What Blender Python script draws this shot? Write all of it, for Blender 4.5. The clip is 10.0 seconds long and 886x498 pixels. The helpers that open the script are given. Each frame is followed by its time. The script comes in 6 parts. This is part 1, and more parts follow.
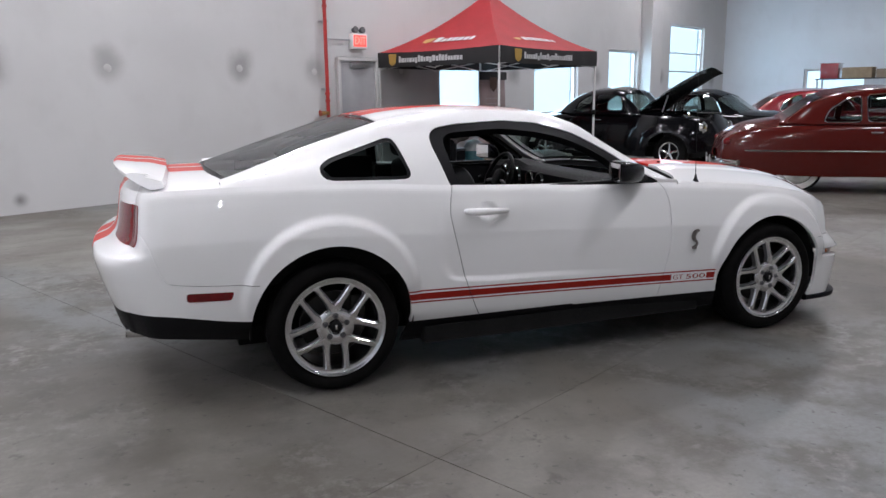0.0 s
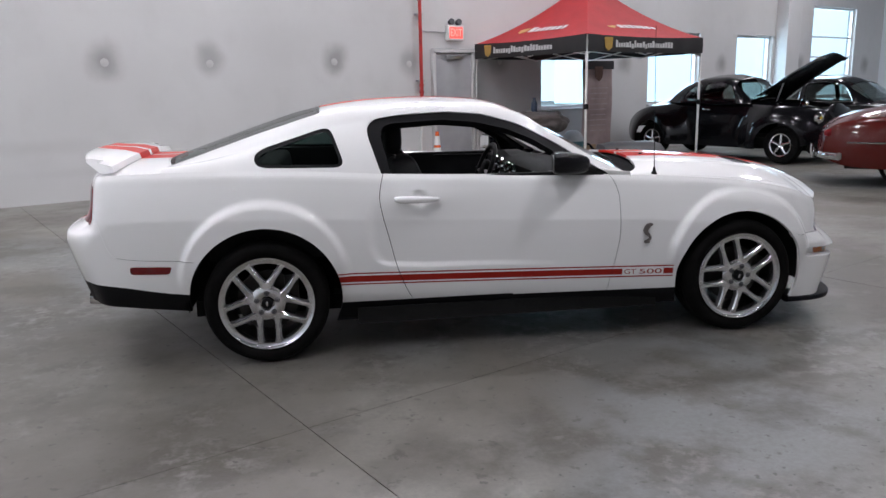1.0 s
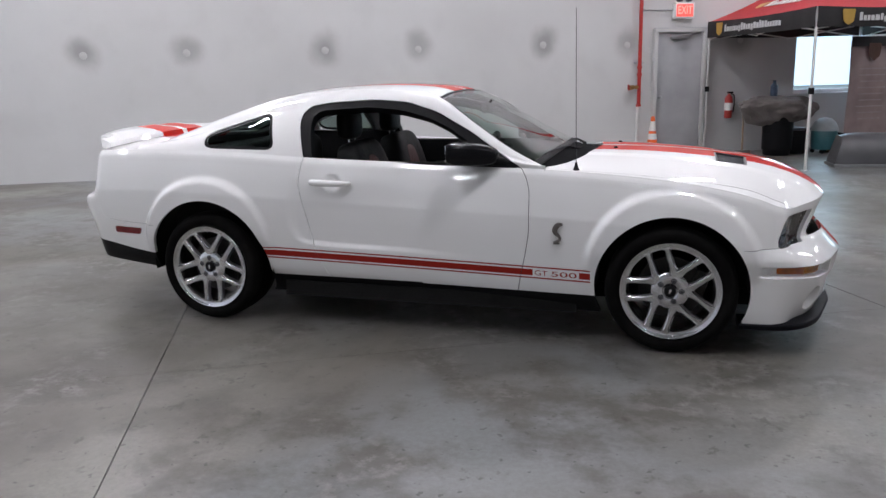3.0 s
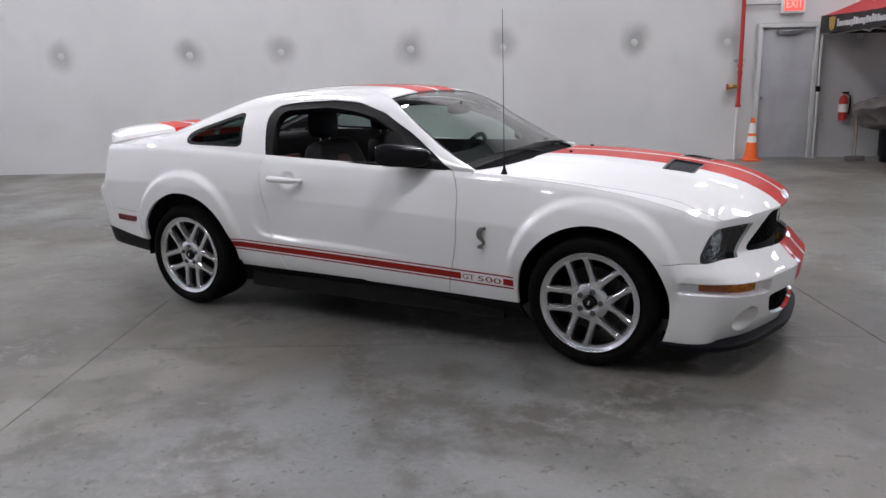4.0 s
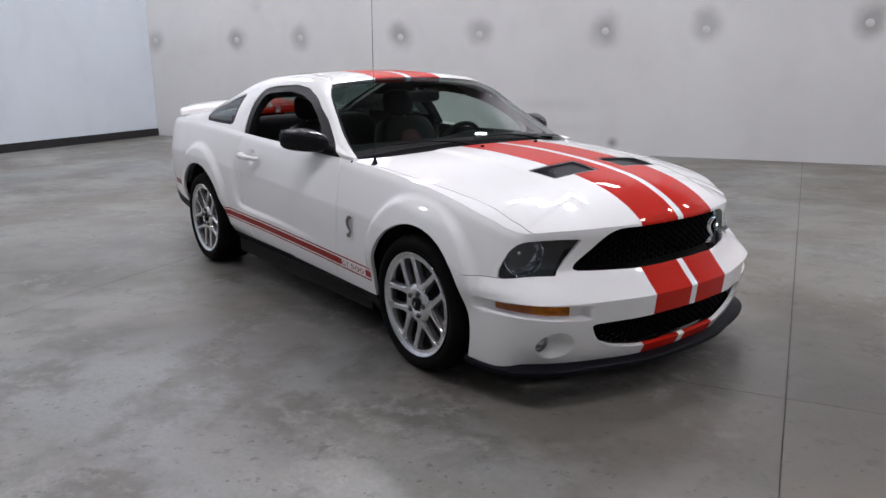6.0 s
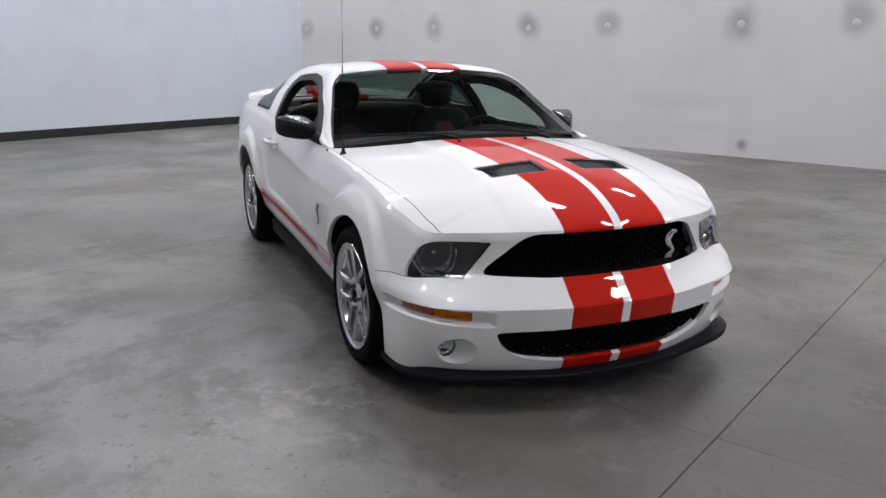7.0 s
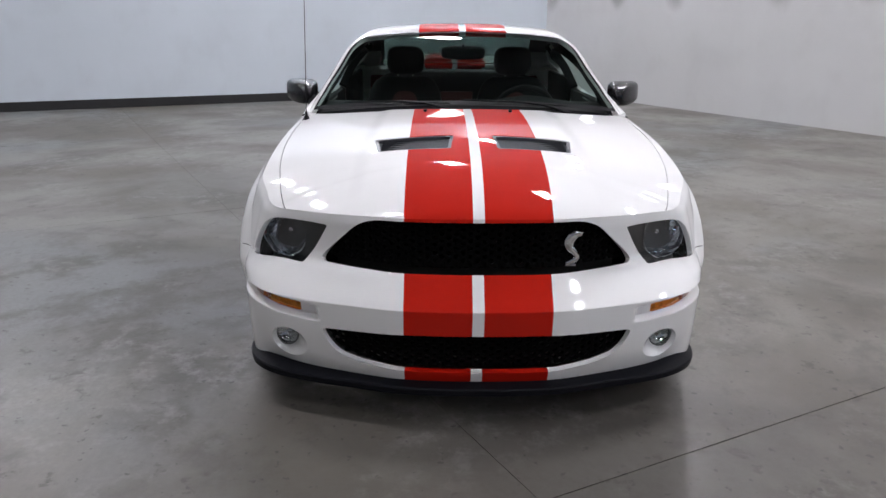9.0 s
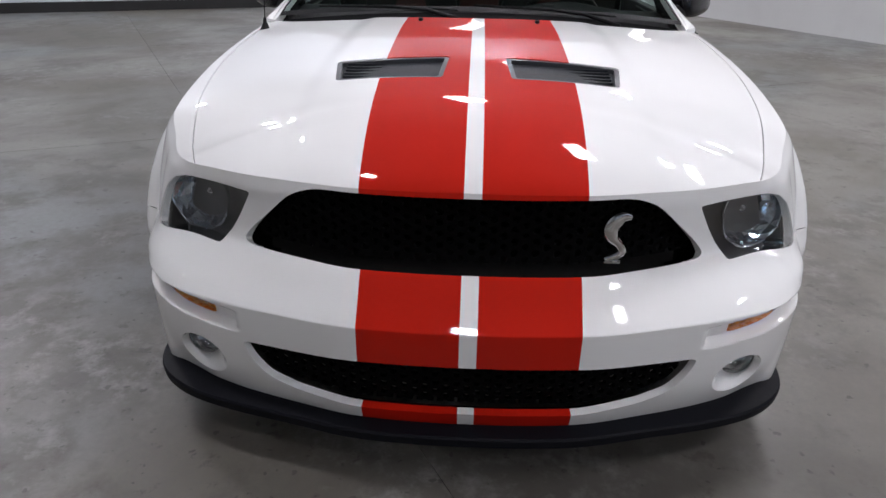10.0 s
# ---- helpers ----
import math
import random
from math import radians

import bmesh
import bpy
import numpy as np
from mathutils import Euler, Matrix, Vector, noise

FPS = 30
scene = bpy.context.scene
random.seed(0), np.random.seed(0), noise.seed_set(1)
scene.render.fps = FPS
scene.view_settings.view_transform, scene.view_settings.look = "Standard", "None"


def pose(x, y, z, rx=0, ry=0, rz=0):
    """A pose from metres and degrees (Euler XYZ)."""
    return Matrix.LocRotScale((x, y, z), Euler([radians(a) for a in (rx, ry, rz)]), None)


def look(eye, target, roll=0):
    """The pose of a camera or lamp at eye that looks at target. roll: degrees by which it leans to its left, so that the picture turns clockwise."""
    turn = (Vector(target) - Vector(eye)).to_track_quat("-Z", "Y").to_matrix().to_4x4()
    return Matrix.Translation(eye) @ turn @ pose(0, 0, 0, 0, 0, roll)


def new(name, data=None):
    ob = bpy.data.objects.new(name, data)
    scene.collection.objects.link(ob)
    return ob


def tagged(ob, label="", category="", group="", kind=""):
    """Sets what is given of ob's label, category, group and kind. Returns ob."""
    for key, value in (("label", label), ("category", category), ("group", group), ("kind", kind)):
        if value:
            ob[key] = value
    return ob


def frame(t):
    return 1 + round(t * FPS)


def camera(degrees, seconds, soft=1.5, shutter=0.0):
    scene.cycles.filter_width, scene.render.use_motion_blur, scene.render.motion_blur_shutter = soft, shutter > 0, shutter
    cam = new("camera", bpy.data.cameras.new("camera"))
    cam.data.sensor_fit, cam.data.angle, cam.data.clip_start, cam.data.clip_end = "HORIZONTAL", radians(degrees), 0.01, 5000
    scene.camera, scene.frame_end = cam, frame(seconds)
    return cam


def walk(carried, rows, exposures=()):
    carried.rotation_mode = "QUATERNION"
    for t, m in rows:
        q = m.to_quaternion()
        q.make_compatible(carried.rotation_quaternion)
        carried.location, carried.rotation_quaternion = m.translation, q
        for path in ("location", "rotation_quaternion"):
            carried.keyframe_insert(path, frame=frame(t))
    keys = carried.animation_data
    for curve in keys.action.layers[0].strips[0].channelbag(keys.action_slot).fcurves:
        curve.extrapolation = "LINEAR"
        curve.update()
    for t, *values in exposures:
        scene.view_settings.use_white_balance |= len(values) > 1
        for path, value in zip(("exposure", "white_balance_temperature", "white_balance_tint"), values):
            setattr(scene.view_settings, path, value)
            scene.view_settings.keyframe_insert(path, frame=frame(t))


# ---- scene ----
cam = camera(60.59, 10.0)
PATH = [
    (0, (-2.114, -4.486, 1.455), (-1.434, -2.647, 1.060), -0.65),
    (0.5, (-1.582, -4.723, 1.444), (-1.093, -2.825, 1.045), -1.11),
    (1, (-0.994, -4.933, 1.446), (-0.708, -2.997, 1.033), -1.18),
    (1.5, (-0.415, -5.018, 1.444), (-0.350, -3.065, 1.016), -0.90),
    (2, (0.193, -5.051, 1.449), (0.035, -3.104, 1.017), -1.15),
    (2.5, (0.776, -4.967, 1.439), (0.402, -3.053, 0.999), -1.47),
    (4, (2.446, -4.400, 1.435), (1.515, -2.685, 0.995), -1.38),
    (4.5, (2.945, -4.090, 1.443), (1.845, -2.481, 0.997), -1.70),
    (5, (3.413, -3.724, 1.435), (2.154, -2.236, 0.987), -1.63),
    (5.5, (3.827, -3.321, 1.441), (2.421, -1.976, 0.980), -1.15),
    (7, (4.674, -1.897, 1.453), (2.902, -1.117, 0.954), 0.52),
    (7.5, (4.824, -1.374, 1.453), (2.973, -0.810, 0.949), 0.63),
    (8, (4.867, -0.882, 1.432), (2.967, -0.530, 0.918), 0.31),
    (8.5, (4.858, -0.419, 1.431), (2.933, -0.272, 0.908), -0.07),
    (9, (4.636, -0.140, 1.398), (2.719, -0.125, 0.830), 0.43),
    (9.5, (4.211, -0.058, 1.354), (2.319, -0.073, 0.707), 1.62),
    (10, (3.732, -0.002, 1.303), (1.893, -0.074, 0.521), 1.11),
]
walk(cam, [(t, look(eye, target, roll)) for t, eye, target, roll in PATH], exposures=[(0, 0.0), (8.5, 0.0), (9.2, -0.03), (10, -0.14)])

# ---- world, light ----
def room_pose(u, v, z=0.0, turn=0.0):
    """A pose in the hall: u along the long wall from its corner, v out from that wall."""
    return ROOM @ pose(u, -v, z, 0, 0, turn)


ROOM = pose(-12.503, 2.202, 0, 0, 0, 27.4)
HALL_U, HALL_V, HALL_H = 32.2, 24.0, 7.2

world = bpy.data.worlds.new("sky")
scene.world = world
world.use_nodes = True
wn = world.node_tree.nodes
sky = wn.new("ShaderNodeTexSky")
sky.sky_type, sky.sun_disc = "NISHITA", False
sky.sun_elevation, sky.sun_rotation = radians(48), radians(200)
world.node_tree.links.new(sky.outputs[0], wn["Background"].inputs[0])
wn["Background"].inputs[1].default_value = 0.15

LAMP_W = 130.0
for u, share in ((1.0, 0.95), (6.1, 1.1), (11.2, 1.0), (16.3, 0.86), (21.4, 0.7), (26.5, 0.9)):
    for v, part_on in ((1.7, 1.15), (5.9, 1.2), (11.0, 0.95), (18.0, 0.38)):
        ld = bpy.data.lights.new("high_bay_light", "AREA")
        ld.shape, ld.size, ld.size_y, ld.energy = "RECTANGLE", *((1.1, 0.44) if v < 10 else (0.62, 0.28)), LAMP_W * part_on * share
        ld.color = (0.945, 0.925, 1.0)
        lo = new("high_bay_light", ld)
        lo.matrix_world = room_pose(u, v, HALL_H - 0.72)
# daylight at the window openings
for u, z, w, h in ((18.6, 1.8, 1.5, 1.6), (22.1, 1.8, 1.9, 1.6), (25.4, 1.8, 1.6, 1.6), (29.3, 2.25, 2.3, 2.4)):
    ld = bpy.data.lights.new("window_daylight", "AREA")
    ld.shape, ld.size, ld.size_y, ld.energy = "RECTANGLE", w, h, 19.0 * w * h
    ld.color = (0.55, 0.80, 1.0)
    new("window_daylight", ld).matrix_world = ROOM @ pose(u, 0.20, z, -90, 0, 0)

# ---- materials ----
def material(name, base, rough=0.5, metal=0.0, coat=0.0, vary=0.12, grain=0.0, scale=6.0, fine=90.0, bump=0.0, dirt=None, spec=0.5, rand=0.0, even=False):
    """A principled surface with broad blotches, fine grain and relief. dirt: a second colour that the blotches mix in."""
    m = bpy.data.materials.new(name)
    m.use_nodes = True
    nt = m.node_tree
    n, lk = nt.nodes, nt.links.new
    b = n["Principled BSDF"]
    b.inputs["Roughness"].default_value = rough
    b.inputs["Metallic"].default_value = metal
    b.inputs["Coat Weight"].default_value = coat
    b.inputs["Coat Roughness"].default_value = 0.03
    b.inputs["Specular IOR Level"].default_value = spec
    co = n.new("ShaderNodeTexCoord")
    big = n.new("ShaderNodeTexNoise")
    big.inputs["Scale"].default_value, big.inputs["Detail"].default_value = scale, 5
    lk(co.outputs["Object"], big.inputs["Vector"])
    small = n.new("ShaderNodeTexNoise")
    small.inputs["Scale"].default_value, small.inputs["Detail"].default_value = fine, 3
    lk(co.outputs["Object"], small.inputs["Vector"])
    ramp = n.new("ShaderNodeMapRange")
    ramp.inputs["From Min"].default_value, ramp.inputs["From Max"].default_value = 0.35, 0.65
    lk(big.outputs["Fac"], ramp.inputs["Value"])
    mix = n.new("ShaderNodeMix")
    mix.data_type = "RGBA"
    other = dirt if dirt else tuple(c * (1 - vary) for c in base)
    mix.inputs["A"].default_value, mix.inputs["B"].default_value = (*base, 1), (*other, 1)
    lk(ramp.outputs[0], mix.inputs["Factor"])
    colour = mix.outputs["Result"]
    if grain:
        g = n.new("ShaderNodeMix")
        g.data_type, g.blend_type = "RGBA", "OVERLAY"
        g.inputs["Factor"].default_value = grain
        lk(colour, g.inputs["A"])
        lk(small.outputs["Color"], g.inputs["B"])
        colour = g.outputs["Result"]
    if rand:
        oi = n.new("ShaderNodeObjectInfo")
        hs = n.new("ShaderNodeHueSaturation")
        mr = n.new("ShaderNodeMapRange")
        mr.inputs["To Min"].default_value, mr.inputs["To Max"].default_value = 1 - rand, 1 + rand
        lk(oi.outputs["Random"], mr.inputs["Value"])
        lk(mr.outputs[0], hs.inputs["Value"])
        lk(colour, hs.inputs["Color"])
        colour = hs.outputs["Color"]
    lk(colour, b.inputs["Base Color"])
    rr = n.new("ShaderNodeMapRange")
    rr.inputs["To Min"].default_value, rr.inputs["To Max"].default_value = rough * 0.85, min(1, rough * 1.15)
    if not even:
        lk(small.outputs["Fac"], rr.inputs["Value"])
        lk(rr.outputs[0], b.inputs["Roughness"])
    if bump:
        bp = n.new("ShaderNodeBump")
        bp.inputs["Strength"].default_value, bp.inputs["Distance"].default_value = bump, 0.01
        lk(small.outputs["Fac"], bp.inputs["Height"])
        lk(bp.outputs[0], b.inputs["Normal"])
    return m


def glass(name, tint, gloss=1.0, least=0.05, most=0.9):
    """A pane: tinted and clear, with a mirror gloss that grows at a low angle."""
    m = bpy.data.materials.new(name)
    m.use_nodes = True
    nt = m.node_tree
    n, lk = nt.nodes, nt.links.new
    n.remove(n["Principled BSDF"])
    tr, gl, lw, pw, mr, mx = (n.new("ShaderNode" + k) for k in ("BsdfTransparent", "BsdfGlossy", "LayerWeight", "Math", "MapRange", "MixShader"))
    tr.inputs[0].default_value = (*tint, 1)
    gl.inputs["Roughness"].default_value = 0.02
    gl.inputs[0].default_value = (gloss, gloss, gloss, 1)
    lw.inputs["Blend"].default_value = 0.5
    pw.operation = "POWER"
    pw.inputs[1].default_value = 4.0
    mr.inputs["To Min"].default_value, mr.inputs["To Max"].default_value = least, most
    lk(lw.outputs["Facing"], pw.inputs[0])
    lk(pw.outputs[0], mr.inputs["Value"])
    lk(mr.outputs[0], mx.inputs[0])
    lk(tr.outputs[0], mx.inputs[1])
    lk(gl.outputs[0], mx.inputs[2])
    lk(mx.outputs[0], n["Material Output"].inputs[0])
    return m


def glow(name, colour, strength):
    m = bpy.data.materials.new(name)
    m.use_nodes = True
    b = m.node_tree.nodes["Principled BSDF"]
    b.inputs["Base Color"].default_value = (*colour, 1)
    b.inputs["Emission Color"].default_value = (*colour, 1)
    b.inputs["Emission Strength"].default_value = strength
    return m


WHITE = material("white_car_paint", (0.84, 0.84, 0.83), 0.5, coat=1.0, vary=0.015, scale=2, even=True)
RED = material("red_stripe_paint", (0.50, 0.010, 0.002), 0.6, coat=0.5, vary=0.06, scale=4, spec=0.1, even=True)
SIDERED = material("red_side_film", (0.30, 0.012, 0.006), 0.45, vary=0.08, scale=4, spec=0.3)
BLACKPL = material("black_plastic", (0.007, 0.007, 0.008), 0.48, vary=0.3, bump=0.1, fine=300, spec=0.13)
COWLPL = material("matt_black_plastic", (0.009, 0.009, 0.010), 0.85, vary=0.3, bump=0.1, fine=300, spec=0.03)
SATIN = material("satin_black", (0.007, 0.007, 0.008), 0.45, vary=0.2, spec=0.12)
GREYPL = material("dark_grey_plastic", (0.05, 0.052, 0.058), 0.35, vary=0.2, bump=0.05, fine=250)
RUBBER = material("tyre_rubber", (0.0045, 0.0045, 0.0045), 0.7, vary=0.3, bump=0.15, fine=160, dirt=(0.008, 0.0077, 0.0075), spec=0.04)
ALLOY = material("machined_alloy", (0.74, 0.74, 0.75), 0.22, metal=1.0, vary=0.12, scale=14, fine=140)
ALLOYGREY = material("grey_cast_alloy", (0.24, 0.24, 0.25), 0.35, metal=0.7, vary=0.15)
BARREL = material("dark_alloy_barrel", (0.03, 0.03, 0.031), 0.4, metal=0.5, vary=0.2)
STEEL = material("brake_steel", (0.05, 0.048, 0.046), 0.45, metal=0.9, vary=0.3)
GLOSSBLACK = material("gloss_black", (0.006, 0.006, 0.008), 0.2, vary=0.2, spec=0.3)
VENTGREY = material("grey_vent_plastic", (0.026, 0.028, 0.033), 0.6, vary=0.2, bump=0.1, fine=300, spec=0.15)
LAMPCHROME = material("lamp_reflector", (0.72, 0.77, 0.84), 0.12, metal=1.0, vary=0.25, scale=30)
CHROME = material("chrome", (0.8, 0.8, 0.8), 0.07, metal=1.0, vary=0.05)
DARK = material("underbody_black", (0.008, 0.008, 0.008), 0.8, vary=0.3, spec=0.22)
AMBER = material("amber_lens", (0.42, 0.085, 0.004), 0.12, coat=1.0, vary=0.35, scale=30)
REDLENS = material("red_lens", (0.16, 0.005, 0.008), 0.15, coat=0.3, vary=0.3, scale=30)
CHIN = material("black_chin_plastic", (0.0055, 0.006, 0.009), 0.5, vary=0.2, spec=0.12)
GRILLEMAT = material("black_grille", (0.003, 0.003, 0.0033), 0.7, vary=0.2, spec=0.03)
LEATHER = material("black_leather", (0.011, 0.011, 0.012), 0.5, vary=0.3, bump=0.3, fine=200, spec=0.16)
REDLEATHER = material("red_leather", (0.075, 0.009, 0.006), 0.45, vary=0.2, bump=0.3, fine=200)
TRIM = material("interior_trim", (0.012, 0.012, 0.013), 0.6, vary=0.3, bump=0.2, fine=220, spec=0.1)
GLASS = glass("windscreen_glass", (0.43, 0.54, 0.49))
DARKGLASS = glass("dark_glass", (0.22, 0.28, 0.265), least=0.03, most=0.6)
BUCKET = material("headlight_bucket_grey", (0.035, 0.037, 0.042), 0.4, vary=0.2)
LENS = glass("clear_lens", (0.85, 0.88, 0.9), least=0.07)
AMBERGLASS = glass("amber_glass", (0.98, 0.50, 0.02), least=0.06)
SILVERED = material("silvered_plastic", (0.75, 0.75, 0.74), 0.45, metal=0.4, vary=0.5, scale=60)

# ---- mesh tools ----
def thing(name, m, label, category, group="", kind=""):
    ob = new(name)
    ob.empty_display_size = 0.1
    ob.matrix_world = m
    return tagged(ob, label, category, group, kind)


def part(name, bm, mat, parent=None, label="", smooth=True, m=None):
    """Links a bmesh as one mesh object under a thing or part."""
    me = bpy.data.meshes.new(name)
    bmesh.ops.recalc_face_normals(bm, faces=bm.faces)
    bm.to_mesh(me)
    bm.free()
    for mm in (mat if isinstance(mat, (list, tuple)) else [mat]):
        me.materials.append(mm)
    if smooth:
        me.shade_smooth()
        me.set_sharp_from_angle(angle=radians(38))
    ob = new(name, me)
    if parent:
        ob.parent = parent
    if m is not None:
        ob.matrix_basis = m
    return tagged(ob, label)


def box(bm, c, s, m=None, bevel=0.0):
    """A box of size s about c."""
    r = bmesh.ops.create_cube(bm, size=1.0, matrix=Matrix.Translation(c) @ Matrix.Diagonal((*s, 1)))
    vs = r["verts"]
    if bevel:
        es = list({e for v in vs for e in v.link_edges})
        out = bmesh.ops.bevel(bm, geom=es, offset=bevel, segments=2, affect="EDGES", profile=0.6)
        vs = list({v for f in out["faces"] for v in f.verts} | {v for v in vs if v.is_valid})
    if m is not None:
        bmesh.ops.transform(bm, matrix=m, verts=vs)
    return vs


def boxed(c, s, bevel=0.0, m=None):
    bm = bmesh.new()
    box(bm, c, s, m, bevel)
    return bm


def tube(bm, pts, r, n=10, caps=True):
    """A round bar along points; r is one radius or one for each point."""
    pts = [Vector(p) for p in pts]
    rs = r if isinstance(r, (list, tuple)) else [r] * len(pts)
    rings, up = [], None
    for i, p in enumerate(pts):
        d = (pts[min(i + 1, len(pts) - 1)] - pts[max(i - 1, 0)]).normalized()
        a = d.cross(up if up else (Vector((0, 0, 1)) if abs(d.z) < 0.9 else Vector((1, 0, 0)))).normalized()
        b = a.cross(d).normalized()
        up = b
        rings.append([bm.verts.new(p + rs[i] * (math.cos(t) * a + math.sin(t) * b)) for t in (2 * math.pi * k / n for k in range(n))])
    for q, w in zip(rings, rings[1:]):
        for k in range(n):
            bm.faces.new((q[k], q[(k + 1) % n], w[(k + 1) % n], w[k]))
    if caps:
        bm.faces.new(rings[0][::-1])
        bm.faces.new(rings[-1])


def lathe(bm, profile, n=48, axis="Y", m=None):
    """Turns (radius, height) pairs round an axis."""
    rows = []
    for r, h in profile:
        row = []
        for k in range(n):
            t = 2 * math.pi * k / n
            p = (r * math.cos(t), h, r * math.sin(t)) if axis == "Y" else (r * math.cos(t), r * math.sin(t), h)
            row.append(bm.verts.new(m @ Vector(p) if m is not None else p))
        rows.append(row)
    for q, w in zip(rows, rows[1:]):
        for k in range(n):
            bm.faces.new((q[k], q[(k + 1) % n], w[(k + 1) % n], w[k]))
    return rows


def slab(bm, outline, depth, m=None):
    """A flat outline in x, z (y across), thick by depth along +y."""
    a = [bm.verts.new((x, 0, z)) for x, z in outline]
    b = [bm.verts.new((x, depth, z)) for x, z in outline]
    bm.faces.new(a)
    bm.faces.new(b[::-1])
    for i in range(len(a)):
        j = (i + 1) % len(a)
        bm.faces.new((a[i], b[i], b[j], a[j]))
    if m is not None:
        bmesh.ops.transform(bm, matrix=m, verts=a + b)


def curve(keys, x):
    """A smooth line through (x, value) keys, level past its ends, with no overshoot."""
    k = np.array(sorted(keys), float)
    xs, ys = k[:, 0], k[:, 1]
    h, dl = np.diff(xs), np.diff(ys) / np.diff(xs)
    d = np.zeros_like(ys)
    for i in range(1, len(xs) - 1):
        if dl[i - 1] * dl[i] > 0:
            w1, w2 = 2 * h[i] + h[i - 1], h[i] + 2 * h[i - 1]
            d[i] = (w1 + w2) / (w1 / dl[i - 1] + w2 / dl[i])
    d[0], d[-1] = dl[0], dl[-1]
    x = np.clip(np.asarray(x, float), xs[0], xs[-1])
    i = np.clip(np.searchsorted(xs, x) - 1, 0, len(xs) - 2)
    t = (x - xs[i]) / h[i]
    return (ys[i] * (1 + 2 * t) * (1 - t) ** 2 + h[i] * d[i] * t * (1 - t) ** 2 + ys[i + 1] * t * t * (3 - 2 * t) + h[i] * d[i + 1] * t * t * (t - 1))


def smoothstep(a, b, x):
    t = np.clip((np.asarray(x, float) - a) / (b - a), 0, 1)
    return t * t * (3 - 2 * t)


def rounded(pts, r=0.02):
    """Rounds a closed outline's corners off, r metres from each."""
    p = np.array(pts, float)
    out = []
    for a, b, c in zip(np.roll(p, 1, 0), p, np.roll(p, -1, 0)):
        u, w = a - b, c - b
        q1 = b + u * min(0.45, r / np.linalg.norm(u))
        q2 = b + w * min(0.45, r / np.linalg.norm(w))
        out += [(1 - k) ** 2 * q1 + 2 * k * (1 - k) * b + k * k * q2 for k in (0, 0.25, 0.5, 0.75, 1)]
    return np.array(out)


def inside(pts, a, b):
    """Signed distance of points (a, b) from a closed outline, negative within."""
    p = np.asarray(pts, float)
    q = np.roll(p, -1, 0)
    xy = np.stack([a, b], -1)[:, None, :]
    e, w = (q - p)[None], xy - p[None]
    t = np.clip((w * e).sum(-1) / (e * e).sum(-1), 0, 1)
    dist = np.linalg.norm(w - e * t[..., None], axis=-1).min(1)
    up = (p[None, :, 1] <= xy[..., 1]) != (q[None, :, 1] <= xy[..., 1])
    cross = p[None, :, 0] + (xy[..., 1] - p[None, :, 1]) / np.where(e[..., 1] == 0, 1e-12, e[..., 1]) * e[..., 0]
    odd = (up & (xy[..., 0] < cross)).sum(1) % 2 == 1
    return np.where(odd, -dist, dist)


class Skin:
    """A sheet of faces, each with a tag, that can be cut along smooth lines. Points hold x, y, z and two numbers of their own."""

    def __init__(self, grid, tag="skin"):
        rows, cols = grid.shape[:2]
        self.v = [tuple(p) for p in grid.reshape(-1, 5)]
        self.f = [((i * cols + j, i * cols + j + 1, (i + 1) * cols + j + 1, (i + 1) * cols + j), tag) for i in range(rows - 1) for j in range(cols - 1)]

    def cut(self, line, tag, only=("skin",)):
        """Faces where line(points) is below zero take the tag; faces that it crosses are cut in two."""
        val = np.asarray(line(np.array(self.v))) + 1e-9
        val = np.where(np.abs(val) < 1e-5, 1e-5, val)
        val = list(val)
        made, out = {}, []
        for f, tg in self.f:
            if tg not in only:
                out.append((f, tg))
                continue
            s = [val[i] < 0 for i in f]
            if not any(s):
                out.append((f, tg))
            elif all(s):
                out.append((f, tag))
            else:
                a, b = [], []
                for i, j in zip(f, f[1:] + f[:1]):
                    (a if val[i] < 0 else b).append(i)
                    if (val[i] < 0) != (val[j] < 0):
                        k = (min(i, j), max(i, j))
                        if k not in made:
                            t = val[k[0]] / (val[k[0]] - val[k[1]])
                            p, q = self.v[k[0]], self.v[k[1]]
                            made[k] = len(self.v)
                            self.v.append(tuple(x + t * (y - x) for x, y in zip(p, q)))
                        a.append(made[k])
                        b.append(made[k])
                if len(a) > 2:
                    out.append((tuple(a), tag))
                if len(b) > 2:
                    out.append((tuple(b), tg))
        self.f = out
        return self

    def retag(self, old, tag, where=None):
        """Faces with the old tag take the new one, where their middle suits."""
        v = self.v
        mid = lambda f: [sum(v[i][k] for i in f) / len(f) for k in range(3)]
        self.f = [(f, tag if tg == old and (where is None or where(mid(f))) else tg) for f, tg in self.f]

    def seam(self, line, half, only="skin"):
        """Parts a narrow gap off along line(points) = 0."""
        self.cut(lambda p: line(p) - half, "seam_side", only=(only,))
        self.cut(lambda p: -line(p) - half, "seam", only=("seam_side",))
        self.retag("seam_side", only)

    def normals(self):
        v = np.array(self.v)[:, :3]
        n = np.zeros_like(v)
        for f, _ in self.f:
            p = v[list(f)]
            c = np.cross(p[1:-1] - p[0], p[2:] - p[0]).sum(0)
            for i in f:
                n[i] += c
        flat = np.abs(v[:, 1]) < 1e-6
        n[flat, 1] = 0
        return n / np.maximum(np.linalg.norm(n, axis=1, keepdims=True), 1e-12)


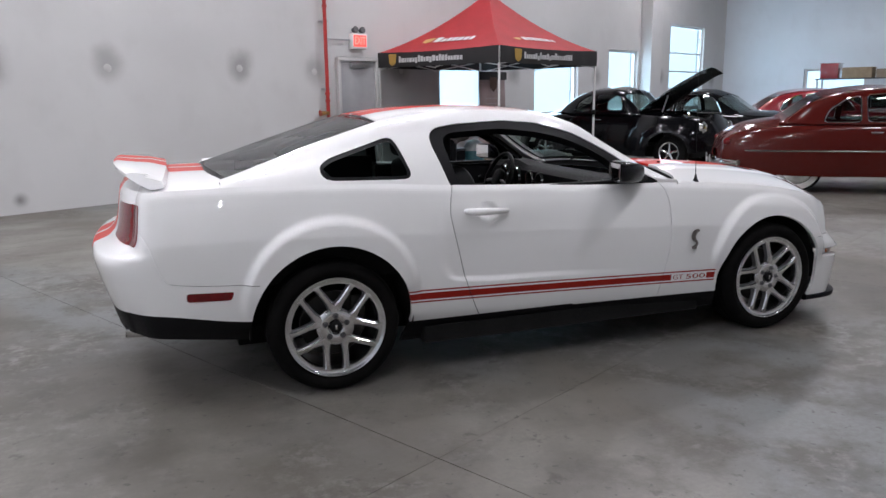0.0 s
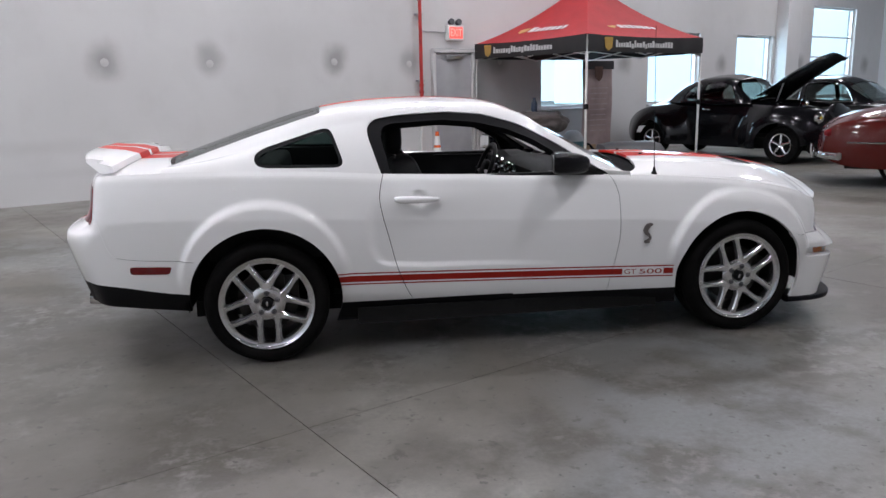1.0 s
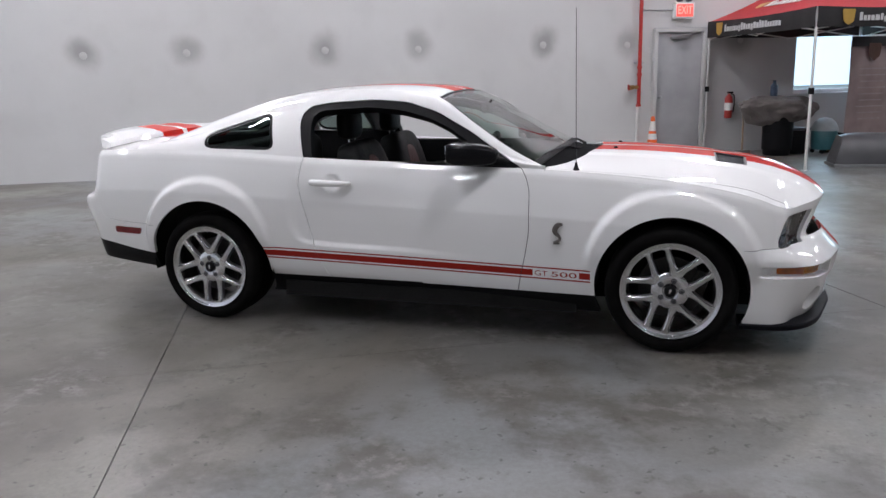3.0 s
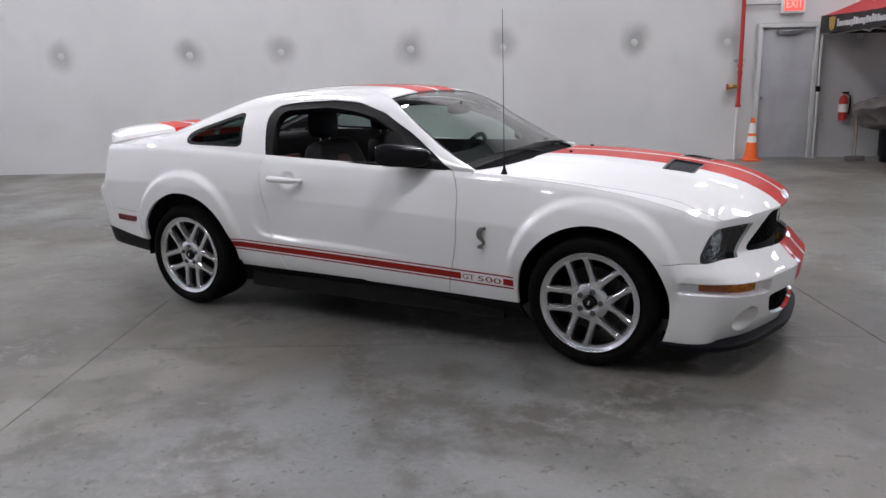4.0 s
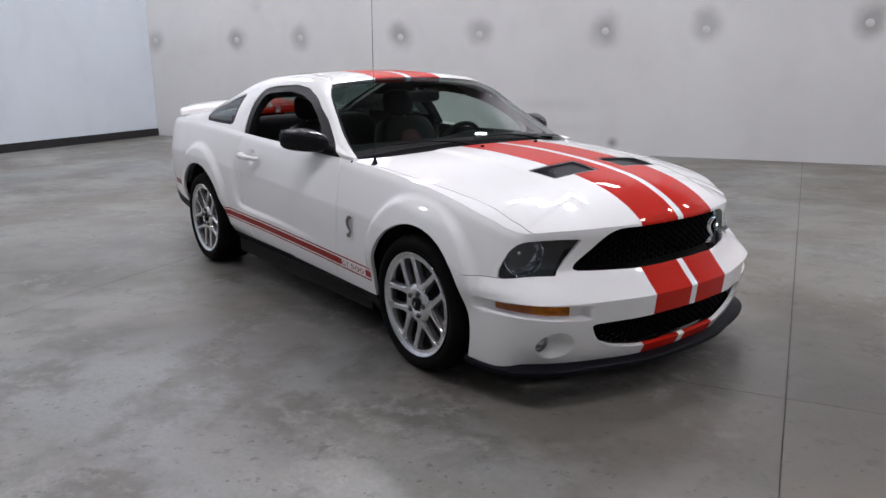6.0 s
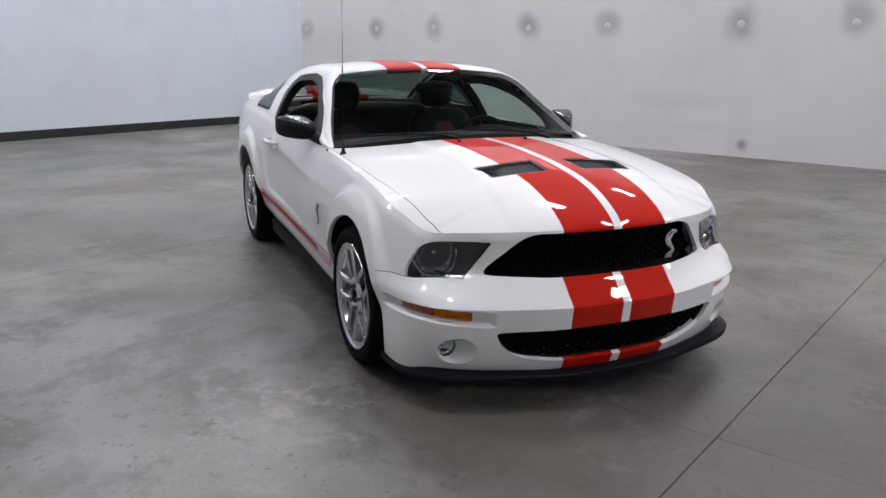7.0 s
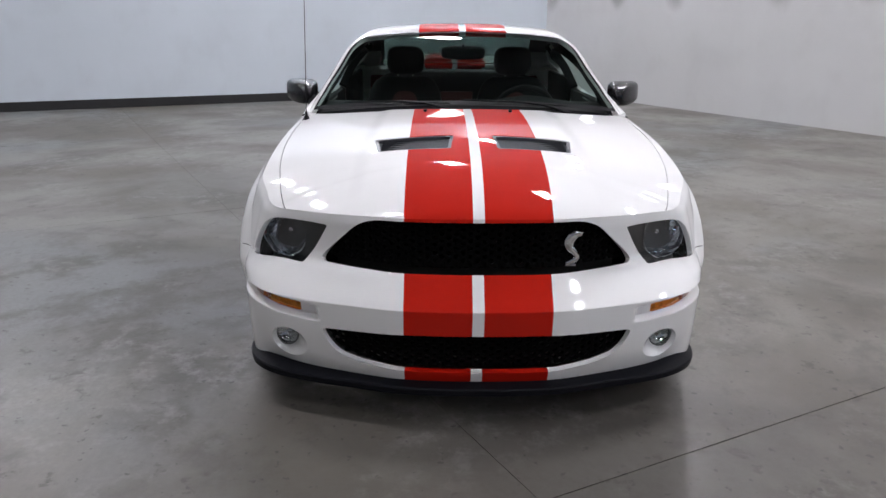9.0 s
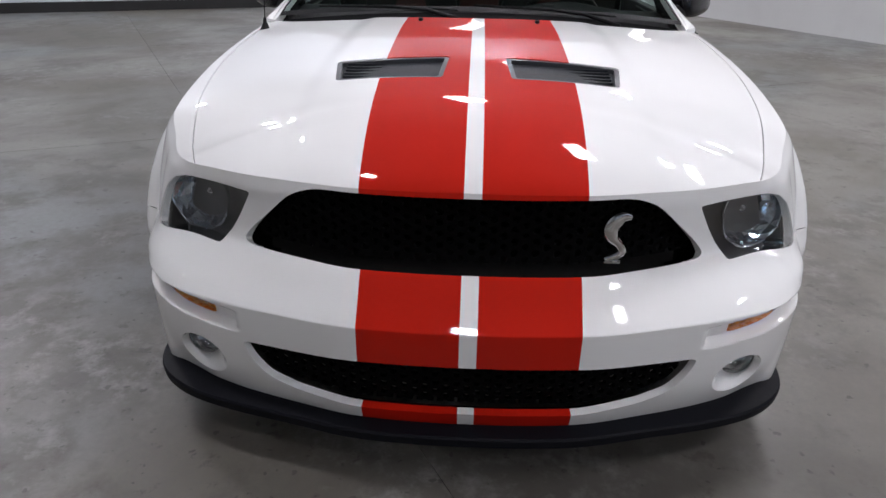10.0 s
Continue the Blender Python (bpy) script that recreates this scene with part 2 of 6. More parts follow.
def emit(skin, name, tags, parent, label="", sides=(-1, 1), lip=0.0, lift=0.0, turned=False, keep=None):
    """Makes one mesh out of the faces with the given {tag: material}, for one or both sides of the car; lip: how far its open edges fold inwards."""
    nor = skin.normals() * (-1 if turned else 1)
    pos = np.array(skin.v)[:, :3] + nor * lift
    faces = [(f, t) for f, t in skin.f if t in tags and (keep is None or keep(pos[list(f)].mean(0)))]
    names = list(tags)
    edges = {}
    for f, t in faces:
        for i, j in zip(f, f[1:] + f[:1]):
            k = (min(i, j), max(i, j))
            edges[k] = None if k in edges else (i, j, t)
    verts, norms, polys, mats = [], [], [], []
    for s in sides:
        idx = {}

        def vert(key, p, n):
            if key not in idx:
                idx[key] = len(verts)
                verts.append((p[0], s * p[1], p[2]))
                norms.append((n[0], s * n[1], n[2]))
            return idx[key]

        flip = (s < 0) != turned
        for f, t in faces:
            ii = [vert(i, pos[i], nor[i]) for i in f]
            polys.append(ii[::-1] if flip else ii)
            mats.append(names.index(t))
        if lip:
            for e in edges.values():
                if e is None:
                    continue
                i, j, t = e
                if abs(pos[i][1]) < 1e-5 and abs(pos[j][1]) < 1e-5:
                    continue
                d = pos[j] - pos[i]
                n2 = np.cross(d, nor[i]) * (-1 if turned else 1)
                n2 = n2 / max(np.linalg.norm(n2), 1e-9)
                q = [vert(("a", i), pos[i], n2), vert(("a", j), pos[j], n2), vert(("b", j), pos[j] - nor[j] * lip, n2), vert(("b", i), pos[i] - nor[i] * lip, n2)]
                polys.append(q if flip else q[::-1])
                mats.append(names.index(t))
    me = bpy.data.meshes.new(name)
    me.from_pydata(verts, [], polys)
    for t in names:
        me.materials.append(tags[t])
    me.polygons.foreach_set("material_index", mats)
    me.shade_smooth()
    me.normals_split_custom_set_from_vertices(norms)
    ob = new(name, me)
    ob.parent = parent
    return tagged(ob, label)

# ---- the hall ----
def wall_paint(name, base, halo):
    """White painted concrete with faint roller bands; halo: sooty rings round the form-tie plugs."""
    m = material(name, base, 0.55, vary=0.06, scale=0.7, fine=60, bump=0.06, spec=0.3)
    nt = m.node_tree
    n, lk = nt.nodes, nt.links.new
    b = n["Principled BSDF"]
    old = b.inputs["Base Color"].links[0].from_socket
    co = n.new("ShaderNodeTexCoord")
    sx = n.new("ShaderNodeSeparateXYZ")
    lk(co.outputs["Object"], sx.inputs[0])

    def math_node(op, a, c=None):
        k = n.new("ShaderNodeMath")
        k.operation = op
        for i, v in enumerate((a, c)):
            if v is None:
                continue
            if isinstance(v, (int, float)):
                k.inputs[i].default_value = v
            else:
                lk(v, k.inputs[i])
        return k.outputs[0]

    streak = n.new("ShaderNodeTexNoise")
    mp = n.new("ShaderNodeMapping")
    mp.inputs["Scale"].default_value = (1.2, 1.2, 1.0)
    lk(co.outputs["Object"], mp.inputs[0])
    lk(mp.outputs[0], streak.inputs["Vector"])
    streak.inputs["Scale"].default_value, streak.inputs["Detail"].default_value = 1.6, 6
    smear = n.new("ShaderNodeMapRange")
    smear.inputs["From Min"].default_value, smear.inputs["From Max"].default_value = 0.52, 0.8
    smear.inputs["To Max"].default_value = 0.09
    lk(streak.outputs["Fac"], smear.inputs["Value"])
    amount = smear.outputs[0]
    if halo:
        rings = []
        for first, power in ((2.3, 0.21), (3.8, 0.17)):
            du = math_node("PINGPONG", math_node("ADD", sx.outputs["X"], 36.2 - first), 1.81)
            dz = math_node("MULTIPLY", math_node("SUBTRACT", sx.outputs["Z"], 1.935), 0.95)
            r = math_node("SQRT", math_node("ADD", math_node("MULTIPLY", du, du), math_node("MULTIPLY", dz, dz)))
            wob = math_node("MULTIPLY", math_node("SUBTRACT", streak.outputs["Fac"], 0.5), 0.4)
            fall = n.new("ShaderNodeMapRange")
            fall.interpolation_type = "SMOOTHSTEP"
            fall.inputs["From Min"].default_value, fall.inputs["From Max"].default_value = 0.33, 0.03
            fall.inputs["To Max"].default_value = power * 2.7
            lk(math_node("ADD", r, wob), fall.inputs["Value"])
            rings.append(fall.outputs[0])
        amount = math_node("ADD", amount, math_node("MAXIMUM", rings[0], rings[1]))
        # marks low on the wall, a long rub, drips under the valve
        for u, z, ru, rz, power in ((9.72, 0.18, 0.15, 0.15, 0.75), (8.6, 0.77, 1.3, 0.16, 0.10), (8.9, 0.40, 0.9, 0.10, 0.06), (2.82, 2.53, 0.22, 0.2, 0.14), (14.70, 1.0, 0.14, 0.22, 0.28), (12.2, 2.2, 0.9, 0.5, 0.05), (5.0, 0.9, 1.2, 0.3, 0.04)):
            du = math_node("DIVIDE", math_node("SUBTRACT", sx.outputs["X"], u), ru)
            dz = math_node("DIVIDE", math_node("SUBTRACT", sx.outputs["Z"], z), rz)
            r = math_node("SQRT", math_node("ADD", math_node("MULTIPLY", du, du), math_node("MULTIPLY", dz, dz)))
            fall = n.new("ShaderNodeMapRange")
            fall.interpolation_type = "SMOOTHSTEP"
            fall.inputs["From Min"].default_value, fall.inputs["From Max"].default_value = 1.0, 0.1
            fall.inputs["To Max"].default_value = power
            lk(math_node("ADD", r, math_node("SUBTRACT", streak.outputs["Fac"], 0.5)), fall.inputs["Value"])
            amount = math_node("ADD", amount, fall.outputs[0])
    mx = n.new("ShaderNodeMix")
    mx.data_type = "RGBA"
    lk(amount, mx.inputs["Factor"])
    lk(old, mx.inputs["A"])
    mx.inputs["B"].default_value = (0.13, 0.12, 0.115, 1)
    lk(mx.outputs["Result"], b.inputs["Base Color"])
    return m


def concrete(name):
    """Polished slab: cloudy greys, brown stains, pale scuffs, uneven gloss, and the car's soft shade painted in."""
    m = bpy.data.materials.new(name)
    m.use_nodes = True
    nt = m.node_tree
    n, lk = nt.nodes, nt.links.new
    b = n["Principled BSDF"]
    co = n.new("ShaderNodeNewGeometry")

    def cloud(scale, lo, hi, detail=6, rough=0.6, warp=0.0):
        k = n.new("ShaderNodeTexNoise")
        k.inputs["Scale"].default_value, k.inputs["Detail"].default_value, k.inputs["Roughness"].default_value = scale, detail, rough
        k.inputs["Distortion"].default_value = warp
        lk(co.outputs["Position"], k.inputs["Vector"])
        r = n.new("ShaderNodeMapRange")
        r.interpolation_type = "SMOOTHSTEP"
        r.inputs["From Min"].default_value, r.inputs["From Max"].default_value = lo, hi
        lk(k.outputs["Fac"], r.inputs["Value"])
        return k.outputs["Fac"], r.outputs[0]

    def mixed(a, colour, fac, top=1.0):
        k = n.new("ShaderNodeMix")
        k.data_type = "RGBA"
        mm = n.new("ShaderNodeMath")
        mm.operation = "MULTIPLY"
        lk(fac, mm.inputs[0])
        mm.inputs[1].default_value = top
        lk(mm.outputs[0], k.inputs["Factor"])
        if isinstance(a, tuple):
            k.inputs["A"].default_value = (*a, 1)
        else:
            lk(a, k.inputs["A"])
        k.inputs["B"].default_value = (*colour, 1)
        return k.outputs["Result"]

    def both(a, c):
        k = n.new("ShaderNodeMath")
        k.operation = "MULTIPLY"
        lk(a, k.inputs[0])
        lk(c, k.inputs[1])
        return k.outputs[0]

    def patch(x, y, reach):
        """A broad zone, for wear and for painted shade, about a place, with a ragged edge."""
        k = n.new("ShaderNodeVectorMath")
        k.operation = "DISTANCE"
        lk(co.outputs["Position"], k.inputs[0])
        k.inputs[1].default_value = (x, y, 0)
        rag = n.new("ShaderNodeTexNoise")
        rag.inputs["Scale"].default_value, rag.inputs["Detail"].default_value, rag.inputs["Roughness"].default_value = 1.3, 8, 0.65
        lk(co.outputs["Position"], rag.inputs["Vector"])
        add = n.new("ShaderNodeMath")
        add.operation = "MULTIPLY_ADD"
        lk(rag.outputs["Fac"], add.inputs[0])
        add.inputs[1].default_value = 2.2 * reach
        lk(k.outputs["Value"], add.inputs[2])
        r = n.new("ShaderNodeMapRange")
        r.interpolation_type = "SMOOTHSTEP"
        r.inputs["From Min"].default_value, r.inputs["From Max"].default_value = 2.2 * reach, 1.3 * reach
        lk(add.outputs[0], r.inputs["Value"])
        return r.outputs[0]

    _, big = cloud(0.5, 0.36, 0.62, 5, 0.56, 0.3)
    _, cold = cloud(0.33, 0.49, 0.63, 4, 0.55, 0.4)
    _, zone = cloud(0.42, 0.42, 0.56, 4, 0.6, 0.8)
    _, brown = cloud(1.6, 0.45, 0.60, 9, 0.66)
    _, dusky = cloud(3.1, 0.51, 0.66, 9, 0.70)
    _, where = cloud(0.8, 0.45, 0.62, 5, 0.6)
    _, scuff = cloud(8.5, 0.46, 0.66, 8, 0.72)
    _, spots = cloud(7.0, 0.60, 0.67, 6, 0.66)
    _, dots = cloud(20.0, 0.645, 0.69, 3, 0.55)
    fine, grain = cloud(38.0, 0.34, 0.66, 6, 0.75)
    c = mixed((0.192, 0.184, 0.163), (0.108, 0.097, 0.077), big)
    c = mixed(c, (0.160, 0.176, 0.182), cold, 0.75)
    # Pale worn zones; dark ones beside the car mix stain with its painted shadow.
    for x, y, reach, wear_shade, top in ((1.2, -2.7, 1.4, (0.225, 0.23, 0.23), 0.32), (3.4, -1.6, 1.2, (0.23, 0.235, 0.235), 0.4), (-1.9, -2.1, 1.4, (0.072, 0.064, 0.050), 0.7), (-2.8, -0.3, 1.3, (0.072, 0.064, 0.050), 0.7), (0.2, -1.1, 1.0, (0.075, 0.066, 0.050), 0.55), (2.6, 0.4, 1.3, (0.062, 0.056, 0.048), 0.75)):
        c = mixed(c, wear_shade, patch(x, y, reach), top)
    c = mixed(c, (0.056, 0.049, 0.035), both(brown, zone), 0.85)
    c = mixed(c, (0.062, 0.056, 0.048), dusky, 0.6)
    c = mixed(c, (0.255, 0.250, 0.238), both(scuff, where), 0.75)
    c = mixed(c, (0.050, 0.043, 0.035), spots, 0.75)
    c = mixed(c, (0.030, 0.027, 0.024), dots, 0.7)
    c = mixed(c, (0.105, 0.100, 0.092), grain, 0.4)
    oi = n.new("ShaderNodeObjectInfo")
    hs, mr = n.new("ShaderNodeHueSaturation"), n.new("ShaderNodeMapRange")
    mr.inputs["To Min"].default_value, mr.inputs["To Max"].default_value = 0.94, 1.06
    lk(oi.outputs["Random"], mr.inputs["Value"])
    lk(mr.outputs[0], hs.inputs["Value"])
    lk(c, hs.inputs["Color"])
    lk(hs.outputs["Color"], b.inputs["Base Color"])
    rg = n.new("ShaderNodeMapRange")
    rg.inputs["To Min"].default_value, rg.inputs["To Max"].default_value = 0.34, 0.48
    lk(big, rg.inputs["Value"])
    lk(rg.outputs[0], b.inputs["Roughness"])
    b.inputs["Specular IOR Level"].default_value = 0.5
    bp = n.new("ShaderNodeBump")
    bp.inputs["Strength"].default_value, bp.inputs["Distance"].default_value = 0.05, 0.01
    lk(fine, bp.inputs["Height"])
    lk(bp.outputs[0], b.inputs["Normal"])
    return m


WALLMAT = wall_paint("white_painted_wall", (0.57, 0.57, 0.565), True)
PANELMAT = wall_paint("blue_white_panel_wall", (0.64, 0.70, 0.755), False)
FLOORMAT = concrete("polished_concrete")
JOINT = material("joint_filler", (0.105, 0.10, 0.092), 0.8, vary=0.3)
CEIL = material("ceiling_steel_deck", (0.07, 0.07, 0.073), 0.6, vary=0.1)
BASEBLACK = material("black_rubber_base", (0.015, 0.015, 0.016), 0.5, vary=0.3)
FRAMEMAT = material("white_window_frame", (0.7, 0.7, 0.7), 0.4, vary=0.1)
OUTSIDE = glass("window_pane", (0.95, 0.97, 0.98))


def setting(name, bm, mat, label, category, m=ROOM, smooth=False):
    return tagged(part(name, bm, mat, None, label, smooth, m), label, category, kind="structure")


WINDOWS = [(17.88, 19.4, 1.0, 2.63), (21.2, 23.1, 1.0, 2.63), (24.6, 26.2, 1.0, 2.63), (28.15, 30.54, 1.0, 3.5)]


def holed_wall(length, height, thick, holes, bm):
    """A wall along +x from 0, its inner face at y = 0, with rectangular openings through it."""
    x = -thick
    for a, b, z0, z1 in holes + [(length + thick, None, 0, 0)]:
        box(bm, ((x + a) / 2, thick / 2, height / 2), (a - x, thick, height))
        if b is None:
            break
        box(bm, ((a + b) / 2, thick / 2, z0 / 2), (b - a, thick, z0))
        box(bm, ((a + b) / 2, thick / 2, (z1 + height) / 2), (b - a, thick, height - z1))
        x = b


bm = bmesh.new()
holed_wall(HALL_U, HALL_H, 0.25, WINDOWS, bm)
wall_long = setting("wall_north", bm, WALLMAT, "white painted concrete wall with sooty rings round plugs", "wall")
bm = boxed((-0.125, -HALL_V / 2, HALL_H / 2), (0.25, HALL_V, HALL_H))
wall_west = setting("wall_west", bm, PANELMAT, "smooth bluish white panel wall", "wall")
bm = boxed((HALL_U / 2, -HALL_V - 0.125, HALL_H / 2), (HALL_U + 0.5, 0.25, HALL_H))
setting("wall_south", bm, WALLMAT, "white painted concrete wall", "wall")
D_HOLES = [(2.62, 4.4, 1.3, 2.16)]
bm = bmesh.new()
holed_wall(HALL_V, HALL_H, 0.25, D_HOLES, bm)
wall_east = setting("wall_east", bm, PANELMAT, "bluish white end wall with a high window", "wall", m=ROOM @ pose(HALL_U, 0, 0, 0, 0, -90))
bm = bmesh.new()
box(bm, (HALL_U / 2, -HALL_V / 2, HALL_H + 0.1), (HALL_U + 0.5, HALL_V + 0.5, 0.2))
for i in range(13):
    box(bm, (0.8 + i * 2.55, -HALL_V / 2, HALL_H - 0.2), (0.12, HALL_V, 0.4))
setting("ceiling", bm, CEIL, "dark steel deck ceiling on beams", "ceiling")
bm = boxed((0.02, -HALL_V / 2, 0.075), (0.04, HALL_V - 0.02, 0.15), 0.006)
setting("baseboard", bm, BASEBLACK, "black rubber baseboard", "baseboard")

# form-tie plugs in the long wall
bm = bmesh.new()
lathe(bm, [(0.001, -0.003), (0.048, -0.003), (0.056, -0.001), (0.058, 0.0)], 16)
plug = part("plug", bm, material("plaster_plug", (0.50, 0.495, 0.485), 0.7, vary=0.15), wall_long)
plug.matrix_basis = pose(2.3, 0, 1.92)
for k in range(-1, 5):
    for first in (2.3, 3.8):
        u = first + 3.62 * k
        if 0 < u < 17 and not (k == 0 and first == 2.3):
            o = new("plug", plug.data)
            o.parent, o.matrix_basis = wall_long, pose(u, 0, 1.92 + 0.03 * math.sin(5 * u))

# windows
def window(name, a, b, z0, z1, parent_pose, bars_z=(), bars_x=()):
    w = thing(name, parent_pose @ pose(a, 0, z0), "white-framed window with bright daylight outside", "window", kind="structure")
    W, H = b - a, z1 - z0
    bm = bmesh.new()
    for c, s in (((W / 2, 0.12, 0.03), (W, 0.08, 0.06)), ((W / 2, 0.12, H - 0.03), (W, 0.08, 0.06)), ((0.03, 0.12, H / 2), (0.06, 0.08, H - 0.12)), ((W - 0.03, 0.12, H / 2), (0.06, 0.08, H - 0.12))):
        box(bm, c, s)
    part("window_frame", bm, FRAMEMAT, w)
    zs = [0.06] + [z - z0 for z in bars_z] + [H - 0.06]
    for z in zs[1:-1]:
        part("muntin", boxed((W / 2, 0.12, z), (W - 0.12, 0.06, 0.05)), FRAMEMAT, w)
    for z0_, z1_ in zip(zs, zs[1:]):
        bm = bmesh.new()
        bm.faces.new([bm.verts.new(q) for q in ((0.06, 0.12, z0_), (W - 0.06, 0.12, z0_), (W - 0.06, 0.12, z1_), (0.06, 0.12, z1_))])
        pane = part("pane", bm, OUTSIDE, w)
        pane.visible_shadow = False
    part("window_sill", boxed((W / 2, 0.02, -0.012), (W + 0.06, 0.18, 0.024), 0.004), FRAMEMAT, w)
    return w


window("window_1", *WINDOWS[0], ROOM)
window("window_2", *WINDOWS[1], ROOM)
window("window_3", *WINDOWS[2], ROOM)
window("window_4", *WINDOWS[3], ROOM, bars_z=(1.6, 2.12, 2.67))
window("window_5", *D_HOLES[0], ROOM @ pose(HALL_U, 0, 0, 0, 0, -90), bars_z=())

bm = boxed((26.63, -0.17, HALL_H / 2), (0.62, 0.34, HALL_H), 0.01)
setting("column", bm, WALLMAT, "white painted concrete column", "column")

# outside: a pale yard and a hazy tree line, lit by the sky
bm = boxed((HALL_U / 2, 40, -0.3), (260, 79, 0.2))
setting("ground", bm, material("yard_gravel", (0.32, 0.33, 0.3), 0.9, vary=0.3, scale=0.4), "pale gravel yard outside", "ground")
BACK = glow("bright_haze", (0.80, 0.93, 1.0), 1.0)
haze = BACK.node_tree
blot, tint = haze.nodes.new("ShaderNodeTexNoise"), haze.nodes.new("ShaderNodeMix")
blot.inputs["Scale"].default_value = 0.22
blot.inputs["Detail"].default_value = 4
tint.data_type = "RGBA"
tint.inputs["A"].default_value, tint.inputs["B"].default_value = (0.46, 0.80, 1.0, 1), (1.0, 0.86, 1.0, 1)
spread = haze.nodes.new("ShaderNodeMapRange")
spread.inputs["From Min"].default_value, spread.inputs["From Max"].default_value = 0.36, 0.64
haze.links.new(blot.outputs["Fac"], spread.inputs["Value"])
haze.links.new(spread.outputs[0], tint.inputs["Factor"])
haze.links.new(tint.outputs["Result"], haze.nodes["Principled BSDF"].inputs["Emission Color"])
bm = boxed((HALL_U / 2, 55, 14), (220, 0.3, 30))
setting("backdrop", bm, BACK, "bright hazy sky seen through the windows", "backdrop")
bm = boxed((HALL_U + 30, -15, 14), (0.3, 120, 30))
setting("backdrop", bm, BACK, "bright hazy sky seen through the windows", "backdrop")

# floor: slabs between saw-cut joints
us = [-0.3] + [4.00 + 4.255 * k for k in range(7)] + [HALL_U + 0.3]
vs = [-0.3, 4.47, 8.76, 13.05, 17.33, 21.62, HALL_V + 0.3]
floor = setting("floor", boxed((HALL_U / 2, -HALL_V / 2, -0.155), (HALL_U + 0.6, HALL_V + 0.6, 0.29)), JOINT, "polished grey concrete floor with saw-cut joints", "floor")

# ---- the white sports car: x ahead, y to its left ----
car = thing("sports_car", pose(0, 0, 0), "white two-door sports coupe with red racing stripes parked on concrete", "car")

OUTLINE = [(2.262, 0), (2.258, 0.15), (2.24, 0.30), (2.195, 0.45), (2.135, 0.615), (2.065, 0.742), (1.975, 0.829), (1.87, 0.875), (1.75, 0.895), (1.6, 0.902), (1.36, 0.905), (0.9, 0.902), (0.3, 0.895),
           (-0.3, 0.893), (-0.8, 0.90), (-1.36, 0.912), (-1.8, 0.90), (-2.1, 0.866), (-2.27, 0.815), (-2.38, 0.72), (-2.445, 0.54), (-2.48, 0.25), (-2.49, 0)]
SHOULDER = [(2.27, 0.768), (2.2, 0.765), (2.1, 0.755), (2.0, 0.748), (1.9, 0.765), (1.75, 0.815), (1.6, 0.853), (1.3, 0.90), (1.0, 0.928), (0.7, 0.947), (0.4, 0.96), (0, 0.975),
            (-0.7, 1.003), (-1.2, 1.035), (-1.7, 1.048), (-2.1, 1.04), (-2.3, 1.03), (-2.52, 1.03)]
SIDE_IN = [(-0.82, 0.13), (-0.74, 0.075), (-0.66, 0.030), (-0.55, 0.012), (-0.42, 0.003), (-0.33, 0.0), (-0.246, 0.001), (-0.238, 0.0025), (-0.14, 0.022), (-0.07, 0.040), (-0.03, 0.053), (0, 0.074)]
FRONT_IN = [(0.16, 0.085), (0.22, 0.055), (0.28, 0.032), (0.34, 0.018), (0.39, 0.010), (0.46, 0.001), (0.470, 0), (0.477, 0.005), (0.52, 0.045), (0.56, 0.08), (0.585, 0.105), (0.62, 0.112), (0.70, 0.104), (0.74, 0.098), (0.77, 0.10)]
REAR_IN = [(0.19, 0.15), (0.30, 0.11), (0.45, 0.065), (0.6, 0.02), (0.70, 0), (0.735, 0.010), (0.770, 0.085), (0.82, 0.125), (0.95, 0.150), (1.0, 0.16), (1.04, 0.185)]
WHEEL_X, WHEEL_Z = 1.36, 0.335
ARCH_F, ARCH_R = 0.388, 0.405
BOTTOM = 0.178


def outline_points(n):
    p = np.array(OUTLINE)
    k = np.r_[0, np.cumsum(np.linalg.norm(np.diff(p, axis=0), axis=1))]
    t = np.linspace(0, k[-1], n)
    ext = np.vstack([p[1] * (1, -1), p, p[-2] * (1, -1)])
    out = []
    for q in t:
        i = min(np.searchsorted(k, q, "right") - 1, len(p) - 2)
        u = (q - k[i]) / (k[i + 1] - k[i])
        a, b, c, d = ext[i], ext[i + 1], ext[i + 2], ext[i + 3]
        h = k[i + 1] - k[i]
        m1 = (c - a) / (np.linalg.norm(b - a) + h) * h
        m2 = (d - b) / (np.linalg.norm(d - c) + h) * h
        out.append((2 * u**3 - 3 * u**2 + 1) * b + (u**3 - 2 * u**2 + u) * m1 + (3 * u**2 - 2 * u**3) * c + (u**3 - u**2) * m2)
    out = np.array(out)
    out[0, 1] = out[-1, 1] = 0
    return out


def arch(x, z):
    """Distance from the wheel arches' edges, negative within."""
    f = np.hypot(x - WHEEL_X, z - WHEEL_Z + 0.0) - ARCH_F
    r = np.hypot(x + WHEEL_X, z - 0.345) - ARCH_R
    return np.minimum(f, r)


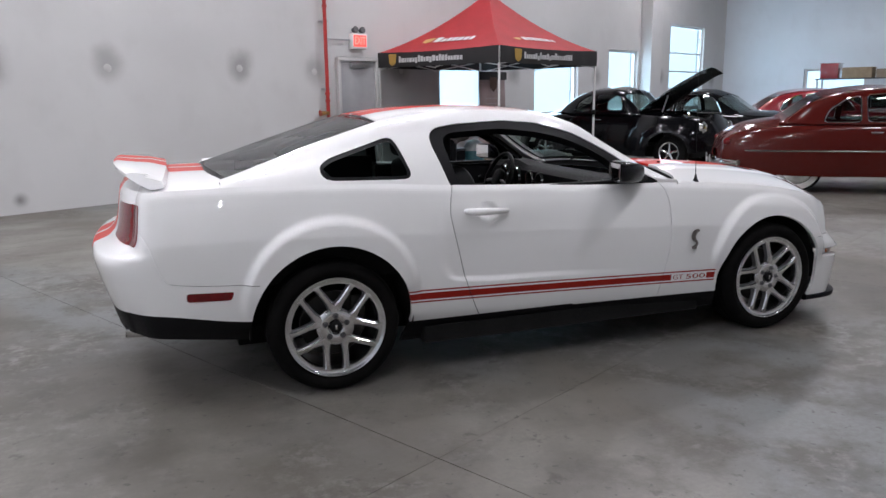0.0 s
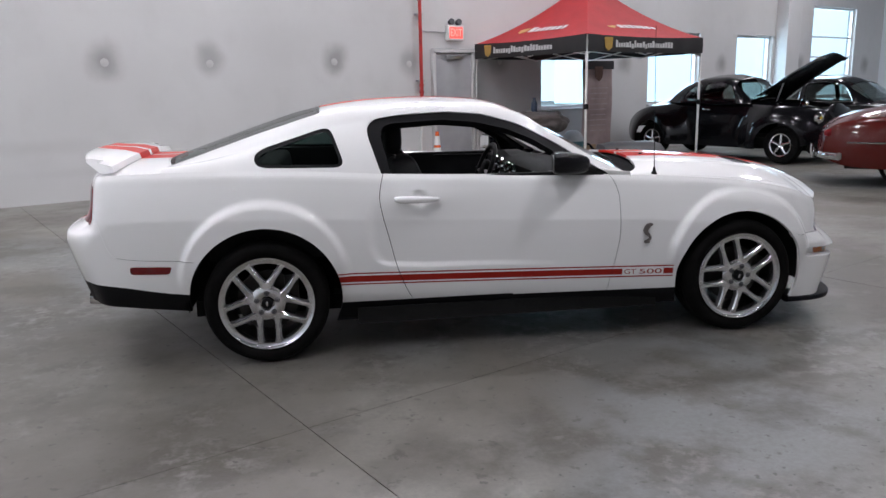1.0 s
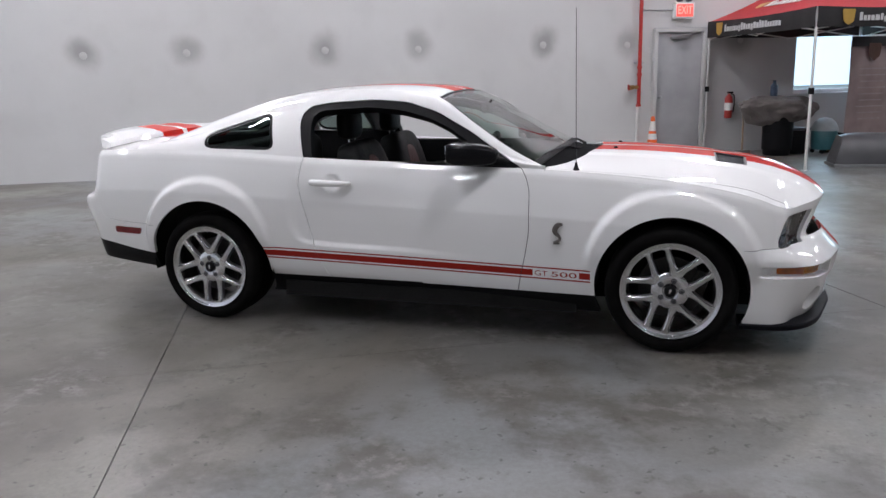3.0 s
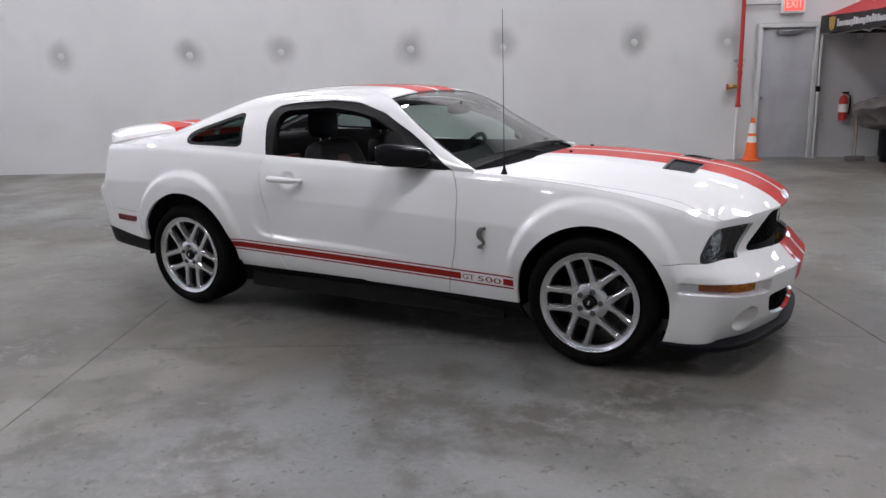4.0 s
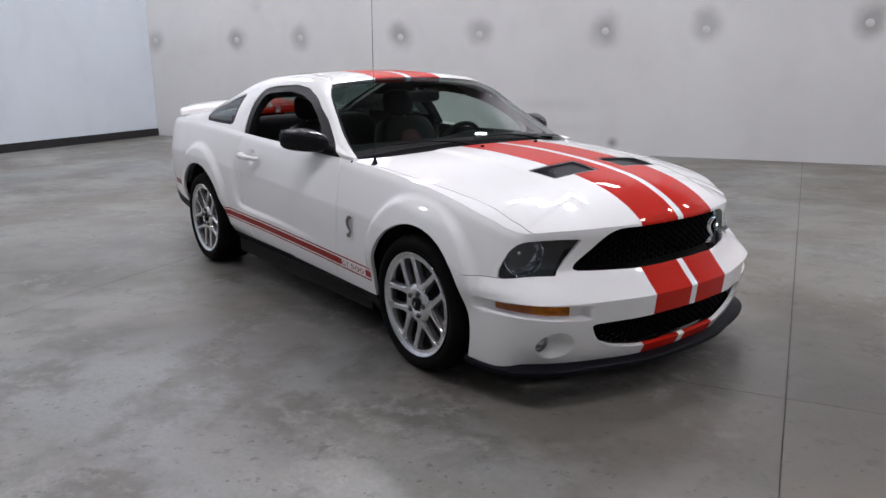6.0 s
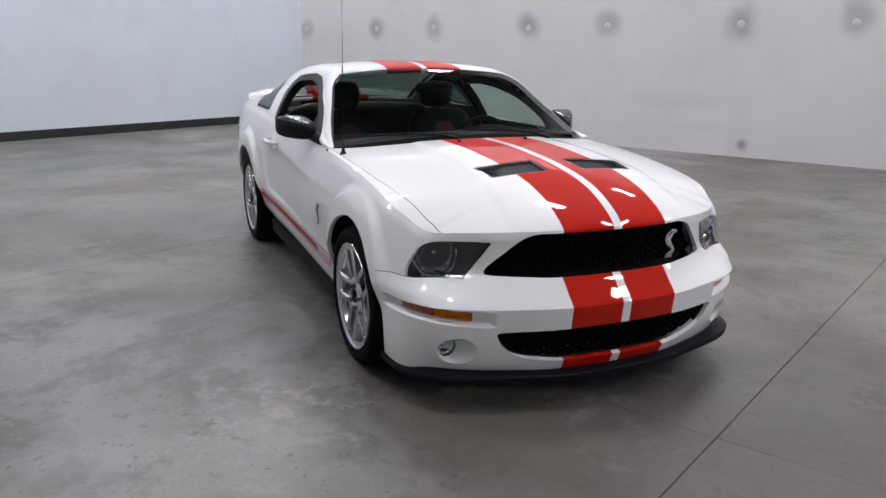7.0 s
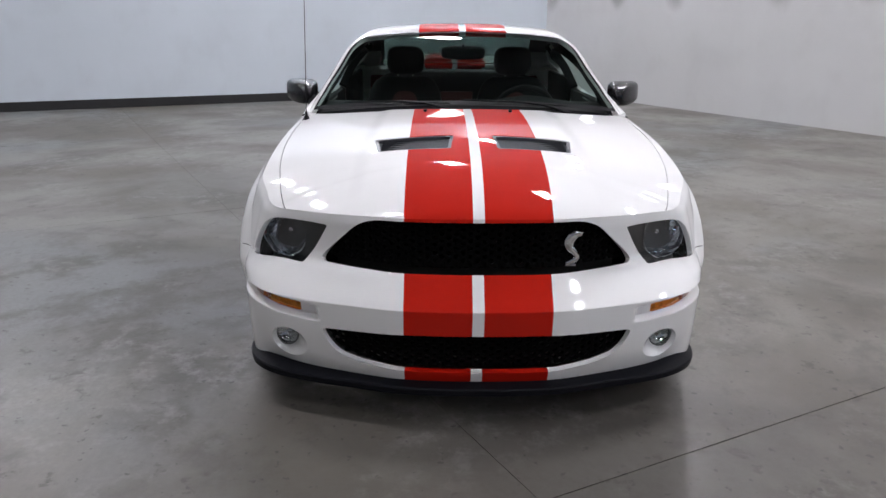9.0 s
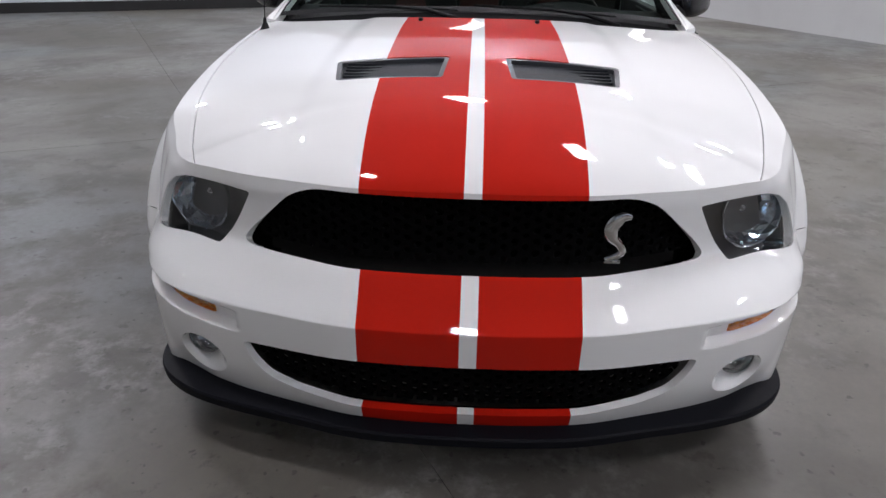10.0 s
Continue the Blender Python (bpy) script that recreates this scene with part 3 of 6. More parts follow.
LINE = outline_points(520)
tang = np.gradient(LINE, axis=0)
tang /= np.linalg.norm(tang, axis=1, keepdims=True)
NORM = np.stack([-tang[:, 1], tang[:, 0]], -1)
NORM *= np.where((NORM * (LINE - (0, 0))).sum(1, keepdims=True) < 0, -1, 1)
NORM[0], NORM[-1] = (1, 0), (-1, 0)
W_FRONT = smoothstep(0.24, 0.80, NORM[:, 0])
W_CORNER = smoothstep(1.70, 1.86, LINE[:, 0]) * smoothstep(2.2, 2.08, LINE[:, 0])
LOW_Z = BOTTOM - 0.010 * smoothstep(1.76, 1.9, LINE[:, 0])
W_REAR = smoothstep(0.2, 0.75, -NORM[:, 0])
TOP_Z = curve(SHOULDER, LINE[:, 0])


def flare(x, z):
    """How far the wheel arches swell out: wide over the wheel, narrow towards the sills."""
    out = np.zeros_like(np.asarray(x, float))
    for wx, wz, ra, low in ((WHEEL_X, WHEEL_Z, ARCH_F, 0.035), (-WHEEL_X, 0.345, ARCH_R, 0.022)):
        r = np.hypot(x - wx, z - wz)
        rise = np.clip((z - wz) / np.maximum(r, 1e-6), 0, 1)
        reach = low + (0.138 - low) * rise**0.8
        fade = smoothstep(0.08, 0.50, rise)
        out = np.maximum(out, 0.030 * fade * (1 - smoothstep(reach - 0.034, reach + 0.012, r - ra)))
    return out


def cove(x, z):
    """How far the flank is drawn in ahead of the scoop line behind the door, fading forwards."""
    edge = curve([(0.30, -0.50), (0.47, -0.60), (0.502, -0.70), (0.544, -0.764), (0.626, -0.80), (0.758, -0.806), (0.856, -0.795), (0.95, -0.74)], z)
    floor_z = curve([(-1.0, 0.50), (-0.68, 0.50), (-0.5, 0.488), (-0.15, 0.480), (0.35, 0.455), (0.6, 0.45)], x)
    deep = smoothstep(-0.012, 0.05, x - edge) * smoothstep(-0.006, 0.03, z - floor_z)
    return 0.016 * deep * smoothstep(0.55, -0.60, x) * smoothstep(0.90, 0.70, z)


WS = np.unique(np.r_[np.linspace(0, 1, 80), np.linspace(0.9, 1, 12), np.linspace(0.32, 0.56, 44)])
# the indicator's slot round the front corner
SLOT_UP = np.interp(LINE[:, 1], (0.55, 0.75, 0.89), (0.453, 0.467, 0.475))
SLOT_LOW = np.interp(LINE[:, 1], (0.55, 0.75, 0.89), (0.394, 0.406, 0.427))
SLOT_ON = smoothstep(0.555, 0.585, LINE[:, 1]) * smoothstep(1.775, 1.83, LINE[:, 0])
lower = np.zeros((len(LINE), len(WS), 5))
for i in range(len(LINE)):
    z = LOW_Z[i] + (TOP_Z[i] - LOW_Z[i]) * WS
    d = (1 - W_FRONT[i] - W_REAR[i]) * curve(SIDE_IN, z - TOP_Z[i]) + W_FRONT[i] * curve(FRONT_IN, z + (0.768 - TOP_Z[i]) * smoothstep(0.6, 0.76, z)) + W_REAR[i] * curve(REAR_IN, z)
    d = d - flare(np.full_like(z, LINE[i, 0]), z) * (1 - W_FRONT[i]) * (1 - W_REAR[i]) * smoothstep(0.0, 0.12, TOP_Z[i] - z)
    d = d + cove(np.full_like(z, LINE[i, 0]), z) * (LINE[i, 1] > 0.5)
    d = d + 0.018 * (1 - smoothstep(0.024, 0.055, np.hypot((LINE[i, 0] + 0.522) * 0.9, z - 0.862))) * (LINE[i, 1] > 0.5)
    d = d + 0.028 * W_CORNER[i] * smoothstep(0.50, 0.575, z)
    d = d + 0.034 * SLOT_ON[i] * smoothstep(SLOT_UP[i] + 0.002, SLOT_UP[i] - 0.006, z) * smoothstep(SLOT_LOW[i] - 0.003, SLOT_LOW[i] + 0.010, z)
    lower[i, :, 0] = LINE[i, 0] - NORM[i, 0] * d
    lower[i, :, 1] = np.maximum(LINE[i, 1] - NORM[i, 1] * d, 0)
    lower[i, :, 2], lower[i, :, 3], lower[i, :, 4] = z, i, WS
lower[0, :, 1] = lower[-1, :, 1] = 0
TOP_EDGE = lower[:, -1, :3]
side = Skin(lower)

# shut lines and panels
DOOR_REAR = [(0.28, -0.555), (0.34, -0.588), (0.47, -0.642), (0.68, -0.695), (0.79, -0.722), (0.872, -0.734), (0.952, -0.722), (1.0, -0.708)]
DOOR_FRONT = [(0.28, 0.56), (0.39, 0.581), (0.517, 0.608), (0.642, 0.624), (0.812, 0.623), (0.895, 0.606), (0.94, 0.582), (0.97, 0.56)]


def stripe(p):
    """Racing stripes: two bands either side of the middle."""
    return np.abs(np.abs(p[:, 1]) - 0.137) - 0.117


def front_only(f, x0=1.7):
    return lambda p: np.where(p[:, 0] > x0, f(p), 1.0)


ROCKER_TOP = [(-1.0, 0.479), (1.0, 0.421)]
rock = lambda p: curve(ROCKER_TOP, p[:, 0]) - p[:, 2]

side.cut(lambda p: np.where(p[:, 1] > 0.4, arch(p[:, 0], p[:, 2]), 1.0), "gone")
side.cut(lambda p: np.where(p[:, 0] < -1.5, p[:, 2] - curve([(-2.5, 0.365), (-2.2, 0.345), (-1.75, 0.295)], p[:, 0]), 1.0), "gone")
side.cut(lambda p: p[:, 2] - np.where(p[:, 0] > 0, 0.293 - 0.012 * p[:, 0] - 1.0 * smoothstep(1.6, 1.62, p[:, 0]), 0.300 + 0.10 * smoothstep(-1.5, -1.7, p[:, 0]) + 0.065 * smoothstep(-1.7, -2.25, p[:, 0])), "sill")
GRILLE = rounded([(-0.56, 0.583), (-0.545, 0.612), (-0.42, 0.735), (-0.36, 0.756), (0.36, 0.756), (0.42, 0.735), (0.545, 0.612), (0.56, 0.583), (0.3, 0.573), (-0.3, 0.573)], 0.03)
LOWGRILLE = rounded([(-0.550, 0.370), (-0.526, 0.315), (-0.49, 0.272), (-0.42, 0.245), (-0.28, 0.225), (0.28, 0.225), (0.42, 0.245), (0.49, 0.272), (0.526, 0.315), (0.550, 0.370), (0.2, 0.380), (-0.2, 0.380)], 0.022)
HEADLIGHT = rounded([(0.836, 0.566), (0.830, 0.60), (0.815, 0.635), (0.790, 0.680), (0.762, 0.704), (0.725, 0.713), (0.66, 0.718), (0.588, 0.721), (0.527, 0.719), (0.562, 0.655), (0.592, 0.607), (0.627, 0.566)], 0.008)
side.cut(front_only(lambda p: inside(GRILLE, p[:, 1], p[:, 2])), "grille")
side.cut(front_only(lambda p: inside(LOWGRILLE, p[:, 1], p[:, 2])), "lowgrille")
side.cut(front_only(lambda p: inside(HEADLIGHT, p[:, 1], p[:, 2])), "headlight")
AM_IN, AM_OUT = int(np.argmax(LINE[:, 1] > 0.635)), int(np.argmax(LINE[:, 0] < 1.875))
at_line = lambda p, q: np.interp(p[:, 3], np.arange(len(LINE)), q)
side.cut(lambda p: np.max([(AM_IN - p[:, 3]) * 0.01, (p[:, 3] - AM_OUT) * 0.01, at_line(p, SLOT_LOW) + 0.012 - p[:, 2], p[:, 2] - at_line(p, SLOT_UP) + 0.007], axis=0), "amber")
side.cut(lambda p: p[:, 1] - 0.762, "amber_inner", only=("amber",))
side.cut(front_only(lambda p: np.hypot((p[:, 1] - 0.680) / 0.072, (p[:, 2] - 0.281) / 0.062) - 1.0), "fog")
side.cut(front_only(stripe, 1.9), "red")
TAIL = rounded([(0.40, 0.80), (0.40, 0.965), (0.735, 0.972), (0.752, 0.778)], 0.02)
side.cut(lambda p: np.where(p[:, 0] < -2.0, inside(TAIL, p[:, 1], p[:, 2]), 1.0), "tail")
side.cut(lambda p: np.where(p[:, 0] < -2.2, stripe(p), 1.0), "red")
MARKER = rounded([(-2.05, 0.525), (-2.05, 0.566), (-1.835, 0.561), (-1.85, 0.521)], 0.012)
side.cut(lambda p: np.where(p[:, 1] > 0.5, inside(MARKER, p[:, 0], p[:, 2]), 1.0), "marker")
side.seam(lambda p: p[:, 0] - curve(DOOR_REAR, p[:, 2]), 0.0020)
side.seam(lambda p: p[:, 0] - curve(DOOR_FRONT, p[:, 2]), 0.0020)
# bumper seams
side.cut(lambda p: np.maximum(1.70 - p[:, 0], np.maximum(p[:, 0] - 2.06, 0.81 - p[:, 1])), "nose")
side.seam(lambda p: p[:, 2] - 0.566, 0.0013, "nose")
side.retag("nose", "skin")
side.cut(lambda p: np.maximum(p[:, 0] + 1.72, 0.6 - p[:, 1]), "tailend")
side.seam(lambda p: p[:, 2] - curve([(-2.30, 0.875), (-2.23, 0.838), (-2.20, 0.789), (-2.155, 0.657), (-2.12, 0.615), (-1.72, 0.586)], p[:, 0]), 0.0016, "tailend")
side.retag("tailend", "skin")
side.retag("skin", "door", lambda q: curve(DOOR_REAR, q[2]) < q[0] < curve(DOOR_FRONT, q[2]) and q[1] > 0.6)
# rocker stripes: thin, broad, thin
for tg, red in (("skin", "siderd"), ("door", "doorrd")):
    side.cut(lambda p: np.maximum(np.maximum(-1.02 - p[:, 0], p[:, 0] - 0.952), 0.5 - p[:, 1]), "flank", only=(tg,))
    for lv, nm in ((0.0, "above"), (0.008, "r1"), (0.017, "w1"), (0.053, "r2"), (0.061, "w2"), (0.069, "r3")):
        side.cut(lambda p, lv=lv: rock(p) - lv, nm, only=("flank",))
    side.cut(lambda p: np.maximum(0.645 - p[:, 0], p[:, 0] - 0.894), "w3", only=("r2",))
    for nm in ("above", "w1", "w2", "w3", "flank"):
        side.retag(nm, tg)
    for nm in ("r1", "r2", "r3"):
        side.retag(nm, red)

emit(side, "front_body", {"skin": WHITE, "red": RED, "siderd": SIDERED}, car, "white front wings and bumper with red stripes", lip=0.02, turned=True, keep=lambda q: q[0] > 0)
emit(side, "rear_body", {"skin": WHITE, "red": RED, "siderd": SIDERED}, car, "white rear quarters and bumper with red stripes", lip=0.02, turned=True, keep=lambda q: q[0] < 0)
for s, nm in ((-1, "door"), (1, "door")):
    door = emit(side, nm, {"door": WHITE, "doorrd": SIDERED}, car, "white door with red rocker stripe", sides=(s,), lip=0.02, turned=True)
for s in (-1, 1):
    for x0, x1 in ((1.2, 3.0), (0.0, 1.2), (-1.2, 0.0), (-3.0, -1.2)):
        emit(side, "shut_line", {"seam": DARK}, car, sides=(s,), lift=-0.006, turned=True, keep=lambda q: x0 < q[0] < x1)
emit(side, "sill", {"sill": BLACKPL}, car, "black plastic sill and valance", lip=0.02, turned=True)
for s in (-1, 1):
    emit(side, "side_marker", {"marker": REDLENS}, car, "red side marker lens", sides=(s,), lift=0.003, lip=0.01, turned=True)
    emit(side, "side_reflector", {"amber": AMBER}, car, "dark orange reflector lens", sides=(s,), lift=0.002, lip=0.010, turned=True)
    emit(side, "indicator_bowl", {"amber_inner": SILVERED}, car, sides=(s,), lift=-0.012, turned=True)
    emit(side, "indicator", {"amber_inner": AMBERGLASS}, car, "clear amber indicator lens", sides=(s,), lift=0.002, lip=0.010, turned=True)
    emit(side, "tail_light", {"tail": REDLENS}, car, "dark red tail light", sides=(s,), lift=0.004, lip=0.01, turned=True)
    emit(side, "headlight", {"headlight": LENS}, car, "clear headlight lens", sides=(s,), lift=-0.003, turned=True).visible_shadow = False

# bonnet
HOOD_Z = [(0.78, 1.0), (1.15, 0.995), (1.5, 0.972), (1.85, 0.92), (2.05, 0.85), (2.13, 0.80), (2.165, 0.766)]


def lid(edge, x0, x1, zkeys, power, cols, crown, bulge=None):
    """A top sheet between the body's edge (from the side to the middle) and a line along the middle."""
    k = np.r_[0, np.cumsum(np.linalg.norm(np.diff(edge[:, :2], axis=0), axis=1))]
    t = k / k[-1]
    g = np.zeros((len(edge), cols, 5))
    cx = x0 + (x1 - x0) * (1 - (1 - t) ** power)
    cz = curve(zkeys, cx)
    cx[-1], cz[-1] = edge[-1, 0], edge[-1, 2]
    for j, q in enumerate(np.linspace(0, 1, cols)):
        g[:, j, 0] = cx + (edge[:, 0] - cx) * q
        g[:, j, 1] = edge[:, 1] * q
        g[:, j, 2] = edge[:, 2] + (cz - edge[:, 2]) * (1 - q**crown)
    if bulge:
        g[:, :, 2] += bulge(g[:, :, 0], g[:, :, 1])
    g[:, :, 3], g[:, :, 4] = t[:, None], np.linspace(0, 1, cols)[None]
    return g


i0 = int(np.argmin(np.abs(TOP_EDGE[: len(LINE) // 2, 0] - 0.66)))
hood_edge = TOP_EDGE[: i0 + 1][::-1]
hood_bulge = lambda x, y: 0.007 * (1 - smoothstep(0.40, 0.47, np.abs(y) + 0.03 * (2.1 - x))) * smoothstep(2.12, 1.95, x)
hood = Skin(lid(hood_edge, 0.80, hood_edge[-1, 0], HOOD_Z, 1.7, 70, 2.2, hood_bulge))
VENT = rounded([(1.572, 0.077), (1.575, 0.393), (1.738, 0.372), (1.752, 0.09)], 0.012)
hood.cut(lambda p: inside(VENT, p[:, 0], p[:, 1]) + 0.013, "vent")
hood.cut(lambda p: inside(VENT, p[:, 0], p[:, 1]), "vent_rim")
hood.seam(lambda p: p[:, 1] - curve([(0.66, 0.80), (0.9, 0.806), (1.3, 0.798), (1.6, 0.772), (1.8, 0.738), (1.9, 0.712), (1.97, 0.68), (2.1, 0.60)], p[:, 0]), 0.0017)
HOOD_REAR = [(0.0, 0.93), (0.25, 0.903), (0.5, 0.852), (0.62, 0.812), (0.7, 0.77), (0.77, 0.71), (0.80, 0.68), (0.85, 0.65)]
hood.cut(lambda p: p[:, 0] - curve(HOOD_REAR, np.abs(p[:, 1])), "gone")
hood.cut(stripe, "red")
emit(hood, "bonnet", {"skin": WHITE, "red": RED}, car, "white bonnet with two red stripes", lip=0.015, turned=True)
for s in (-1, 1):
    emit(hood, "bonnet_gap", {"seam": DARK}, car, sides=(s,), lift=-0.004, turned=True)
for s in (-1, 1):
    emit(hood, "vent_rim", {"vent_rim": GREYPL}, car, "grey vent surround", sides=(s,), lift=-0.002, lip=0.012, turned=True)
    emit(hood, "bonnet_vent", {"vent": VENTGREY}, car, "dark grey bonnet vent", sides=(s,), lift=-0.013, turned=True)

# cabin
K_Y = [(0.70, 0.80), (0.5, 0.772), (0.3, 0.708), (0.1, 0.645), (-0.1, 0.60), (-0.45, 0.575), (-0.8, 0.58), (-1.0, 0.59), (-1.3, 0.61), (-1.6, 0.63), (-1.86, 0.65)]
K_Z = [(0.70, 0.952), (0.5, 1.052), (0.3, 1.175), (0.1, 1.302), (-0.1, 1.360), (-0.45, 1.378), (-0.8, 1.362), (-1.0, 1.335), (-1.3, 1.25), (-1.6, 1.15), (-1.86, 1.062)]
T_Z = [(0.70, 0.985), (0.5, 1.107), (0.3, 1.228), (0.1, 1.342), (-0.02, 1.378), (-0.2, 1.397), (-0.45, 1.405), (-0.7, 1.398), (-0.9, 1.38), (-1.1, 1.343), (-1.4, 1.245), (-1.7, 1.135), (-1.86, 1.075)]
BOW = [(0.70, 0.075), (0.4, 0.045), (0.1, 0.0), (-0.9, 0), (-1.2, -0.02), (-1.86, -0.075)]
half = len(LINE) // 2
edge_x = TOP_EDGE[20:-20, 0]
base_y = lambda r: np.interp(r, edge_x[::-1], TOP_EDGE[20:-20, 1][::-1])
base_z = lambda r: np.interp(r, edge_x[::-1], TOP_EDGE[20:-20, 2][::-1])
N1, N2, N3 = 18, 9, 26


def cabin_grid():
    rs = np.linspace(0.70, -1.86, 130)
    g = np.zeros((len(rs), N1 + N2 + N3, 5))
    for i, r in enumerate(rs):
        b = np.array((base_y(r), base_z(r)))
        k = np.array((curve(K_Y, r), max(curve(K_Z, r), b[1] + 0.006)))
        t = np.array((0.0, curve(T_Z, r)))
        rad = min(0.10 - 0.052 * float(smoothstep(-0.1, 0.2, r)), 0.45 * np.linalg.norm(k - b))
        k1 = k + (b - k) / np.linalg.norm(b - k) * rad
        k2 = k + (t - k) / np.linalg.norm(t - k) * rad * 0.9
        pts = []
        out = np.array((b - k)[::-1] * (-1, 1))
        out = out / np.linalg.norm(out) * (1 if out[0] > 0 else -1)
        for u in np.linspace(0, 1, N1, endpoint=False):
            pts.append((*(b + (k1 - b) * u + out * 0.018 * math.sin(math.pi * u)), u))
        for u in np.linspace(0, 1, N2, endpoint=False):
            pts.append((*((1 - u) ** 2 * k1 + 2 * u * (1 - u) * k + u * u * k2), 1 + u))
        for u in np.linspace(0, 1, N3):
            q = k2 + (t - k2) * u
            lift = 0.012 * math.sin(math.pi * u) * (k2[0] / 0.6)
            pts.append((q[0], q[1] + lift * (1 - u * 0.5), 2 + u))
        for j, (y, z, c) in enumerate(pts):
            g[i, j] = (r + curve(BOW, r) * (1 - min(1, (y / k[0]) ** 2)), y, z, r, c)
    return g


cabin = Skin(cabin_grid())
SIDEWIN = rounded([(-0.712, 0.985), (-0.779, 1.205), (-0.777, 1.255), (-0.735, 1.292), (-0.60, 1.310), (-0.33, 1.322), (-0.127, 1.306), (0.075, 1.247), (0.273, 1.144), (0.434, 1.044), (0.585, 0.948), (0.2, 0.958), (-0.3, 0.975)], 0.03)
SIDEOPEN = rounded([(-0.662, 0.99), (-0.706, 1.20), (-0.70, 1.24), (-0.66, 1.266), (-0.357, 1.282), (-0.155, 1.262), (0.012, 1.222), (0.145, 1.165), (0.267, 1.093), (0.30, 1.03), (0.305, 0.97), (-0.3, 0.985)], 0.03)
QUARTER = rounded([(-1.388, 1.095), (-1.382, 1.128), (-1.33, 1.157), (-1.02, 1.249), (-0.985, 1.246), (-0.967, 1.22), (-0.918, 1.075), (-0.928, 1.05), (-0.96, 1.044), (-1.33, 1.054), (-1.372, 1.066)], 0.02)
lateral = lambda p: p[:, 4] < 1.9
cabin.cut(lambda p: np.where(lateral(p), inside(SIDEOPEN, p[:, 0], p[:, 2]), 1.0), "open")
cabin.cut(lambda p: np.where(lateral(p), inside(SIDEWIN, p[:, 0], p[:, 2]), 1.0), "frame")
cabin.cut(lambda p: np.where(lateral(p), inside(QUARTER, p[:, 0], p[:, 2]) + 0.018, 1.0), "quarter")
cabin.cut(lambda p: np.where(lateral(p), inside(QUARTER, p[:, 0], p[:, 2]), 1.0), "quarter_edge")
cabin.cut(lambda p: np.maximum(1.955 - 0.26 * smoothstep(0.05, 0.2, p[:, 3]) - p[:, 4], np.maximum(0.045 - p[:, 3], p[:, 3] - 0.66)), "screen")
cabin.cut(lambda p: np.maximum(1.695 - p[:, 4], 0.6595 - p[:, 3]), "gone")
cabin.cut(lambda p: np.maximum(1.70 - p[:, 4] - 0.1 * smoothstep(-1.5, -1.86, p[:, 3]), np.maximum(p[:, 3] + 1.03, -1.845 - p[:, 3])), "rear")
cabin.cut(lambda p: np.minimum(p[:, 4] - 1.955 + 0.26 * smoothstep(0.05, 0.2, p[:, 3]) - 0.045 - 0.16 * smoothstep(0.05, 0.2, p[:, 3]), np.minimum(p[:, 3] - 0.045 - 0.02, 0.66 - 0.03 - p[:, 3])), "seal", only=("screen",))
cabin.cut(lambda p: np.minimum(p[:, 4] - 1.70 - 0.14, np.minimum(-1.03 - 0.02 - p[:, 3], p[:, 3] + 1.845 - 0.03)), "seal", only=("rear",))
cabin.cut(lambda p: np.maximum(np.abs(p[:, 4] - 1.97) - 0.035, np.maximum(p[:, 3] - 0.03, -1.04 - p[:, 3])), "ditch")
cabin.cut(stripe, "red")
emit(cabin, "roof", {"skin": WHITE, "red": RED}, car, "white roof and pillars with red stripes", lip=0.03, turned=True)
for s in (-1, 1):
    emit(cabin, "window_trim", {"frame": SATIN}, car, "black window surround", sides=(s,), lift=-0.006, lip=0.05, turned=True)
    emit(cabin, "quarter_window_border", {"quarter_edge": SATIN}, car, "black quarter window border", sides=(s,), lift=-0.003, turned=True)
    emit(cabin, "quarter_window", {"quarter": DARKGLASS}, car, "dark quarter window", sides=(s,), lift=-0.004, turned=True).visible_shadow = False
emit(cabin, "windscreen", {"screen": GLASS}, car, "green-tinted windscreen", lift=-0.004, turned=True).visible_shadow = False
emit(cabin, "rear_window", {"rear": DARKGLASS}, car, "dark rear window", lift=-0.004, turned=True).visible_shadow = False
for s in (-1, 1):
    emit(cabin, "roof_moulding", {"ditch": BLACKPL}, car, "black roof moulding", sides=(s,), lift=-0.004, turned=True)
emit(cabin, "windscreen_border", {"seal": BLACKPL}, car, "black windscreen border", lift=-0.003, turned=True, keep=lambda q: q[0] > -0.3)
emit(cabin, "rear_window_border", {"seal": BLACKPL}, car, "black rear window border", lift=-0.003, turned=True, keep=lambda q: q[0] < -0.3)

# boot lid
DECK_Z = [(-1.85, 1.085), (-2.1, 1.085), (-2.25, 1.068), (-2.325, 1.03)]
j0 = half + int(np.argmin(np.abs(TOP_EDGE[half:, 0] + 1.80)))
deck = Skin(lid(TOP_EDGE[j0:], -1.90, TOP_EDGE[-1, 0], DECK_Z, 1.5, 40, 2.4))
deck.cut(stripe, "red")
emit(deck, "boot_lid", {"skin": WHITE, "red": RED}, car, "white boot lid with red stripes", lip=0.01)

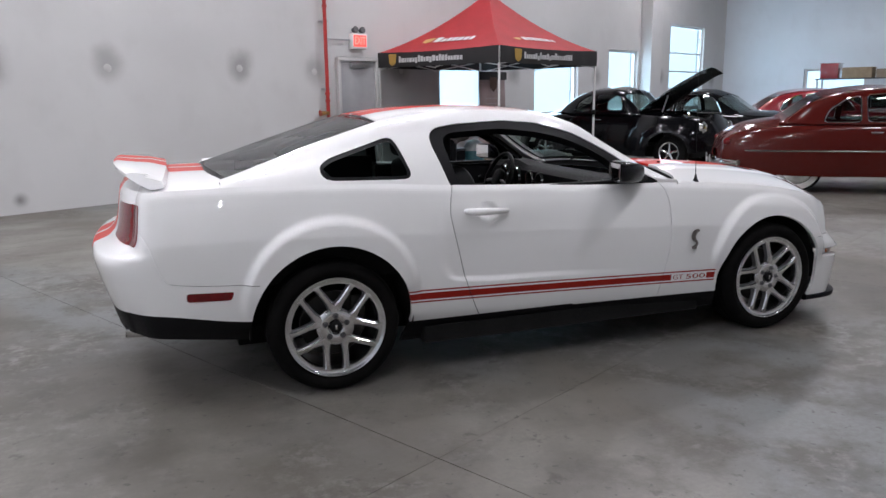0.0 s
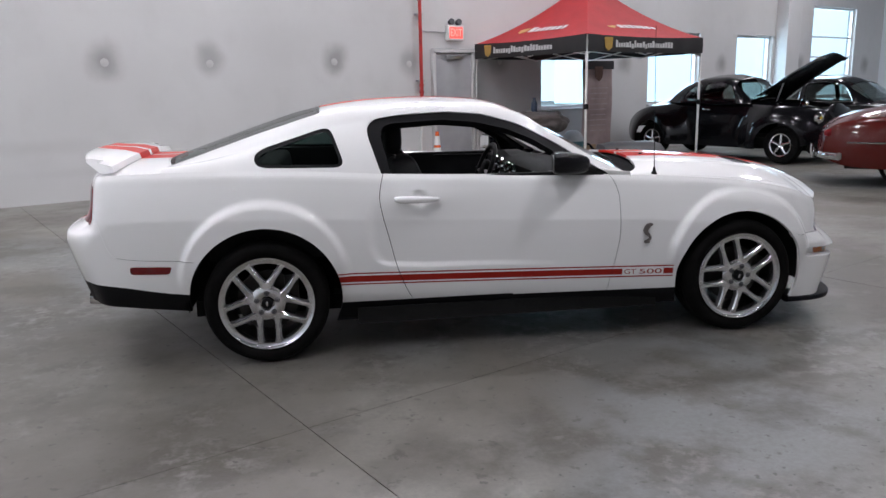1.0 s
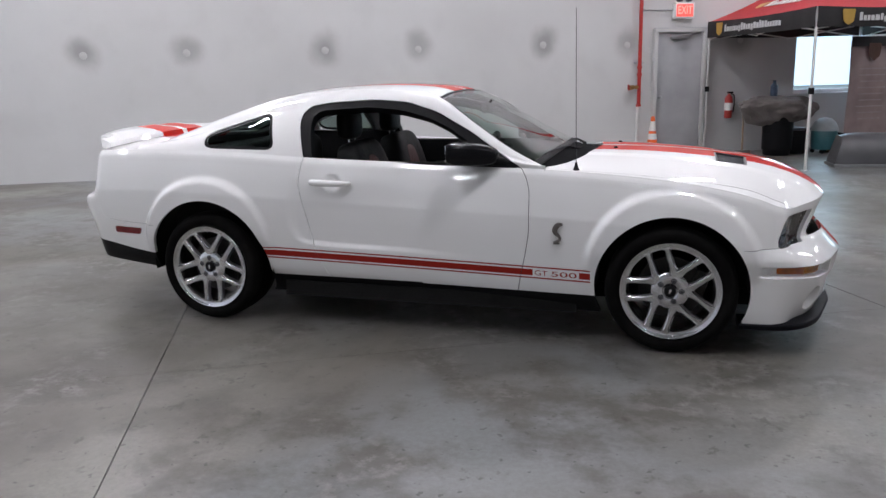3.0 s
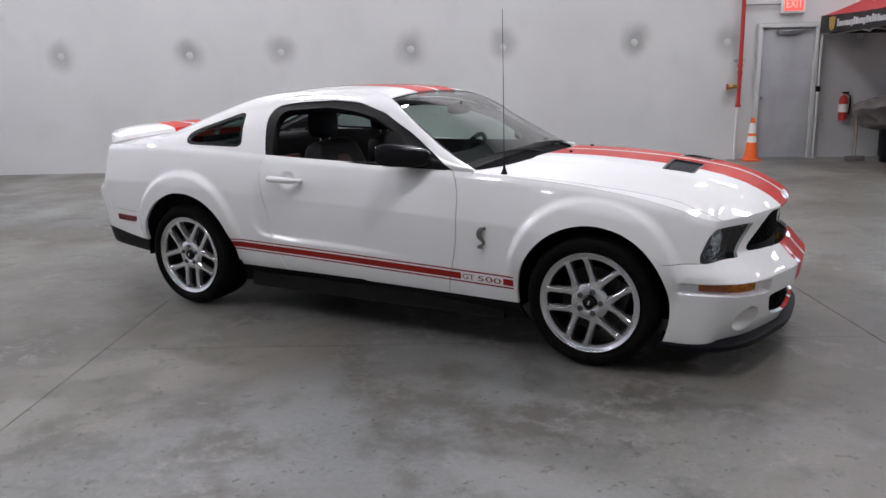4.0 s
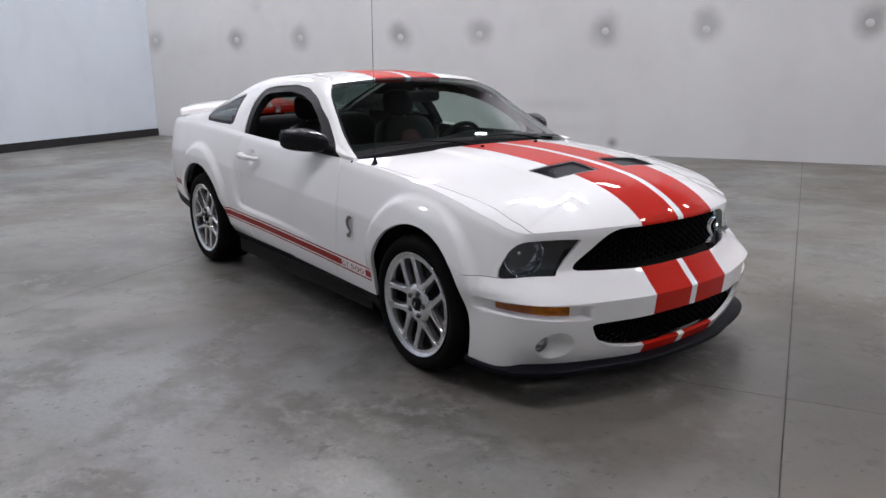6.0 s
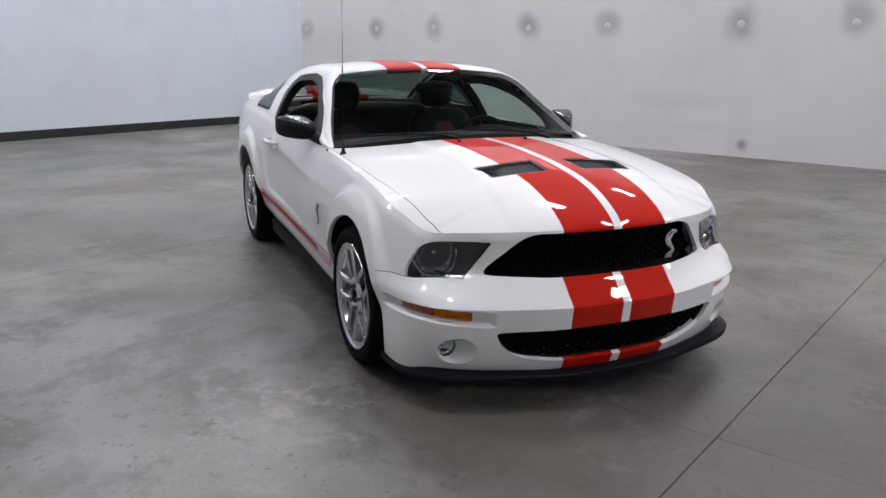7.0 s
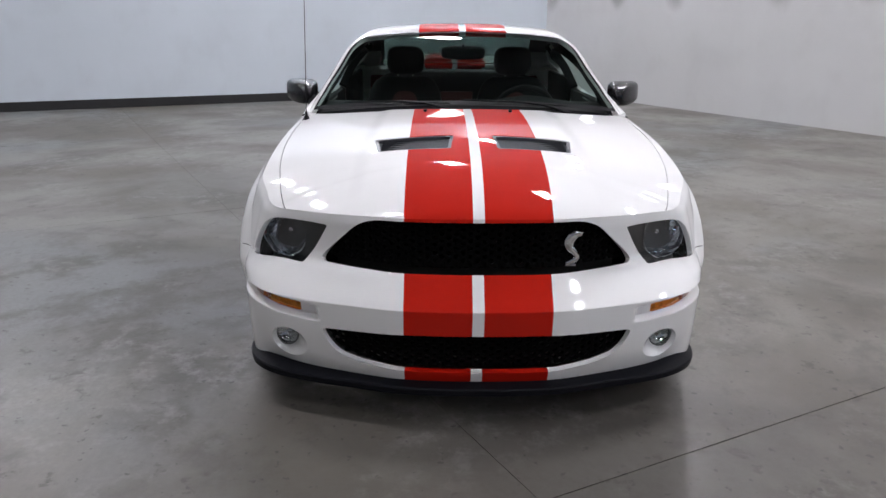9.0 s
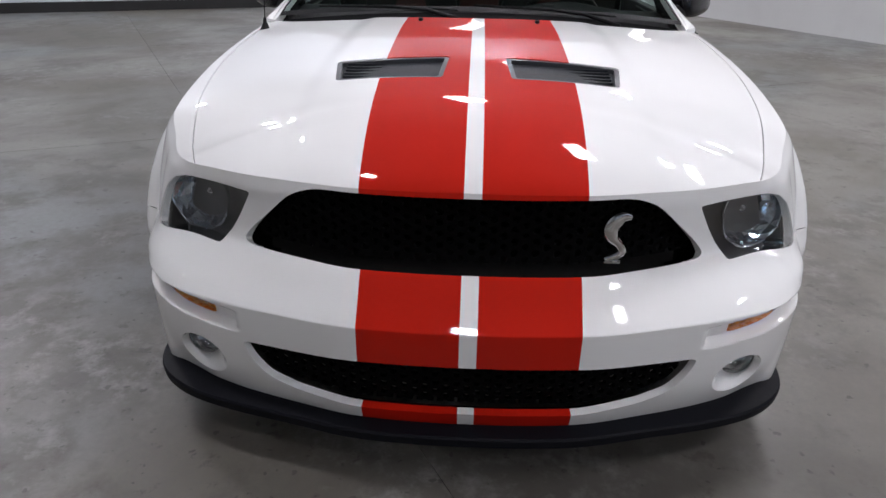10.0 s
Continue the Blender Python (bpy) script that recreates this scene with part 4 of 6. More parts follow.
# wheels
def spoke_mesh():
    """One spoke, along +x from the hub to the rim, its face towards -y."""
    bm = bmesh.new()
    rings = []
    for r, w, y, d in ((0.060, 0.046, 0.008, 0.040), (0.088, 0.045, 0.009, 0.036), (0.105, 0.034, 0.008, 0.036), (0.125, 0.0285, 0.006, 0.034), (0.19, 0.0275, 0.003, 0.034), (0.210, 0.033, 0.002, 0.036), (0.224, 0.052, 0.002, 0.036)):
        b = 0.007
        rings.append([bm.verts.new(q) for q in ((r, y + d, -w / 2 - 0.003), (r, y + b, -w / 2), (r, y, -w / 2 + b), (r, y, w / 2 - b), (r, y + b, w / 2), (r, y + d, w / 2 + 0.003))])
    for a, b in zip(rings, rings[1:]):
        for k in range(6):
            f = bm.faces.new((a[k], a[(k + 1) % 6], b[(k + 1) % 6], b[k]))
            f.material_index = 0 if k in (1, 2, 3) else 1
    bm.faces.new(rings[0][::-1])
    bm.faces.new(rings[-1])
    return bm


def wheel(name, x, side_y, turn, width):
    """A wheel whose outer face looks along -y before it is turned for its side."""
    sgn = -1 if side_y < 0 else 1
    w = thing(name, pose(0, 0, 0), "", "")
    w.parent = car
    w.matrix_basis = pose(x, side_y, WHEEL_Z, 0, 0, 0 if sgn < 0 else 180) @ pose(0, 0, 0, 0, turn, 0)
    bm = bmesh.new()
    y0, y1 = -0.008, width
    prof = [(0.250, 0.012), (0.262, 0.002), (0.272, y0), (0.296, y0 - 0.004), (0.316, y0 + 0.004), (0.327, y0 + 0.022)]
    treads = [0.045, 0.085, 0.135, 0.185]
    for t in treads:
        prof += [(0.334, t - 0.004 + y0), (0.3265, t - 0.003 + y0), (0.3265, t + 0.004 + y0), (0.334, t + 0.005 + y0)]
    prof += [(0.327, y1 - 0.025), (0.312, y1 - 0.004), (0.29, y1), (0.25, y1 - 0.01)]
    lathe(bm, prof, 72)
    part("tyre", bm, RUBBER, w, "black low-profile tyre")
    bm = bmesh.new()
    lathe(bm, [(0.2175, 0.05), (0.2195, 0.010), (0.2225, 0.004), (0.232, 0.003), (0.243, 0.0), (0.2475, -0.005), (0.2535, -0.007), (0.2565, -0.003), (0.2565, 0.01)], 72)
    part("rim", bm, ALLOY, w, "polished alloy rim lip")
    bm = bmesh.new()
    lathe(bm, [(0.2185, 0.04), (0.216, 0.06), (0.212, 0.11), (0.228, y1 - 0.02)], 56)
    part("barrel", bm, BARREL, w, "dark alloy barrel")
    bm = bmesh.new()
    lathe(bm, [(0.001, 0.10), (0.06, 0.10), (0.07, 0.088), (0.165, 0.088), (0.166, 0.115), (0.08, 0.115)], 40)
    part("brake_disc", bm, STEEL, w, "steel brake disc")
    bm = bmesh.new()
    box(bm, (0.13, 0.10, 0.06), (0.075, 0.06, 0.16), bevel=0.012)
    part("caliper", bm, STEEL, w)
    bm = bmesh.new()
    lathe(bm, [(0.001, 0.03), (0.036, 0.03), (0.036, 0.010), (0.044, 0.005), (0.070, 0.006), (0.088, 0.011), (0.096, 0.018), (0.094, 0.045)], 40)
    part("hub", bm, ALLOY, w)
    bm = bmesh.new()
    lathe(bm, [(0.0005, -0.002), (0.024, -0.002), (0.030, 0.002), (0.031, 0.012)], 32)
    cap = part("centre_cap", bm, BLACKPL, w, "black centre cap")
    part("badge", boxed((0, -0.003, 0), (0.010, 0.003, 0.024), 0.001), ALLOY, cap, "small bright badge")
    for k in range(5):
        a = 270 + 72 * k
        for q in (-1, 1):
            o = new("spoke", SPOKE)
            o.parent = w
            o.matrix_basis = pose(0, 0, 0, 0, -a, 0) @ pose(0, 0, q * 0.0465, 0, -q * 0.6, 0)
        o = new("lug_nut", LUG)
        o.parent = w
        t = radians(a + 36)
        o.matrix_basis = pose(0.057 * math.cos(t), 0.0, 0.057 * math.sin(t))
    return w


tmp = part("spoke", spoke_mesh(), [ALLOY, ALLOYGREY])
SPOKE = tmp.data
bpy.data.objects.remove(tmp)
bm = bmesh.new()
lathe(bm, [(0.001, -0.006), (0.007, -0.006), (0.009, -0.002), (0.009, 0.01)], 6)
lathe(bm, [(0.0095, 0.0045), (0.0145, 0.0035), (0.015, 0.012)], 16)
tmp = part("lug_nut", bm, GREYPL)
LUG = tmp.data
bpy.data.objects.remove(tmp)
for x, turn, wd in ((WHEEL_X, 17, 0.245), (-WHEEL_X, 0, 0.27)):
    for sy in (-0.905, 0.905):
        wheel("wheel", x, sy, turn, wd)

# wheel wells, floor pan, closed insides
flank = lambda x: float(np.interp(-x, -LINE[110:420, 0], LINE[110:420, 1])) - 0.035
for x, zc, ra in ((WHEEL_X, WHEEL_Z, ARCH_F + 0.012), (-WHEEL_X, 0.345, ARCH_R + 0.012)):
    for s in (-1, 1):
        bm = bmesh.new()
        rows = []
        for yy in (0.50, 0.70, 0.86, 0.905):
            rows.append([bm.verts.new((x + ra * math.cos(t), s * min(yy, flank(x + ra * math.cos(t))), zc + ra * math.sin(t))) for t in np.linspace(-0.12, math.pi + 0.12, 40)])
        for a, b in zip(rows, rows[1:]):
            for k in range(39):
                bm.faces.new((a[k], a[k + 1], b[k + 1], b[k]))
        bm.faces.new(rows[0])
        part("wheel_well", bm, DARK, car, "black wheel well liner")
bm = bmesh.new()
box(bm, (0.05, 0, 0.215), (3.7, 1.0, 0.09))
box(bm, (0.0, 0, 0.215), (1.75, 1.68, 0.09))
box(bm, (1.38, 0, 0.44), (1.1, 0.98, 0.42))
box(bm, (-1.55, 0, 0.47), (1.1, 0.98, 0.42))
box(bm, (-2.18, 0, 0.55), (0.3, 1.2, 0.3))
part("underbody", bm, DARK, car, "black underbody")


def surf_x(y, z):
    """How far ahead the nose stands at height z, y from the middle."""
    w = np.clip((z - LOW_Z[:150]) / (TOP_Z[:150] - LOW_Z[:150]), 0, 1)
    col = np.clip(np.searchsorted(WS, w), 1, len(WS) - 1)
    i = np.arange(150)
    t = (w - WS[col - 1]) / (WS[col] - WS[col - 1])
    xs = lower[i, col - 1, 0] * (1 - t) + lower[i, col, 0] * t
    ys = lower[i, col - 1, 1] * (1 - t) + lower[i, col, 1] * t
    return np.interp(y, ys, xs)


# grilles: honeycomb over black
def honeycomb(name, outline, z0, z1, pitch, back, label):
    ys = np.arange(0, 0.60, 0.0036)
    zs = np.arange(z0, z1, 0.0036)
    g = np.zeros((len(ys), len(zs), 5))
    for j, z in enumerate(zs):
        g[:, j, 0] = surf_x(np.minimum(ys, 0.585), z) - back
        g[:, j, 1], g[:, j, 2] = ys, z
    g[0, :, 1] = 0
    sk = Skin(g)
    sk.cut(lambda p: -inside(outline, p[:, 1], p[:, 2]) - 0.012, "gone")

    def cells(p):
        k = 2 * math.pi / pitch
        a, b = p[:, 1] * k, p[:, 2] * k
        v = np.cos(a) + np.cos(a / 2 + b * 0.866) + np.cos(a / 2 - b * 0.866)
        return 0.05 - v

    sk.cut(cells, "hole")
    emit(sk, name, {"skin": GRILLEMAT}, car, label, lip=0.012, turned=True)


honeycomb("grille", GRILLE, 0.56, 0.77, 0.025, 0.045, "black honeycomb grille")
honeycomb("lower_grille", LOWGRILLE, 0.21, 0.385, 0.025, 0.04, "black lower honeycomb grille")
emit(side, "grille_backing", {"grille": DARK, "lowgrille": DARK}, car, lift=-0.09, turned=True)

dice = random.Random(11)
# headlights: dark bucket, chrome bowl, bulb
for s in (-1, 1):
    emit(side, "headlight_bucket", {"headlight": BUCKET}, car, "dark grey headlight bucket", sides=(s,), lift=-0.075, turned=True)
    bm = bmesh.new()
    m = pose(1.862, s * 0.70, 0.648, 0, 0, -90 + s * 20)
    lathe(bm, [(0.092, 0.034), (0.088, 0.032), (0.083, 0.016), (0.074, 0.002), (0.064, -0.012), (0.050, -0.026), (0.034, -0.038), (0.018, -0.044), (0.001, -0.046)], 26, m=m)
    for v in bm.verts:
        v.co += Vector([dice.uniform(-0.0022, 0.0022) for _ in range(3)])
    part("reflector", bm, LAMPCHROME, car, "faceted chrome headlight reflector", smooth=False)
    bm = bmesh.new()
    lathe(bm, [(0.010, -0.045), (0.010, -0.008), (0.001, 0.0)], 14, m=m)
    part("bulb", bm, CHROME, car)
    # fog lamp in its round recess
    bm = bmesh.new()
    r0, r1, r2 = [], [], []
    for k in range(40):
        t = 2 * math.pi * k / 40
        y, z = 0.680 + 0.0725 * math.cos(t), 0.281 + 0.0625 * math.sin(t)
        r0.append(bm.verts.new((surf_x(y, z), s * y, z)))
        y, z = 0.684 + 0.064 * math.cos(t), 0.281 + 0.056 * math.sin(t)
        r1.append(bm.verts.new((surf_x(y, z) - 0.012, s * y, z)))
        y, z = 0.704 + 0.047 * math.cos(t), 0.281 + 0.047 * math.sin(t)
        r2.append(bm.verts.new((1.985 - 0.25 * (y - 0.704), s * y, z)))
    for a, b in ((r0, r1), (r1, r2)):
        for k in range(40):
            bm.faces.new((a[k], a[(k + 1) % 40], b[(k + 1) % 40], b[k]))
    part("fog_recess", bm, WHITE, car, "white fog lamp recess")
    m = pose(1.985, s * 0.704, 0.281, 0, 0, -90 + s * 14)
    bm = bmesh.new()
    lathe(bm, [(0.047, 0.0), (0.044, -0.02), (0.03, -0.032), (0.001, -0.035)], 28, m=m)
    part("fog_reflector", bm, CHROME, car, "chrome fog lamp bowl")
    bm = bmesh.new()
    lathe(bm, [(0.001, -0.008), (0.010, -0.010), (0.011, -0.03)], 14, m=m)
    part("fog_bulb", bm, CHROME, car)
    bm = bmesh.new()
    lathe(bm, [(0.001, 0.018), (0.03, 0.014), (0.043, 0.004), (0.0475, -0.002), (0.0475, -0.010)], 28, m=m)
    part("fog_lamp", bm, LENS, car, "clear fog lamp lens").visible_shadow = False

# chin spoiler
bm = bmesh.new()
n_end = int(np.argmax(LINE[:, 0] < 1.70))
for s in (-1, 1):
    rings = []
    for i in range(0, n_end + 1, 2):
        k = i / n_end
        sweep = smoothstep(0.72, 1.0, k)
        o = 0.030 - 0.035 * smoothstep(0.3, 0.8, k) + 0.02 * sweep
        dz = 0.004 * smoothstep(0.25, 0.7, k)
        sec = [(o + 0.004, 0.172 + dz), (o, 0.166 + dz), (o + 0.004, 0.144 + dz), (o + 0.02, 0.138 + dz), (0.14, 0.15 + dz), (0.14, 0.19 + dz), (o + 0.05, 0.184 + dz)]
        ring = []
        for d, z in sec:
            q = LINE[i] - NORM[i] * d
            ring.append(bm.verts.new((q[0], s * max(q[1], 0.0), z)))
        rings.append(ring)
    for a, b in zip(rings, rings[1:]):
        for k in range(7):
            bm.faces.new((a[k], a[(k + 1) % 7], b[(k + 1) % 7], b[k]))
    bm.faces.new(rings[-1])
bmesh.ops.remove_doubles(bm, verts=bm.verts, dist=0.0005)
part("chin_spoiler", bm, CHIN, car, "dark grey plastic chin spoiler")

# boot spoiler
bm = bmesh.new()
rings = []
ys = np.linspace(-0.76, 0.76, 61)
for y in ys:
    a = abs(y) / 0.76
    xt = -2.345 + 0.075 * a**3
    xl = -2.075 - 0.03 * a**2
    zt = 1.152 - 0.030 * a**3
    zb = 1.050 + 0.034 * (1 - a**2)
    low = zb - 0.004
    sec = [(xl, zb + 0.004, 1.0), (xl - 0.010, zb + 0.034, 0.998), (xl - 0.09, zb + 0.034 + (zt - zb - 0.034) * 0.55, 0.965), (xt + 0.10, zt - 0.010, 0.90), (xt + 0.018, zt, 0.86), (xt, zt - 0.007, 0.855), (xt + 0.002, zt - 0.022, 0.86), (xt + 0.045, zt - 0.048, 0.92), (xt + 0.085, low + 0.008, 0.98), (xt + 0.10, low, 0.985), (xl - 0.05, low, 1.0)]
    rings.append([bm.verts.new((x, y * w, z)) for x, z, w in sec])
for a, b in zip(rings, rings[1:]):
    ym = abs((a[0].co.y + b[0].co.y) / 2)
    for k in range(11):
        f = bm.faces.new((a[k], a[(k + 1) % 11], b[(k + 1) % 11], b[k]))
        f.material_index = 1 if 0.02 < ym < 0.253 and k < 6 else 0
bm.faces.new(rings[0])
bm.faces.new(rings[-1])
part("boot_spoiler", bm, [WHITE, RED], car, "white boot spoiler with red stripes")

# exhausts
for s in (-1, 1):
    bm = bmesh.new()
    tube(bm, [(-2.05, s * 0.58, 0.315), (-2.335, s * 0.60, 0.352)], [0.036, 0.040], 20, caps=False)
    tube(bm, [(-2.335, s * 0.60, 0.352), (-2.34, s * 0.60, 0.353), (-2.25, s * 0.595, 0.344)], [0.040, 0.036, 0.033], 20)
    part("exhaust_tip", bm, CHROME, car, "chrome exhaust tip")

# mirrors
def egg(bm, c, size, power, n=20, m=20):
    """A rounded box: a squared ellipsoid."""
    rows = []
    for i in range(m + 1):
        v = -math.pi / 2 + math.pi * i / m
        row = []
        for k in range(n):
            u = 2 * math.pi * k / n
            f = lambda q: math.copysign(abs(q) ** power, q)
            row.append(bm.verts.new((c[0] + size[0] / 2 * f(math.cos(v)) * f(math.cos(u)), c[1] + size[1] / 2 * f(math.cos(v)) * f(math.sin(u)), c[2] + size[2] / 2 * f(math.sin(v)))))
        rows.append(row)
    for a, b in zip(rows, rows[1:]):
        for k in range(n):
            bm.faces.new((a[k], a[(k + 1) % n], b[(k + 1) % n], b[k]))
    bmesh.ops.remove_doubles(bm, verts=bm.verts, dist=0.0004)


for s in (-1, 1):
    mir = thing("door_mirror", pose(0.315, s * 0.915, 1.040), "", "")
    mir.parent = car
    bm = bmesh.new()
    egg(bm, (0.0, 0, 0), (0.245, 0.20, 0.124), 0.5, 28, 24)
    for v in bm.verts:
        v.co.x = max(v.co.x, -0.098)
        f = max(0.0, v.co.x + 0.098) / 0.22
        v.co.y = s * ((s * v.co.y + 0.095) * (1 - 0.72 * f**1.3) - 0.095)
        v.co.z = v.co.z * (1 - 0.28 * f * f) - 0.022 * f
        v.co.x -= 0.20 * (s * v.co.y + 0.095) - 0.02
    part("housing", bm, GLOSSBLACK, mir, "glossy black mirror housing")
    part("mirror_glass", boxed((0, 0, 0), (0.004, 0.155, 0.092), 0.001), CHROME, mir, "mirror glass", m=pose(-0.1005, 0, 0, 0, 0, s * 11.5))
    bm = bmesh.new()
    tube(bm, [(0.06, s * -0.065, -0.035), (0.10, s * -0.085, -0.045), (0.14, s * -0.10, -0.055), (0.18, s * -0.12, -0.064)], [0.034, 0.030, 0.026, 0.026], 14)
    part("arm", bm, BLACKPL, mir)
    # black corner plate at the window's front foot is part of the surround; door handle
    bm = bmesh.new()
    pts = [(-0.645, s * 0.868, 0.866), (-0.634, s * 0.903, 0.868), (-0.60, s * 0.917, 0.868), (-0.53, s * 0.921, 0.867), (-0.46, s * 0.915, 0.865), (-0.425, s * 0.900, 0.863), (-0.415, s * 0.868, 0.861)]
    tube(bm, pts, [0.014, 0.018, 0.0195, 0.0185, 0.0155, 0.013, 0.010], 12)
    part("door_handle", bm, WHITE, car, "white door handle")

# aerial
bm = bmesh.new()
lathe(bm, [(0.030, -0.014), (0.029, 0.004), (0.017, 0.014), (0.009, 0.032), (0.005, 0.052)], 18, axis="Z", m=pose(0.859, -0.789, 0.931))
tube(bm, [(0.859, -0.789, 0.955), (0.853, -0.781, 1.35), (0.847, -0.773, 1.765)], [0.0022, 0.0018, 0.0014], 6)
part("aerial", bm, BLACKPL, car, "thin black aerial on the wing")


# snake-shaped badges
def badge(parent, m, height):
    bm = bmesh.new()
    pts = [(0.10, 0.0), (-0.20, 0.02), (-0.02, 0.10), (0.12, 0.22), (0.06, 0.36), (-0.09, 0.50), (-0.14, 0.66), (-0.06, 0.84), (0.10, 0.95), (0.24, 0.94)]
    rad = [0.04, 0.07, 0.08, 0.075, 0.08, 0.11, 0.14, 0.14, 0.10, 0.05]
    p = np.array(pts)
    fine_p, fine_r = [], []
    for u in np.linspace(0, len(pts) - 1, 40):
        fine_p.append((curve([(i, q) for i, q in enumerate(p[:, 0])], u), 0, curve([(i, q) for i, q in enumerate(p[:, 1])], u)))
        fine_r.append(float(curve([(i, q) for i, q in enumerate(rad)], u)))
    tube(bm, [Vector(q) for q in fine_p], fine_r, 10)
    bmesh.ops.transform(bm, matrix=m @ Matrix.Diagonal((height, 0.35 * height, height, 1)), verts=bm.verts)
    return part("badge", bm, BADGE, parent, "pewter snake-shaped badge")


BADGE = material("pewter_badge", (0.30, 0.27, 0.26), 0.3, metal=0.9, vary=0.3, scale=40)
for s in (-1, 1):
    badge(car, pose(0.782, s * 0.915, 0.567, 0, 0, 0 if s < 0 else 180), 0.108)
badge(car, pose(2.10, 0.335, 0.592, 0, 0, 90), 0.118).data.materials[0] = CHROME

# side lettering
def surf_y(x, z):
    """How far out the flank stands at x along the car, z up."""
    i = np.arange(110, 410)
    w = np.clip((z - LOW_Z[i]) / (TOP_Z[i] - LOW_Z[i]), 0, 1)
    col = np.clip(np.searchsorted(WS, w), 1, len(WS) - 1)
    t = ((w - WS[col - 1]) / (WS[col] - WS[col - 1]))[:, None]
    q = lower[i, col - 1, :2] * (1 - t) + lower[i, col, :2] * t
    return float(np.interp(-x, -q[:, 0], q[:, 1]))


for word, x0, x1 in (("GT", 0.656, 0.726), ("500", 0.746, 0.882)):
    tx = bpy.data.curves.new("lettering", "FONT")
    tx.body, tx.size, tx.align_x, tx.align_y = word, 0.062, "CENTER", "CENTER"
    tmp = new("lettering_curve", tx)
    me = bpy.data.meshes.new_from_object(tmp)
    bpy.data.objects.remove(tmp)
    bm = bmesh.new()
    bm.from_mesh(me)
    bmesh.ops.subdivide_edges(bm, edges=[e for e in bm.edges if e.calc_length() > 0.02], cuts=2)
    lo_x, hi_x = min(v.co.x for v in bm.verts), max(v.co.x for v in bm.verts)
    lo_y, hi_y = min(v.co.y for v in bm.verts), max(v.co.y for v in bm.verts)
    for v in bm.verts:
        x = x0 + (v.co.x - lo_x) / (hi_x - lo_x) * (x1 - x0)
        z = float(curve(ROCKER_TOP, x)) - 0.035 + ((v.co.y - lo_y) / (hi_y - lo_y) - 0.5) * 0.029
        v.co = (x, -surf_y(x, z) - 0.003, z)
    part("lettering", bm, SIDERED, car, "red lettering on the white sill", smooth=False)

# cowl, wipers, washer jets
bm = bmesh.new()
rows = []
for q in np.linspace(-1, 1, 41):
    y = 0.775 * q
    xf, xb = float(curve(HOOD_REAR, abs(y))) + 0.025, 0.66 + 0.068 * (1 - q * q) - 0.006
    zf = 0.984 - 0.046 * abs(q) ** 2.2
    zb = 1.004 - 0.052 * q * q
    rows.append([bm.verts.new((xf, y, zf - 0.008)), bm.verts.new((0.7 * xf + 0.3 * xb, y, 0.8 * zf + 0.2 * zb - 0.010)), bm.verts.new((0.3 * xf + 0.7 * xb, y, 0.3 * zf + 0.7 * zb - 0.008)), bm.verts.new((xb, y, zb)), bm.verts.new((xb - 0.03, y, zb - 0.04))])
for a, b in zip(rows, rows[1:]):
    for k in range(4):
        bm.faces.new((a[k], a[k + 1], b[k + 1], b[k]))
part("cowl", bm, COWLPL, car, "black plastic cowl")
for y0, y1 in ((-0.62, -0.05), (-0.02, 0.55)):
    bm = bmesh.new()
    scr = lambda y, u: (0.70 - u + (0.075 - 0.1 * u) * (1 - (y / 0.76) ** 2), y, 0.985 + 0.61 * u - 0.03 * (y / 0.76) ** 2 + 0.012)
    tube(bm, [scr(y1 - 0.02, -0.02), scr(y1 - 0.15, 0.03), scr((y0 + y1) / 2, 0.045)], [0.010, 0.007, 0.005], 8)
    tube(bm, [scr(y0, 0.055), scr((y0 + y1) / 2, 0.045), scr(y1 - 0.03, 0.03)], [0.004, 0.006, 0.004], 6)
    part("wiper", bm, BLACKPL, car, "black wiper")
for y in (-0.2, 0.2):
    bm = bmesh.new()
    egg(bm, (1.02, y, 1.008), (0.024, 0.018, 0.012), 0.8, 10, 8)
    part("washer_jet", bm, BLACKPL, car)
# slatted vent floors
for s in (-1, 1):
    for k in range(7):
        part("vent_slat", boxed((1.594 + 0.023 * k, s * 0.230, 0.952 - 0.0044 * k - 0.008), (0.006, 0.26, 0.006)), VENTGREY, car)

